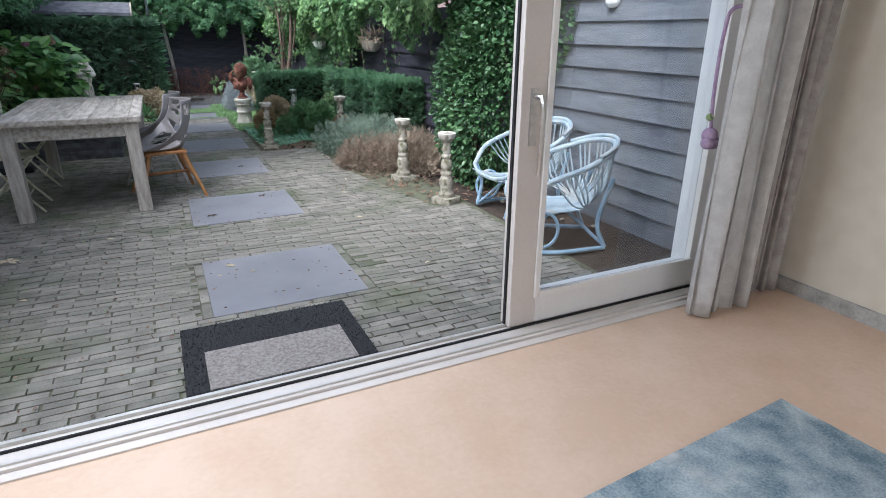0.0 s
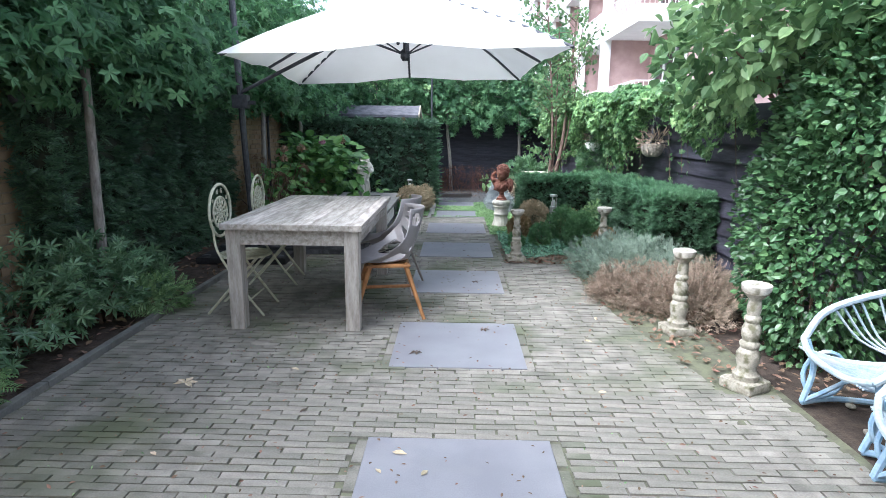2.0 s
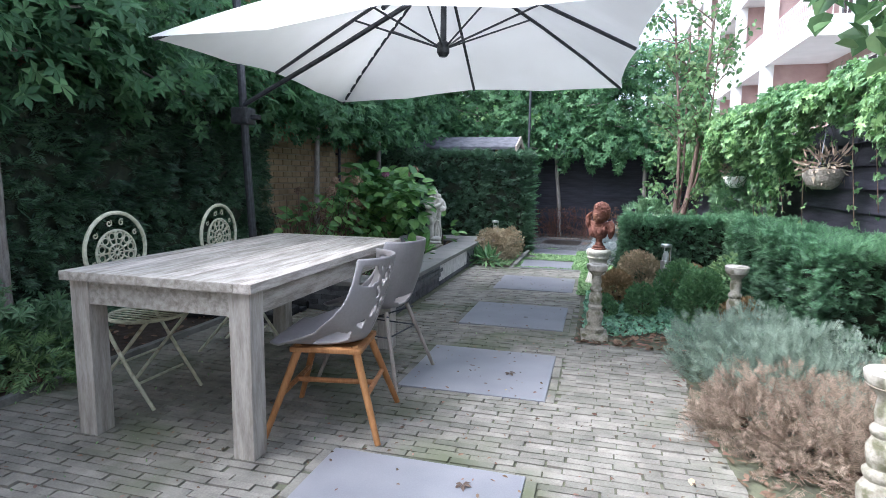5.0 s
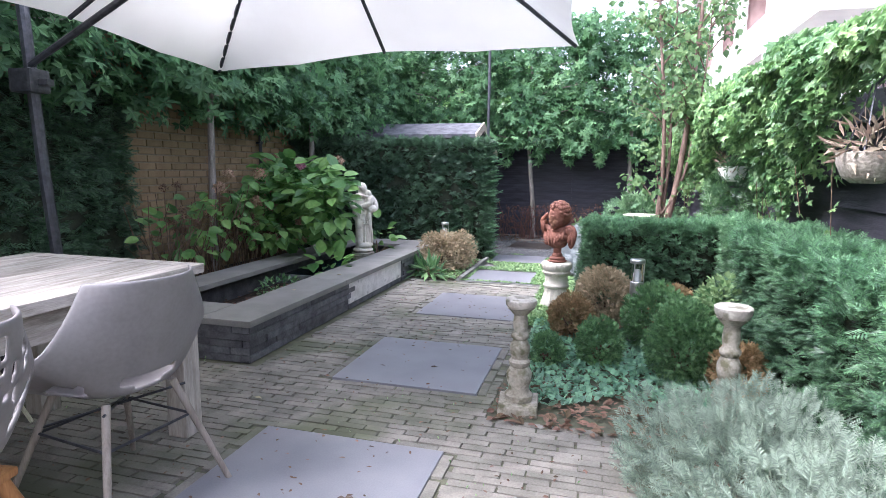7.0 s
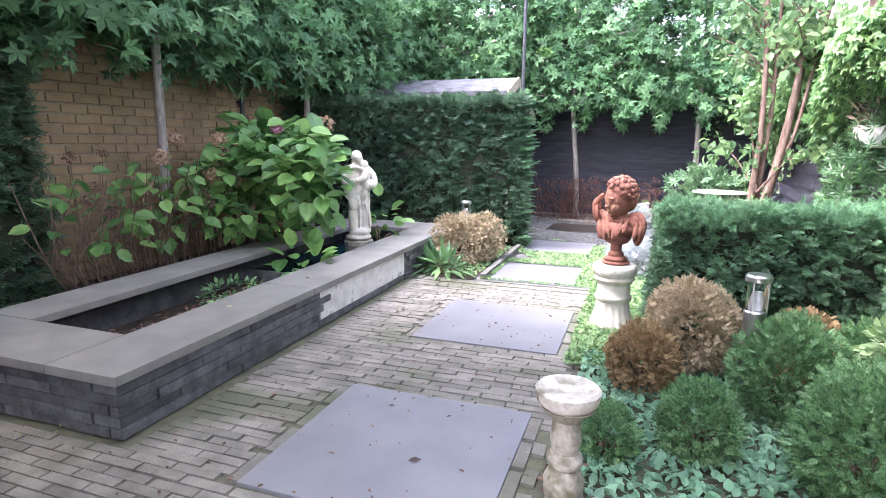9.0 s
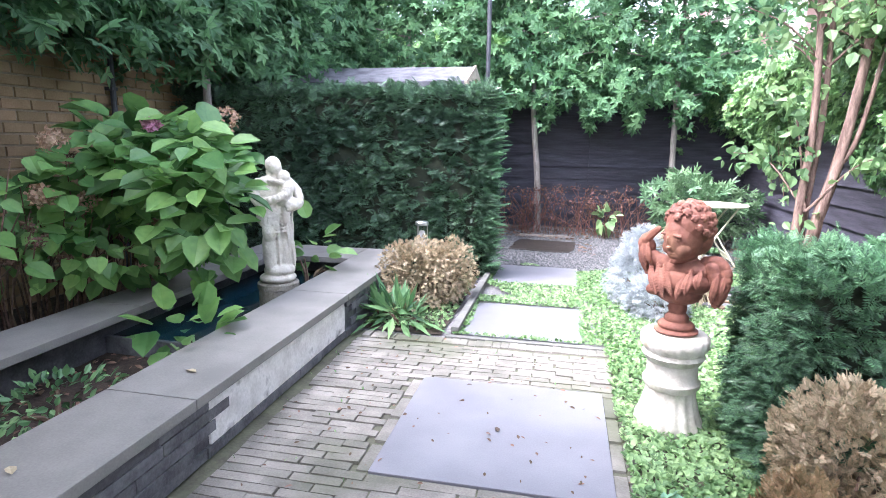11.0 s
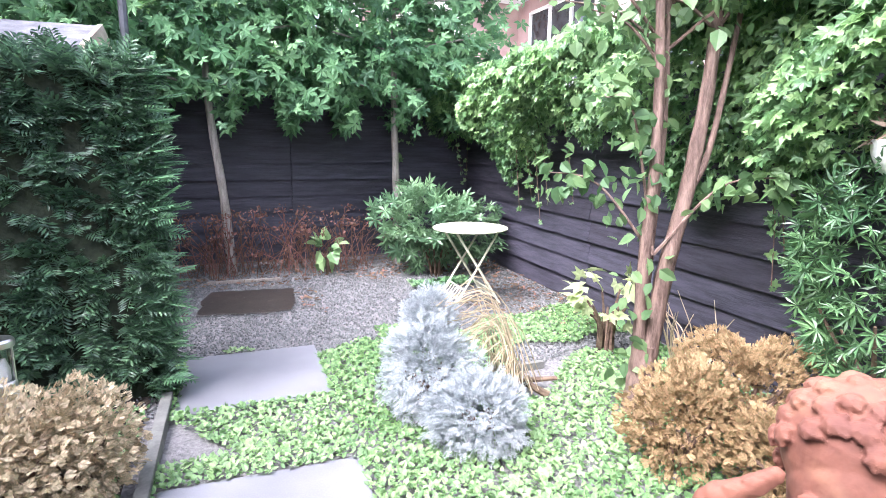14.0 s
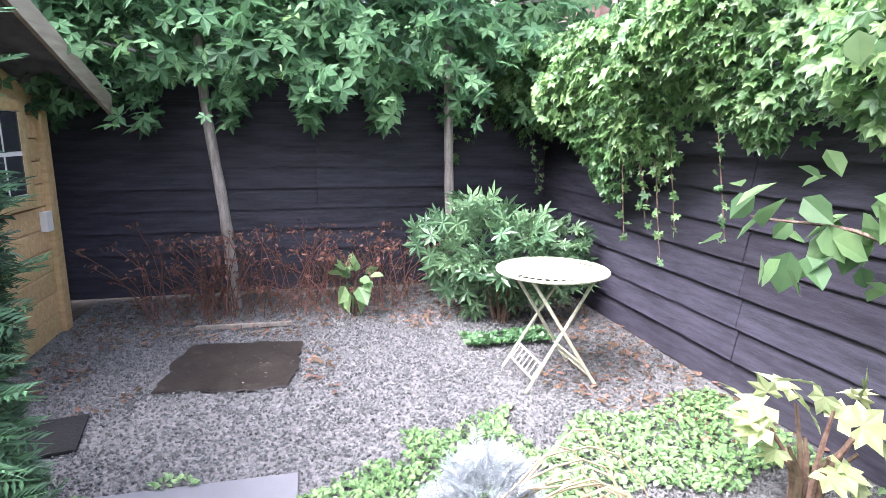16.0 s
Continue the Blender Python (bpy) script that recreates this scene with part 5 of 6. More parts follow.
shrub("fern_tuft", "small bright green feathery tuft at the bed edge", (-2.05, 2.95, 0), (0.15, 0.15, 0.12), LEAF_COVER, SPRAY, 120, 0.11, "plant", stems=3)
KERB = material("grey_concrete_edging", (0.12, 0.12, 0.11), (0.2, 0.2, 0.18), 0.9, scale=8, bump=0.3)
for k, (a, b) in enumerate(((1.25, 2.24), (2.245, 3.24), (3.245, 4.24), (4.245, 5.24), (5.245, 6.24), (6.245, 7.2))):
    structure("kerb_%d" % (k + 1), (-1.88, -1.83, a, b, -0.06, 0.035), KERB, "thin grey concrete edging of the side bed", "kerb", 0.005)

# hydrangea behind the pond
hyd = thing("hydrangea", "large hydrangea with broad leaves and faded brown and pink flower heads", "shrub", (-2.2, 9.3, 0))
P, D, Z = [], [], []
for c, r, n, z in (((0.25, 0.3, 0.98), (0.42, 0.5, 0.38), 250, 0.19), ((0.55, 0.2, 0.9), (0.3, 0.36, 0.36), 150, 0.19), ((0.3, -0.2, 0.78), (0.35, 0.5, 0.32), 130, 0.15), ((0.1, 0.7, 0.85), (0.4, 0.5, 0.45), 150, 0.16), ((0.15, -0.8, 0.7), (0.3, 0.5, 0.3), 70, 0.13), ((0.1, -1.35, 0.62), (0.26, 0.4, 0.3), 34, 0.13), ((0.4, -0.1, 0.5), (0.3, 0.5, 0.22), 90, 0.13), ((0.92, -0.06, 0.82), (0.26, 0.3, 0.38), 100, 0.19)):
    p, d = clump_points(n, c, r, 0.5, 9, 0.4)
    P.append(p), D.append(d), Z.append(rng.uniform(0.62, 1.1, n) * z)
P, D, Z = np.concatenate(P), np.concatenate(D), np.concatenate(Z)
k = (P[:, 2] > 0.25) & (P[:, 0] > -0.62)
P, D, Z = P[k], D[k], Z[k]
foliage("foliage", hyd, LEAF_BIG, P, D * (0.9, 0.9, 0.3) + 0.35 * jitter(len(P)) + (0.35, -0.3, -0.2), np.array((0.35, -0.4, 1.0)) + 0.25 * jitter(len(P)), Z, HEART)
bm = bmesh.new()
random.seed(12)
dry = []
for i in range(120):
    a, y = i * 2.4, -1.6 + 2.4 * (i / 120)
    top = (0.3 * math.cos(a) + 0.1, y + 0.12 * math.sin(a * 1.7), 0.5 + 0.55 * random.random())
    tube(bm, curve_points([(0.1 * math.cos(a), y * 0.85, -0.03), (0.15 * math.cos(a) + 0.05, y + 0.05 * math.sin(a), 0.35), top], 4), [0.007 - 0.0005 * q for q in range(9)], 5)
    if i % 5 == 0 and y < 0.1:
        dry.append(top)
part("woody_base", bm, TWIG, hyd, "", "stuff")
HUSK = material("dark_dried_flower", (0.09, 0.05, 0.035), (0.2, 0.12, 0.085), 0.95, scale=30, vary=0.25)
for c in dry:
    p, d = clump_points(60, (c[0], c[1], c[2] + 0.02), (0.045, 0.045, 0.035), 0.4, 5, 0.3)
    foliage("dried_flower_head", hyd, HUSK, p, unit(jitter(60)), d + 0.3 * jitter(60), rng.uniform(0.014, 0.026, 60), OVAL)
FADED = material("faded_flower", (0.32, 0.2, 0.13), (0.5, 0.36, 0.26), 0.95, scale=30, vary=0.2, translucent=0.2)
PINK = material("pink_flower", (0.5, 0.2, 0.32), (0.62, 0.32, 0.45), 0.9, scale=30, vary=0.2, translucent=0.2)
random.seed(11)
for i, (c, r, m) in enumerate((((0.78, 0.4, 1.26), 0.085, FADED), ((0.3, -0.35, 1.12), 0.075, FADED), ((0.5, 0.1, 1.22), 0.045, PINK), ((0.35, -0.5, 0.86), 0.06, FADED), ((0.5, 0.1, 0.62), 0.07, FADED), ((0.3, -0.2, 0.8), 0.06, FADED), ((0.5, 0.35, 0.45), 0.06, FADED), ((0.15, -0.8, 1.0), 0.055, FADED), ((0.1, -0.6, 1.12), 0.05, FADED), ((0.2, -1.0, 0.8), 0.05, FADED), ((0.55, 0.0, 0.42), 0.05, FADED))):
    p, d = clump_points(150, c, (r, r, r * 0.85), 0.75, 5, 0.15)
    foliage("flower_head", hyd, m, p, unit(jitter(150)), d + 0.2 * jitter(150), rng.uniform(0.02, 0.032, 150), BROAD)
shrub("water_plant", "lily-like plant with pale arrow leaves growing out of the pond", (-1.0, 8.72, 0.03), (0.2, 0.24, 0.2), LEAF_BIG, HEART, 40, 0.13, "plant", height=0.2, face_up=0.9, stems=9, stem_mat=LEAF_COVER)
shrub("water_plant", "small leafy plant trailing in the pond corner", (-1.25, 8.2, 0.05), (0.22, 0.25, 0.09), LEAF_BOX, OVAL, 200, 0.05, "plant", stems=3)
shrub("shrub", "bright green leafy shoots behind the statue in the pond", (-1.05, 10.02, 0.1), (0.2, 0.14, 0.28), LEAF_BIG, HEART, 34, 0.12, height=0.25, stems=4)

# beside the pond
pole = thing("garden_pole", "slim dark metal pole rising behind the clipped hedge", "pole", (-0.06, 11.53, 0))
part("shaft", tube(bmesh.new(), [(0, 0, -0.05), (0, 0, 3.1)], 0.019, 8), ANTHRACITE, pole)
spout = thing("downpipe", "thin black rainwater pipe fixed to the ochre brick wall", "pipe", (-2.9, 10.5, 0))
part("pipe", tube(bmesh.new(), [(0, 0, -0.04), (0, 0, 3.2)], 0.022, 10), ANTHRACITE, spout)
for z in (0.6, 1.5, 2.4):
    boxed("pipe_clip", (-0.05, 0.02, -0.03, 0.03, z, z + 0.025), ANTHRACITE, spout, 0.003)
shrub("dry_box_bush", "dead straw-coloured box ball beside the pond", (-0.36, 10.28, -0.03), (0.24, 0.25, 0.29), LEAF_DRY, SPRIG, 4600, 0.03, height=0.26, shell=0.4, stems=14, rough=0.6, face_up=0.3)
shrub("dry_box_bush", "dead straw-coloured box ball beside the pond", (-0.18, 10.4, -0.03), (0.19, 0.2, 0.25), LEAF_DRY, SPRIG, 3200, 0.03, height=0.25, shell=0.4, stems=12, rough=0.6, face_up=0.3)
shrub("dandelion", "rosette of long dandelion leaves at the paving edge", (-0.36, 9.84, 0), (0.2, 0.16, 0.1), LEAF_BOX, LANCE, 130, 0.2, "plant", height=0.06, shell=0.1, stems=3, face_up=0.9)
shrub("dandelion", "rosette of long dandelion leaves at the pond foot", (-0.52, 9.95, 0), (0.12, 0.1, 0.08), LEAF_BOX, LANCE, 60, 0.16, "plant", height=0.05, shell=0.1, stems=3, face_up=0.9)
structure("edging_west", (0.008, 0.055, 9.71, 11.2, -0.06, 0.05), KERB, "upright grey edging along the slab path", "kerb", 0.006)
structure("edging_south", (-0.02, 0.98, 9.662, 9.705, -0.06, 0.006), KERB, "flush grey edging where the brick paving ends", "kerb", 0.004)
structure("edging_bed", (0.975, 1.02, 8.95, 9.7, -0.06, 0.008), KERB, "flush grey edging beside the ground cover", "kerb", 0.004)
structure("edging_gravel", (1.55, 1.95, 11.0, 11.03, -0.06, 0.03), KERB, "thin edging half hidden in the ground cover", "kerb", 0.004)

# box bed
BOXL = "small rounded box bush in the planted bed"
for x, y, r, m, lab in ((1.5, 8.25, 0.26, LEAF_DRY, "browned dying box ball in the planted bed"), (1.28, 7.95, 0.18, LEAF_RUST, "small browned box ball in the planted bed"), (1.48, 7.42, 0.165, LEAF_BOX, BOXL), (1.84, 7.82, 0.25, LEAF_BOX, BOXL), (1.95, 7.28, 0.255, LEAF_BOX, BOXL), (1.17, 7.3, 0.115, LEAF_BOX, BOXL), (2.0, 8.27, 0.2, LEAF_RUST, "rust-coloured dying box ball in the planted bed"), (2.25, 8.2, 0.2, LEAF_BOX, BOXL), (2.2, 7.05, 0.17, LEAF_RUST, "rust-tinged box ball in the planted bed")):
    shrub("box_bush", lab, (x, y, -0.03), (r * 0.76, r * 0.76, r * 0.88), m, SPRIG, int(56000 * r * r), 0.034, height=r * 0.95, shell=0.45, stems=8, group="box balls", rough=0.45, lumps=24, face_up=0.3, droop=-0.35)
shrub("shrub", "variegated pale green leafy shrub before the yew hedge", (2.22, 7.75, 0), (0.16, 0.24, 0.2), leaf_material("variegated_leaf", (0.2, 0.34, 0.14), (0.34, 0.46, 0.24), 0.3, 0.35), BROAD, 520, 0.042, height=0.32, stems=5)

# dry lavender bed
for x, y, r, h, m, n, lab in ((1.98, 5.95, 0.36, 0.26, LEAF_LAVENDER, 2600, "grey-green lavender mound at the paving edge"), (2.15, 5.4, 0.4, 0.28, LEAF_LAVENDER, 2800, "grey-green lavender mound at the paving edge"), (1.92, 5.1, 0.33, 0.2, LEAF_STRAW, 2400, "dead brown lavender mound at the paving edge"), (2.25, 4.75, 0.36, 0.22, LEAF_STRAW, 2400, "dead brown lavender mound behind the baluster"), (2.45, 5.0, 0.33, 0.24, LEAF_STRAW, 1500, "dead brown lavender mound before the fence")):
    shrub("lavender", lab, (x, y, -0.02), (r, r, h), m, WISP, n * 5 // 4, 0.064, "plant", height=h * 0.45, shell=0.3, stems=14, face_up=0.2, group="lavender mounds", rough=1.0, lumps=26, droop=-0.5)

# ivy column and overhanging tree by the fence
shrub("ivy_shrub", "dense glossy evergreen climber covering the fence", (2.72, 3.95, 0), (0.42, 0.62, 0.95), LEAF_DARK, BROAD, 9500, 0.05, height=0.9, shell=0.6, face_up=0.4, lumps=14)
shrub("ivy_shrub", "dense glossy evergreen climber reaching over the fence top", (2.8, 3.7, 0.9), (0.4, 0.7, 0.75), LEAF_DARK, BROAD, 7000, 0.05, height=0.7, shell=0.55, face_up=0.4, lumps=12)
over = thing("tree", "tree with large fresh leaves hanging over the fence", "tree", (2.75, 4.55, 0))
trunk_mesh(over, "trunk", [(0, 0, -0.05), (-0.03, 0.02, 0.9), (-0.08, -0.1, 1.7), (0.1, -0.15, 2.6)], 0.06, 0.03, material("dark_bark", (0.05, 0.04, 0.03), (0.11, 0.09, 0.07), 0.9, scale=12, bump=0.6))
P, D = [], []
bm = bmesh.new()
for c, r, n in (((-0.55, -0.25, 1.95), (0.5, 0.55, 0.35), 560), ((-0.15, -0.9, 2.05), (0.5, 0.6, 0.4), 560), ((-0.2, 0.3, 2.2), (0.6, 0.6, 0.45), 560), ((0.2, -0.4, 2.5), (0.6, 0.9, 0.45), 640), ((-0.75, -0.6, 2.3), (0.35, 0.4, 0.25), 120)):
    p, d = clump_points(n, c, r, 0.3, 8, 0.4)
    P.append(p), D.append(d)
    tube(bm, curve_points([(-0.05, -0.08, 1.5), ((c[0]) * 0.6, c[1] * 0.6, c[2] - 0.15), c], 4), [0.018 - 0.0015 * q for q in range(9)], 5)
part("branchwork", bm, TWIG, over, "", "stuff")
P, D = np.concatenate(P), np.concatenate(D)
foliage("crown", over, LEAF_TREE, P, D * 0.6 + 0.6 * jitter(len(P)) + (0, 0, -0.35), np.array((0, 0, 1.0)) + 0.5 * jitter(len(P)), rng.uniform(0.075, 0.12, len(P)), BROAD)

# creeper over the east fence
def creeper(label, y0, y1, z0, z1, n, x=2.72, depth=0.28, leaf=0.047, mat=LEAF_IVY, at="x"):
    ob = thing("creeper", label, "climber", (x, (y0 + y1) / 2, 0) if at == "x" else ((y0 + y1) / 2, x, 0))
    L = y1 - y0
    u = rng.random((n, 3))
    a = (u[:, 0] - 0.5) * L
    low = z0 + 0.18 * np.sin(a * 3.1) + 0.13 * np.sin(a * 7.3 + 1)
    z = low + (z1 + 0.07 * np.sin(a * 4.4) - low) * u[:, 1] ** 0.8
    prof = np.sin(np.clip((z - low) / (z1 - low), 0, 1) * 2.6) ** 0.7
    b = -depth * prof * (0.55 + 0.45 * u[:, 2]) * (1 + 0.3 * np.sin(a * 5 + z * 6))
    top = rng.random(n) < 0.3
    b = np.where(top, depth * (u[:, 2] * 2.4 - 1.1), b)
    z = np.where(top, z1 - 0.09 * np.abs(u[:, 2] * 2 - 1) + 0.05 * np.sin(a * 9), z)
    p = np.stack([b, a, z], 1) if at == "x" else np.stack([a, b, z], 1)
    o = np.array((-1.0, 0, 0)) if at == "x" else np.array((0, -1.0, 0))
    foliage("foliage", ob, mat, p, o * 0.4 + np.array((0, 0, -0.8)) + 0.5 * jitter(n), o * 0.8 + np.array((0, 0, 0.6)) + 0.4 * jitter(n), leaf * rng.uniform(0.6, 1.3, n), CREEPER)
    bm = bmesh.new()
    hang, hd = [], []
    for i in range(int(L * 2.2)):
        c = (random.random() - 0.5) * L
        l = 0.15 + 0.45 * random.random()
        q = [(-0.12 - 0.1 * random.random(), c, z0 + 0.25), (-0.14, c + 0.03, z0 + 0.05), (-0.1, c + 0.08 * (random.random() - 0.5), z0 - l)]
        q = q if at == "x" else [(s[1], s[0], s[2]) for s in q]
        pts = curve_points(q, 5)
        tube(bm, pts, 0.0025, 4)
        hang += pts[3:]
    part("trailing_growth", bm, TWIG, ob, "", "stuff")
    hp = np.array([tuple(s) for s in hang]).repeat(2, axis=0)
    m = len(hp)
    foliage("trailing_foliage", ob, mat, hp + 0.015 * jitter(m), o * 0.5 + np.array((0, 0, -0.6)) + 0.7 * jitter(m), o + 0.4 * jitter(m), leaf * 0.8 * rng.uniform(0.6, 1.2, m), CREEPER)
    return ob


CR = "thick green creeper spilling over the dark board fence"
creeper(CR, 4.7, 7.3, 1.45, 1.87, 4200)
creeper(CR, 7.2, 10.2, 1.2, 1.92, 9500, depth=0.38)
creeper(CR, 10.0, 12.4, 1.14, 1.9, 8500, depth=0.4)
creeper(CR, 12.2, 14.4, 1.15, 1.88, 7800, depth=0.38)
creeper("thin creeper trailing down the dark board fence in the corner", 2.0, 2.8, 1.3, 1.7, 160, x=14.38, depth=0.1, at="y")
creeper("pale green creeper hanging before the fence", 8.2, 9.0, 0.75, 1.5, 700, x=2.78, depth=0.16)

# multi-stemmed tree
multi = thing("tree", "multi-stemmed ornamental tree with reddish peeling bark and broad leaves", "tree", (2.08, 10.38, 0))
stems = [([(0.02, -0.01, 0.25), (0.07, -0.03, 0.7), (0.13, -0.05, 1.05), (0.19, -0.06, 1.6), (0.25, 0, 2.4), (0.3, 0.05, 3.2)], 0.042), ([(-0.02, 0, 0.25), (-0.03, 0, 0.7), (-0.01, 0, 1.2), (-0.03, 0.02, 1.8), (-0.1, 0.05, 2.6), (-0.16, 0.1, 3.3)], 0.03), ([(0.0, 0.02, 0.25), (0.02, 0.03, 0.8), (0.05, 0.04, 1.3), (0.05, 0.08, 2.0), (0.04, 0.1, 3.1)], 0.026), ([(0.12, -0.05, 1.0), (0.2, -0.07, 1.18), (0.26, -0.09, 1.6), (0.33, -0.1, 2.2), (0.36, -0.08, 2.9)], 0.017)]
trunk_mesh(multi, "trunk", [(0, 0.01, -0.05), (0.0, 0.0, 0.12), (0.01, 0, 0.33)], 0.075, 0.055, BARK_RED)
for c, r in stems:
    trunk_mesh(multi, "stem", c, r, r * 0.4, BARK_RED)
P, D = [], []
bm = bmesh.new()
random.seed(21)
for i in range(56):
    c, r = stems[i % 4]
    pts = curve_points(c, 8)
    s = pts[int(len(pts) * random.uniform(0.58, 0.99))]
    a = random.uniform(0, 6.28)
    l = random.uniform(0.25, 0.55)
    e = s + Vector((math.cos(a) * l, math.sin(a) * l * 0.9, random.uniform(0.0, 0.4)))
    q = curve_points([s, (s + e) / 2 + Vector((0, 0, 0.06)), e], 5)
    tube(bm, q, [0.009 - 0.0006 * t for t in range(len(q))], 5)
    for t in q[3:]:
        P += [tuple(t + Vector((random.gauss(0, 0.06), random.gauss(0, 0.06), random.gauss(0, 0.06)))) for _ in range(4)]
for e in ((-0.38, 0.3, 1.1), (-0.2, 0.12, 1.42), (0.42, -0.3, 1.1)):
    q = curve_points([(0.0, -0.02, 0.75), (e[0] * 0.5, e[1] * 0.5, e[2] - 0.05), e], 7)
    tube(bm, q, [0.008 - 0.0004 * t for t in range(len(q))], 5)
    for t in q[5:]:
        P += [tuple(t + Vector((random.gauss(0, 0.05), random.gauss(0, 0.05), random.gauss(0, 0.05)))) for _ in range(5)]
for i in range(90):
    P.append((-0.07 + random.gauss(0, 0.06), random.gauss(0, 0.07), random.uniform(0.12, 1.6)))
part("branchwork", bm, BARK_RED, multi, "", "stuff")
P = np.array(P)
foliage("crown", multi, LEAF_TREE, P, 0.7 * jitter(len(P)) + (0, 0, -0.6), np.array((0, 0, 0.8)) + 0.6 * jitter(len(P)), rng.uniform(0.045, 0.09, len(P)), BROAD)

# ground-cover garden
shrub("silver_bush", "silvery curry bush sprawling over the ground cover", (1.16, 10.72, 0), (0.2, 0.24, 0.19), LEAF_SILVER, WISP, 3000, 0.05, height=0.22, shell=0.4, stems=9, rough=0.6, lumps=12)
shrub("silver_bush", "silvery curry bush spilling onto the ground cover", (1.3, 10.4, 0), (0.21, 0.2, 0.14), LEAF_SILVER, WISP, 2600, 0.05, height=0.13, shell=0.4, stems=9, rough=0.6, lumps=12)
shrub("silver_bush", "tall silvery tuft of the curry bush", (1.22, 10.86, 0), (0.12, 0.12, 0.12), LEAF_SILVER, WISP, 1200, 0.048, height=0.4, shell=0.4, stems=5, rough=0.6)
straw = thing("dry_grass", "bleached dead stems arching over beside the silvery bush", "plant", (1.62, 10.72, 0))
bm = bmesh.new()
for i in range(64):
    root = (random.gauss(0, 0.06), random.gauss(0, 0.05), 0.05)
    f = random.random()
    e = (-0.36 + 0.3 * f + random.gauss(0, 0.04), 0.12 - 0.3 * f + random.gauss(0, 0.05), 0.42 * (1 - f) + random.uniform(0.02, 0.1))
    tube(bm, curve_points([root, (root[0] * 0.6 + e[0] * 0.4, root[1] * 0.6 + e[1] * 0.4 + 0.02, 0.16 + 0.34 * (1 - f) + random.gauss(0, 0.03)), e], 4), 0.0026, 4)
part("dead_growth", bm, LEAF_DRY, straw, "", "stuff")
part("root_stock", tube(bmesh.new(), curve_points([(0.14, -0.08, 0.02), (0.05, -0.02, 0.07), (0.0, 0.0, 0.1)], 4), [0.02 - 0.001 * k for k in range(9)], 7), TWIG, straw)
for x, y, r, m, lab in ((1.95, 9.98, 0.2, LEAF_RUST, "rust-coloured dead box ball under the tree"), (2.35, 10.05, 0.26, LEAF_RUST, "rust-coloured dead box ball before the fence"), (2.15, 9.7, 0.16, LEAF_RUST, "small rust-coloured dead box ball")):
    shrub("box_bush", lab, (x, y, -0.02), (r, r, r * 1.05), m, SPRIG, int(62000 * r * r), 0.03, height=r, shell=0.45, stems=10, group="box balls", rough=0.6, face_up=0.3, droop=-0.3)
shrub("shrub", "pale-leaved mallow with yellowing lobed leaves by the fence", (2.42, 11.1, 0), (0.2, 0.2, 0.24), LEAF_PALE, CREEPER, 26, 0.095, height=0.34, stems=12, face_up=0.9)
shrub("shrub", "leafy climber with whorled grey-green leaves against the fence", (2.62, 9.72, 0), (0.24, 0.46, 0.68), LEAF_DARK, FINGER, 1000, 0.07, height=0.68, stems=6, face_up=0.5)
twigs = thing("dead_twigs", "bare bleached twigs sticking up before the fence", "plant", (2.6, 10.6, 0))
bm = bmesh.new()
for i in range(16):
    a = random.uniform(0, 6.28)
    tube(bm, curve_points([(0.05 * math.cos(a), 0.1 * math.sin(a), 0), (0.1 * math.cos(a), 0.18 * math.sin(a), 0.2), (0.14 * math.cos(a + 0.4), 0.28 * math.sin(a + 0.4), random.uniform(0.25, 0.45))], 4), [0.006 - 0.0005 * q for q in range(9)], 4)
part("dead_growth", bm, LEAF_DRY, twigs, "", "stuff")
shrub("rhododendron", "rounded rhododendron with whorled leathery leaves in the corner", (2.12, 13.3, 0), (0.5, 0.44, 0.36), LEAF_RHODO, WHORL, 560, 0.1, height=0.44, shell=0.5, face_up=0.45, lumps=16, rough=0.85, stems=9)
deadflowers = thing("dead_perennials", "dead brown flower stalks along the dark fence", "plant", (0.85, 13.9, 0))
bm = bmesh.new()
heads = []
for i in range(190):
    x, y, h = random.uniform(-1.1, 0.75), random.gauss(0, 0.14), random.uniform(0.12, 0.6)
    l = random.gauss(0, 0.2)
    tube(bm, curve_points([(x, y, -0.03), (x + l * 0.5, y + 0.03, h * 0.6), (x + l, y - 0.05, h)], 3), 0.003, 4)
    heads.append((x + l, y - 0.05, h))
part("dead_growth", bm, LEAF_BROWN, deadflowers, "", "stuff")
hp = np.array(heads).repeat(9, axis=0)
foliage("dead_bloom", deadflowers, LEAF_BROWN, hp + jitter(len(hp)) * (0.03, 0.03, 0.02), jitter(len(hp)), jitter(len(hp)), rng.uniform(0.02, 0.045, len(hp)), OVAL)
shrub("plant", "single leafy green plant among the dead stalks", (1.15, 13.65, 0), (0.17, 0.12, 0.15), LEAF_COVER, BROAD, 22, 0.13, "plant", height=0.24, stems=4)

# iron garden table
gt = thing("bistro_table", "round cream iron bistro table with pierced top on crossed legs", "table", (2.06, 12.36, 0))
R, ZT = 0.285, 0.585
bm = bmesh.new()
lathe(bm, [(R, ZT - 0.012), (R + 0.004, ZT - 0.004), (R, ZT), (R - 0.02, ZT), (R - 0.02, ZT - 0.012)], 40)
part("table_rim", bm, IRON, gt)
bm = bmesh.new()
lathe(bm, [(0.02, ZT - 0.008), (0.205, ZT - 0.008), (0.205, ZT - 0.001), (0.02, ZT - 0.001)], 40)
part("tabletop", bm, IRON, gt)
fret = part("fret_bar", tube(bmesh.new(), [(0.2, 0, ZT - 0.004), ((R - 0.01) * math.cos(0.08), (R - 0.01) * math.sin(0.08), ZT - 0.004)], 0.0065, 4), IRON, gt)
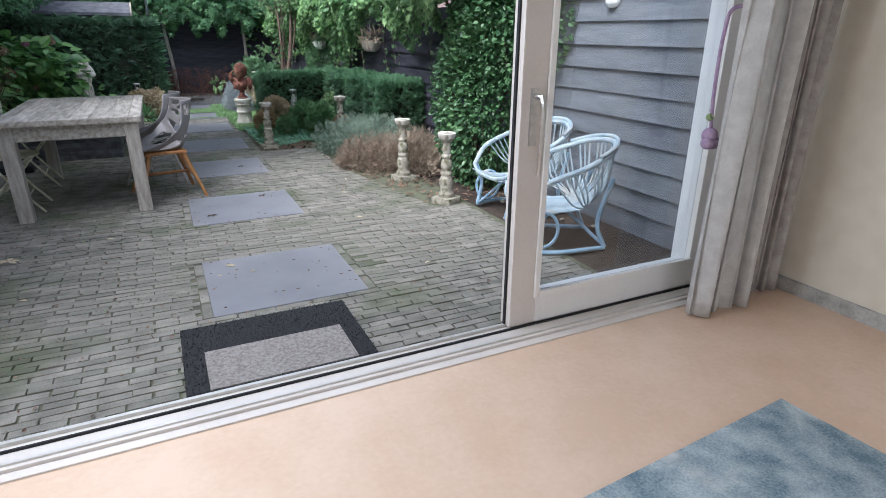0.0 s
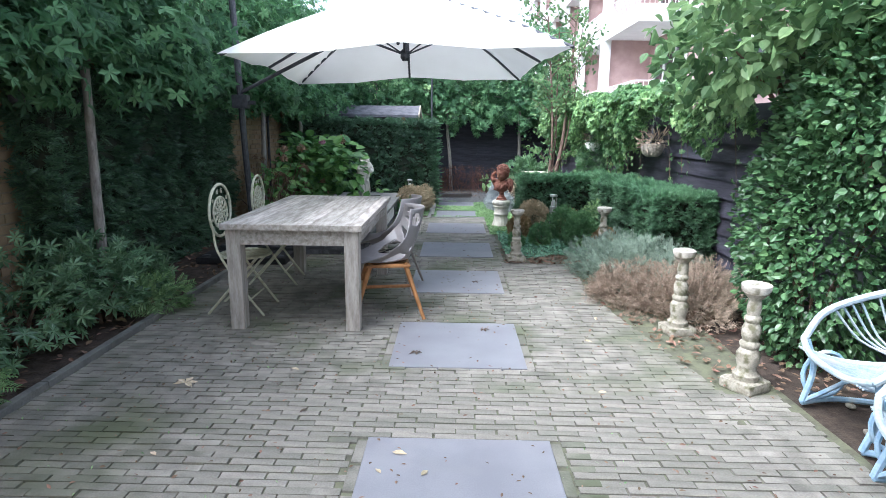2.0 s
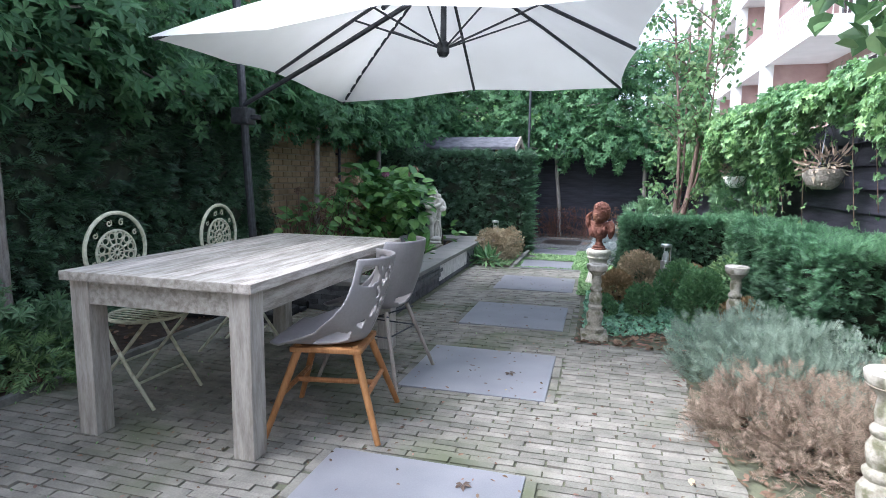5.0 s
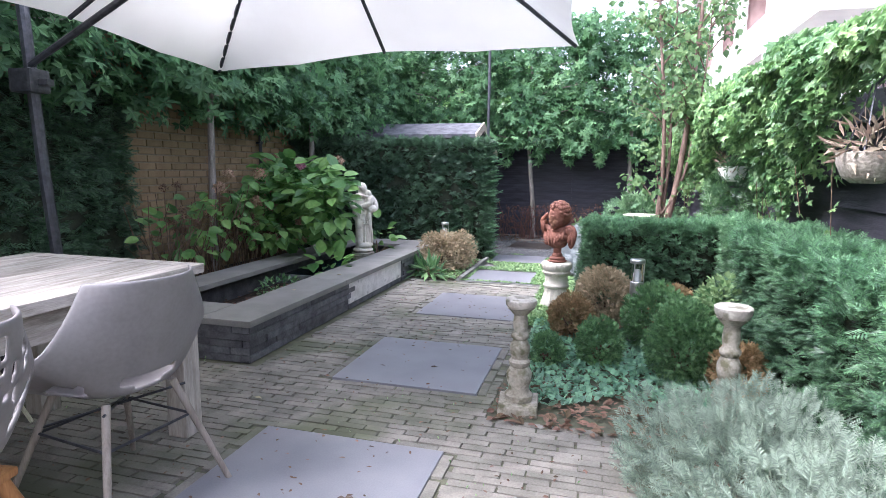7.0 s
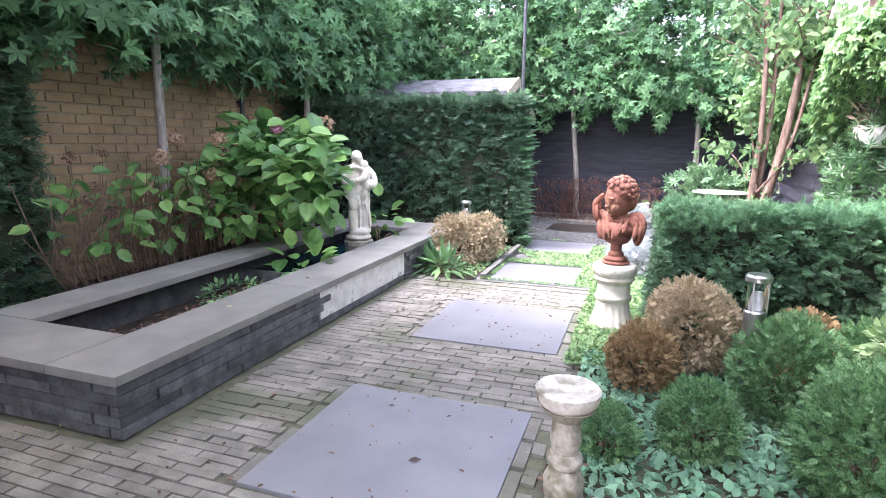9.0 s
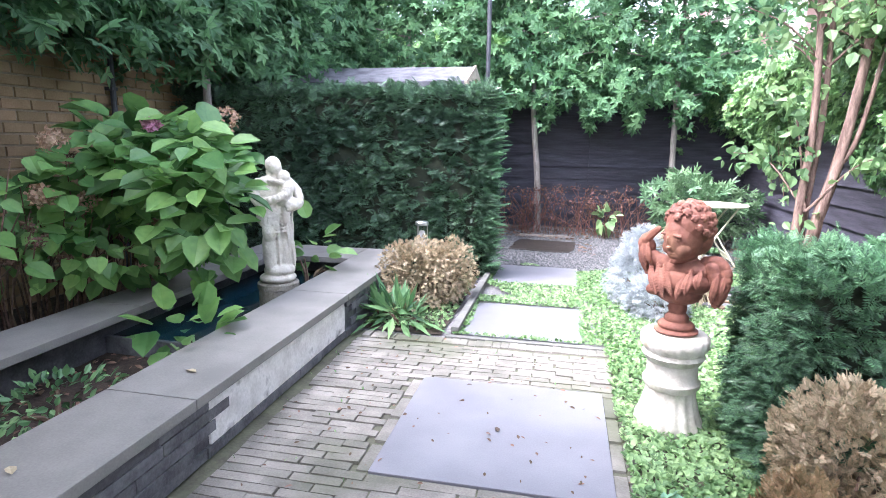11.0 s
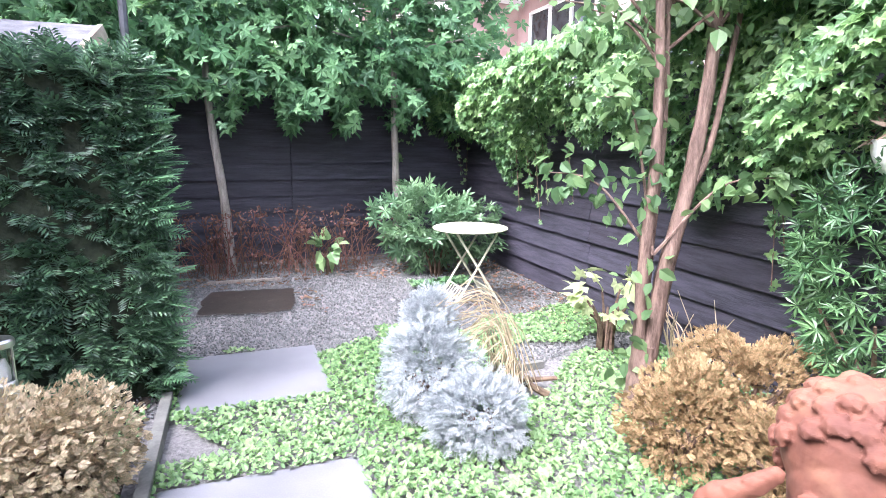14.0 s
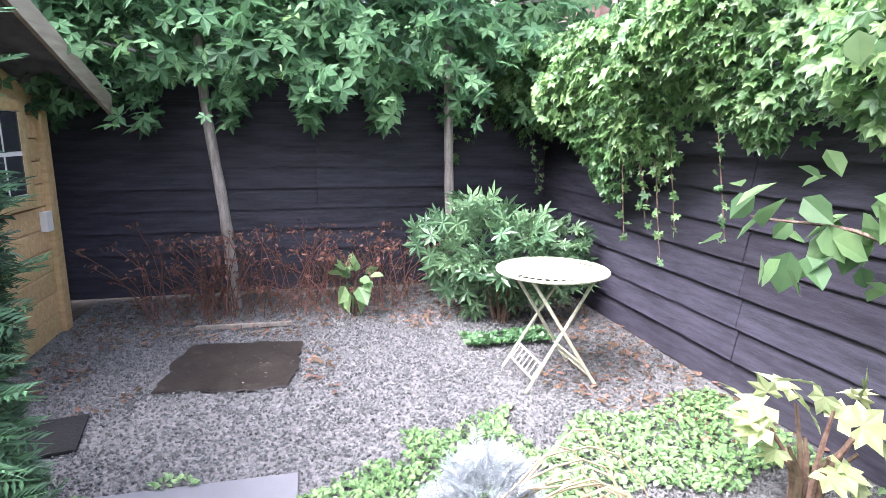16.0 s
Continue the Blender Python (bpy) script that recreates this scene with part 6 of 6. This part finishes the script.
for k in range(1, 40):
    o = fret.copy()
    scene.collection.objects.link(o)
    o.rotation_euler = (0, 0, k * 2 * math.pi / 40)
for sx in (-1, 1):
    for s in (-1, 1):
        bm = bmesh.new()
        tube(bm, [(s * 0.17, sx * 0.15, ZT - 0.015), (-s * 0.19, sx * 0.17, 0.0)], 0.009, 6)
        part("leg", bm, IRON, gt)
for s in (-1, 1):
    part("stretcher", tube(bmesh.new(), [(s * 0.15, -0.16, 0.06), (s * 0.15, 0.16, 0.06)], 0.006, 5), IRON, gt)
    part("stretcher", tube(bmesh.new(), [(s * 0.1, -0.16, 0.13), (s * 0.1, 0.16, 0.13)], 0.006, 5), IRON, gt)
    for k in range(7):
        part("stretcher_bar", tube(bmesh.new(), [(s * 0.15, -0.14 + k * 0.047, 0.06), (s * 0.1, -0.14 + k * 0.047, 0.13)], 0.004, 4), IRON, gt)

WET = material("black_wet_rubber", (0.02, 0.018, 0.016), (0.05, 0.042, 0.036), 0.35, scale=7, bump=0.2, stain=(0.12, 0.1, 0.08, 9, 0.62))
bm = bmesh.new()
rim = []
for k in range(64):
    a = k * 2 * math.pi / 64
    q = 0.34 / max(abs(math.cos(a)), abs(math.sin(a))) ** 0.92
    q *= 1 + 0.09 * noise.noise(Vector((3 * math.cos(a), 3 * math.sin(a), 0.5))) + 0.05 * noise.noise(Vector((9 * math.cos(a), 9 * math.sin(a), 0.5)))
    rim.append((q * math.cos(a), q * math.sin(a) * 0.96))
lo, hi = [bm.verts.new((x, y, 0)) for x, y in rim], [bm.verts.new((x * 0.99, y * 0.99, 0.008)) for x, y in rim]
bm.faces.new(hi), bm.faces.new(lo[::-1])
for k in range(64):
    bm.faces.new((lo[k], lo[(k + 1) % 64], hi[(k + 1) % 64], hi[k]))
plate = tagged(part("ground_plate", bm, WET), "dark wet rubber plate lying on the gravel", "mat")
plate.matrix_basis = pose(0.44, 12.86, 0, 0, 0, -6)
plate2 = tagged(boxed("ground_plate", (-0.2, 0.2, -0.16, 0.16, 0, 0.015), RUBBER, None, 0.004), "small black rubber plate on the gravel by the hedge", "mat")
plate2.matrix_basis = pose(-0.3, 12.2, 0, 0, 0, 10)
batten = tagged(boxed("batten", (-0.3, 0.3, -0.014, 0.014, 0, 0.025), GREYLEG, None, 0.003), "weathered batten lying at the foot of the stalks", "timber")
batten.matrix_basis = pose(0.42, 13.5, 0, 0, 0, -2)
logp = thing("branch", "short fallen branch lying in the ground cover", "branch", (1.72, 10.75, 0.02))
part("wood", tube(bmesh.new(), [(-0.15, 0, 0.02), (0, 0.03, 0.025), (0.16, 0.01, 0.02)], [0.018, 0.016, 0.01], 7), TWIG, logp)

# hanging baskets on the fence
WICKER = material("grey_wicker", (0.26, 0.23, 0.19), (0.42, 0.38, 0.33), 0.95, scale=60, bump=0.6)


def basket(place, label, mat):
    ob = thing("hanging_basket", label, "basket", place)
    smooth(part("bowl", lathe(bmesh.new(), [(0.06, -0.09), (0.1, -0.06), (0.125, 0.0), (0.13, 0.05), (0.115, 0.05), (0.1, 0.0)], 20), mat, ob))
    bm = bmesh.new()
    for k in range(3):
        a = k * 2.09
        tube(bm, [(0.12 * math.cos(a), 0.12 * math.sin(a), 0.05), (0.02 * math.cos(a), 0.02 * math.sin(a), 0.35)], 0.004, 4)
    tube(bm, [(0, 0, 0.35), (0.06, 0, 0.42), (0.3, 0, 0.44)], 0.006, 5)
    part("hanger", bm, ANTHRACITE, ob)
    p, d = clump_points(160, (0, 0, 0.08), (0.15, 0.15, 0.1), 0.2)
    foliage("dry_plant", ob, LEAF_STRAW, p, d + 0.5 * jitter(160), jitter(160), rng.uniform(0.05, 0.12, 160), LANCE)


basket((2.62, 9.72, 1.2), "white hanging bowl with withered plants on the fence", WHITE)
basket((2.6, 6.86, 1.24), "wicker hanging basket with withered plants on the fence", WICKER)
lampw = thing("wall_lamp", "small white round lamp on the grey fence", "lamp", (2.95, 2.55, 1.62))
part("shade", blobs(bmesh.new(), [((0, 0, 0), (0.05, 0.06, 0.05))]), WHITE, lampw)
wl2 = thing("wall_lantern", "dark iron lantern bracket on the brick wall", "lamp", (-2.94, 4.5, 1.62))
bm = bmesh.new()
tube(bm, [(0, 0, -0.14), (0.01, 0, 0.14)], 0.01, 6)
tube(bm, curve_points([(0, 0, 0.1), (0.1, 0.02, 0.16), (0.18, 0.02, 0.06)], 5), 0.008, 6)
part("bracket", bm, ANTHRACITE, wl2)
smooth(part("lantern", lathe(bmesh.new(), [(0.02, -0.06), (0.05, -0.04), (0.055, 0.04), (0.02, 0.07)], 10, (0.18, 0.02)), ANTHRACITE, wl2))

# ---- apartment block beyond the fence ----
REDBRICK = material("red_brown_brick", (0.42, 0.29, 0.27), (0.52, 0.37, 0.35), 0.9, scale=3, fine=40, bump=0.1)
CONC = material("white_painted_concrete", (0.7, 0.7, 0.69), (0.78, 0.78, 0.77), 0.8, scale=2, bump=0.02)
apt = thing("apartment_building", "white and red-brown brick apartment block with balconies beyond the garden", "building")
boxed("wall", (7.5, 13, 18.2, 46, 0, 12.9), REDBRICK, apt, 0)
boxed("roof", (5.5, 13, 18.0, 46, 12.9, 13.25), CONC, apt, 0)
for fl in range(5):
    z = -0.9 + fl * 2.8
    bal = boxed("balcony", (5.87, 7.5, 18.3, 46, z, z + 0.22), CONC, apt, 0)
    boxed("parapet", (5.75, 5.87, 18.18, 46, z - 0.06, z + 0.42), CONC, bal, 0)
    boxed("parapet", (5.872, 7.5, 18.18, 18.298, z - 0.06, z + 0.42), CONC, bal, 0)
    bm = bmesh.new()
    tube(bm, [(5.8, 46, z + 1.05), (5.8, 18.24, z + 1.05), (7.5, 18.24, z + 1.05)], 0.025, 5)
    for k in range(180):
        tube(bm, [(5.8, 18.3 + k * 0.15, z + 0.42), (5.8, 18.3 + k * 0.15, z + 1.05)], 0.011, 4)
    for k in range(11):
        tube(bm, [(5.9 + k * 0.15, 18.24, z + 0.42), (5.9 + k * 0.15, 18.24, z + 1.05)], 0.011, 4)
    part("railing", bm, WHITE, bal)
    for k in range(6):
        y = 18.75 + k * 4.1
        w = boxed("window", (7.45, 7.5, y, y + 2.7, z + 0.3, z + 2.4), DARKGLASS, apt, 0)
        for d in (y - 0.07, y + 0.86, y + 1.77, y + 2.7):
            boxed("window_frame", (7.4, 7.46, d, d + 0.09, z + 0.25, z + 2.45), WHITE, w, 0)
        boxed("window_frame", (7.4, 7.46, y, y + 2.7, z + 2.4, z + 2.47), WHITE, w, 0)
    for k in range(3):
        x = 8.4 + k * 1.6
        w = boxed("window", (x, x + 1.1, 18.15, 18.2, z + 0.8, z + 2.3), DARKGLASS, apt, 0)
        for d in ((x - 0.07, x, 0.75, 2.35), (x + 1.1, x + 1.17, 0.75, 2.35), (x, x + 1.1, 2.3, 2.37), (x, x + 1.1, 0.73, 0.8)):
            boxed("window_frame", (d[0], d[1], 18.1, 18.16, z + d[2], z + d[3]), WHITE, w, 0)
for k in range(6):
    y = 22.3 + k * 4.1
    boxed("pier", (5.7, 6.02, y - 0.15, y + 0.15, 0, 12.9), CONC, apt, 0)
    boxed("partition", (6.02, 7.5, y, y + 0.15, 0, 12.9), REDBRICK, apt, 0)

# far greenery behind the fences
for x, y, r, h, n in ((-4, 17.5, 1.8, 2.7, 2200), (-0.5, 18.0, 2.0, 2.4, 2400), (2.6, 17.2, 1.3, 1.7, 1800), (-7, 13, 2, 3, 1600)):
    t = thing("tree", "leafy garden tree behind the fence", "tree", (x, y, 0), group="neighbouring trees")
    trunk_mesh(t, "trunk", [(0, 0, -0.05), (0.1, 0, 1.2), (0, 0.1, 2.6)], 0.12, 0.06)
    p, d = clump_points(n, (0, 0, h), (r, r, h * 0.62), 0.3, 14, 0.5)
    foliage("crown", t, LEAF_IVY, p, d + 0.6 * jitter(n) + (0, 0, -0.4), np.array((0, 0, 1.0)) + 0.5 * jitter(n), rng.uniform(0.16, 0.3, n), STAR)

# ---- ground details ----
def flat_region(name, x0, x1, y0, y1, z, mat, label, category="ground"):
    bm = bmesh.new()
    bmesh.ops.create_grid(bm, x_segments=40, y_segments=40, size=0.5)
    for v in bm.verts:
        x, y = (x0 + x1) / 2 + v.co.x * (x1 - x0), (y0 + y1) / 2 + v.co.y * (y1 - y0)
        v.co = Vector((x, y, z + 0.008 * noise.noise(Vector((x * 3, y * 3, 0)))))
    return tagged(part(name, bm, mat), label, category, "", "structure")


flat_region("paving_bed", -1.83, 2.25, 1.06, 9.68, -0.009, BED, "mossy sand in the paving joints", "pavement")
flat_region("soil_beds", 0.98, 2.9, 6.4, 9.3, -0.012, SOIL, "dark soil of the planted bed")
flat_region("soil_side_bed", -2.95, -1.86, 1.25, 11.2, -0.005, SOIL, "dark soil of the side bed with fallen leaves")
flat_region("soil_fence_bed", 2.24, 2.9, 1.25, 6.42, -0.014, SOIL, "dark soil before the fence")
flat_region("gravel", -0.72, 2.88, 9.31, 14.4, -0.012, GRAVEL_BASE, "grey gravel at the end of the garden")
flat_region("pond_soil", -1.69, -0.79, 6.97, 8.925, 0.02, SOIL, "dark silt in the dry end of the pond")
flat_region("ground_cover_soil", -0.6, -0.05, 9.7, 11.3, 0.0, SOIL, "soil under the ground cover")


def strew(name, label, mat, n, inside, box_, size, leaf, lift=0.004, upright=0.25, category="leaves", kind="stuff"):
    x0, x1, y0, y1 = box_
    p = np.stack([rng.uniform(x0, x1, n), rng.uniform(y0, y1, n), np.full(n, lift)], 1)
    keep = np.array([inside(a, b) for a, b, _ in p])
    p = p[keep]
    m = len(p)
    ob = foliage(name, None, mat, p, np.c_[unit(jitter(m))[:, :2], np.zeros(m)] + (0, 0, upright), np.array((0, 0, 1.0)) + 0.3 * jitter(m), rng.uniform(size[0], size[1], m), leaf)
    return tagged(ob, label, category, "", kind)


def patch(x, y, s=1.6, t=0.0):
    return noise.noise(Vector((x * s, y * s, 3.3))) > t


def in_slab(x, y, e=0.0):
    return any(a - e < y < b + e and slab_x(a)[0] - e < x < slab_x(a)[1] + e for a, b in SLABS)


def cover_here(x, y):
    if in_slab(x, y, -0.01) or (x < 0 and y > 9.7):
        return False
    if y > 9.7:
        edge = 11.7 + 0.25 * noise.noise(Vector((x * 2, 0, 0))) + (0.25 if x > 1.2 else 0)
        return y < edge and (patch(x, y, 1.8, -0.2) or y < 10.6) and (x > 0.02)
    return x > 1.0 and y > 6.75


strew("ground_cover", "fresh green creeping ground cover with rounded leaves", LEAF_COVER, 38000, cover_here, (0.0, 2.8, 9.7, 12.1), (0.016, 0.034), BROAD, 0.012, 0.55, "ground cover")
strew("ground_cover", "fresh green creeping ground cover round the pedestal", LEAF_COVER, 8000, lambda x, y: y > 8.1 and x < 1.5, (0.9, 1.5, 8.1, 9.75), (0.016, 0.034), BROAD, 0.012, 0.55, "ground cover")
strew("ground_cover", "blue-green creeping ground cover under the box balls", leaf_material("blue_green_cover", (0.16, 0.33, 0.2), (0.26, 0.44, 0.3), 0.3, 0.3), 5200, lambda x, y: y > 6.72 + 0.1 * math.sin(x * 9), (1.0, 2.3, 6.6, 8.3), (0.025, 0.05), BROAD, 0.012, 0.55, "ground cover")
strew("ground_cover", "green clover at the foot of the dead box ball", LEAF_COVER, 2200, lambda x, y: x < -0.05, (-0.55, -0.05, 9.75, 11.15), (0.016, 0.034), BROAD, 0.012, 0.55, "ground cover")
strew("ground_cover", "low greenery at the foot of the rhododendron", LEAF_BOX, 500, lambda x, y: True, (1.75, 2.3, 12.8, 13.0), (0.03, 0.05), BROAD, 0.02, 0.6, "ground cover")
strew("leaf_litter", "brown fallen leaves under the box balls", LEAF_LITTER, 900, lambda x, y: y < 6.95 or x < 1.12, (0.98, 2.3, 6.38, 7.2), (0.03, 0.065), OVAL, 0.008, 0.15)
strew("leaf_litter", "brown fallen leaves under the lavender", LEAF_LITTER, 800, lambda x, y: x > bed_edge(y) - 0.05, (1.6, 2.8, 3.3, 5.8), (0.025, 0.06), OVAL, 0.01, 0.15)
strew("leaf_litter", "fallen leaves on the dark side bed", LEAF_LITTER, 700, lambda x, y: True, (-2.9, -1.9, 1.4, 8), (0.04, 0.08), OVAL, 0.012, 0.15)
strew("leaf_litter", "brown needles and leaves along the fence foot", LEAF_LITTER, 3600, lambda x, y: not (abs(x - 0.44) < 0.37 and abs(y - 12.86) < 0.36) and (x > 2.2 + 0.2 * math.sin(y * 5) or y > 13.35 + 0.15 * math.sin(x * 7) or (x < 1.0 and y > 12.4 and noise.noise(Vector((x * 3, y * 3, 1))) > 0.1)), (-0.6, 2.85, 11.4, 14.3), (0.025, 0.06), OVAL, 0.01, 0.15)
strew("leaf_litter", "brown leaf scraps in the dry end of the pond", LEAF_LITTER, 420, lambda x, y: True, (-1.68, -0.8, 7.2, 8.9), (0.02, 0.05), OVAL, 0.034, 0.15)
strew("leaf_litter", "crumbs of leaf on the paving", LEAF_LITTER, 1700, lambda x, y: x < bed_edge(y) and not (x < -0.5 and y > 6.7), (-1.8, 2.2, 1.3, 9.6), (0.012, 0.03), OVAL, 0.007, 0.1)
strew("paving_moss", "small weeds and moss in the paving joints", LEAF_COVER, 900, lambda x, y: x < bed_edge(y) and patch(x, y, 1.1, 0.12) and not in_slab(x, y), (-1.8, 2.2, 1.3, 9.6), (0.008, 0.02), OVAL, 0.001, 0.8, "moss")

gp = np.stack([rng.uniform(-0.7, 2.85, 44000), rng.uniform(11.05, 14.2, 44000), rng.uniform(-0.012, 0.004, 44000)], 1)
gp = gp[[not in_slab(a, b, 0.0) for a, b, _ in gp]]
gs = rng.uniform(0.005, 0.0105, len(gp))
octa = np.array([(1, 0, 0), (-1, 0, 0), (0, 1, 0), (0, -1, 0), (0, 0, 0.8), (0, 0, -0.8)])
q = unit(jitter(len(gp)))
q2 = unit(np.cross(q, jitter(len(gp))))
q3 = np.cross(q, q2)
gv = gp[:, None] + gs[:, None, None] * (octa[None, :, 0:1] * q[:, None] + octa[None, :, 1:2] * q2[:, None] * 0.8 + octa[None, :, 2:3] * q3[:, None])
of8 = np.array([(0, 2, 4), (2, 1, 4), (1, 3, 4), (3, 0, 4), (2, 0, 5), (1, 2, 5), (3, 1, 5), (0, 3, 5)])
tagged(raw("gravel_stones", gv.reshape(-1, 3), (of8[None] + (np.arange(len(gp)) * 6)[:, None, None]).reshape(-1, 3), PEBBLE, None, "", "stuff"), "loose grey gravel chippings", "gravel")
random.seed(3)
for i in range(10):
    x, y, r = random.uniform(2.4, 2.85), random.uniform(1.5, 3.2), random.uniform(0.02, 0.035)
    ob = tagged(part("cobble", blobs(bmesh.new(), [((0, 0, 0), (r, r * 0.8, r * 0.55))]), CAST), "rounded pale cobble lying by the grey fence", "stone", "cobbles by the fence")
    ob.matrix_basis = pose(x, y, r * 0.35, 0, 0, i * 37)
    ob.data.shade_smooth()

FALLEN = material("pale_fallen_leaf", (0.4, 0.32, 0.2), (0.6, 0.52, 0.38), 0.8, scale=20, vary=0.25, translucent=0.15)
DARKLEAF = material("dark_fallen_leaf", (0.06, 0.04, 0.03), (0.12, 0.09, 0.07), 0.9, scale=20, vary=0.2)
for i, (x, y, s, m, star) in enumerate(((-1.11, 3.32, 0.09, FALLEN, 1), (-0.52, 3.52, 0.07, FALLEN, 0), (0.16, 3.83, 0.06, DARKLEAF, 1), (0.62, 4.28, 0.05, DARKLEAF, 1), (0.13, 2.66, 0.07, FALLEN, 0), (0.27, 2.49, 0.05, FALLEN, 0), (0.1, 2.5, 0.045, FALLEN, 0), (1.35, 2.2, 0.05, FALLEN, 0), (1.5, 4.6, 0.06, FALLEN, 0), (1.3, 4.1, 0.06, FALLEN, 0), (0.5, 7.0, 0.05, DARKLEAF, 0), (0.42, 8.6, 0.045, DARKLEAF, 0), (-0.2, 6.3, 0.06, FALLEN, 0), (-0.35, 3.05, 0.05, DARKLEAF, 0), (0.6, 5.6, 0.05, DARKLEAF, 1), (1.2, 3.3, 0.055, FALLEN, 0), (0.62, 5.3, 0.03, FALLEN, 0), (-0.9, 2.6, 0.05, FALLEN, 0))):
    z = 0.011 if in_slab(x, y) else 0.008
    p = np.array([(0, 0, 0)])
    ob = foliage("fallen_leaf", None, m, p, np.array([(0.1, 1.0, 0)]), np.array([(0.1, 0.1, 1.0)]), [s], STAR if star else OVAL)
    ob["kind"] = "thing"
    del ob["kind"]
    ob.matrix_basis = pose(x, y, z, 0, 0, i * 67)
    tagged(ob, ("curled pale fallen leaf on the paving" if m is FALLEN else "dark shrivelled fallen leaf on the paving"), "leaf", "fallen leaves")
for x, y, z in ((-0.75, 7.6, PZ), (-0.7, 8.3, PZ)):
    ob = foliage("fallen_leaf", None, FALLEN, np.array([(0, 0, 0)]), np.array([(0.1, 1.0, 0)]), np.array([(0.1, 0.1, 1.0)]), [0.06], OVAL)
    del ob["kind"]
    ob.matrix_basis = pose(x, y, z + 0.004, 0, 0, x * 400)
    tagged(ob, "pale fallen leaf on the pond coping", "leaf", "fallen leaves")

# ---- slabs, pavers and bricks ----
path = thing("slab_path", "row of square bluestone slabs set in the paving", "path", kind="structure")
for a, b in SLABS:
    boxed("slab", (*slab_x(a), a, b, -0.05, 0.006), SLAB, path, 0.004)
paving = thing("pavement", "mossy grey clay brick paving in stretcher courses", "pavement", kind="structure")
HL, HW = 0.0955, 0.0234


def paver_arrays(items):
    n = len(items)
    it = np.array(items)
    tv = np.array([(-1, -1, 0), (1, -1, 0), (1, 1, 0), (-1, 1, 0), (-0.98, -0.91, 1), (0.98, -0.91, 1), (0.98, 0.91, 1), (-0.98, 0.91, 1)])
    tf = np.array([(4, 5, 6, 7), (0, 1, 5, 4), (1, 2, 6, 5), (2, 3, 7, 6), (3, 0, 4, 7)])
    sx, sy = it[:, 2:3] * tv[None, :, 0], it[:, 3:4] * tv[None, :, 1]
    c, s = np.cos(it[:, 5:6]), np.sin(it[:, 5:6])
    z = np.where(tv[None, :, 2] > 0, it[:, 4:5] + it[:, 6:7] * tv[None, :, 0], -0.03)
    v = np.stack([it[:, 0:1] + sx * c - sy * s, it[:, 1:2] + sx * s + sy * c, z], 2)
    return v.reshape(-1, 3), (tf[None] + (np.arange(n) * 8)[:, None, None]).reshape(-1, 4)


random.seed(9)
near, rest = [], []
rows = int((9.56 - 1.2) / 0.0485)
for r in range(rows):
    y = 1.22 + r * 0.0485
    shift = random.gauss(0.098, 0.014) if r % 2 else random.gauss(0.0, 0.014)
    for c in range(23):
        x = -1.84 + c * 0.1965 + shift + random.uniform(-0.003, 0.003)
        if not (paved(x - 0.09, y) and paved(x + 0.09, y)):
            lo, hi = x - HL, x + HL
            xs = [x - HL + k * 0.01 for k in range(21) if paved(x - HL + k * 0.01, y)]
            if len(xs) < 5:
                continue
            cx, hl = (xs[0] + xs[-1]) / 2, (xs[-1] - xs[0]) / 2 + 0.004
        else:
            cx, hl = x, HL
        item = (cx, y, hl, HW, random.gauss(0, 0.0018), random.gauss(0, 0.006), random.gauss(0, 0.0012))
        (near if (2.0 < y < 3.3 and -0.7 < x < 1.7 and hl == HL) else rest).append(item)
for a, b in SLABS[:5]:
    for sx in (-0.0195, 0.8745):
        k = 0
        y = a + 0.1
        while y < b - 0.05:
            rest.append((sx, y, HW, HL, random.gauss(0, 0.0015), random.gauss(0, 0.006), 0.0))
            y += 0.204
for k in range(30):
    rest.append((-0.48 + k * 0.0485, 9.61, HW, 0.047, random.gauss(0, 0.0018), random.gauss(0, 0.008), 0.0))
v, f = paver_arrays(rest)
raw("paver_field", v, f, PAVER, paving, "", "stuff")
v, f = paver_arrays([(0, 0, HL, HW, 0, 0, 0)])
one = raw("paver", v, f, PAVER, paving)
for i, (x, y, hl, hw, z, a, t) in enumerate(near):
    o = one if i == 0 else one.copy()
    if i:
        scene.collection.objects.link(o)
    o.location, o.rotation_euler = (x, y, z), (random.gauss(0, 0.012), t * 4, a)
wall_bricks()
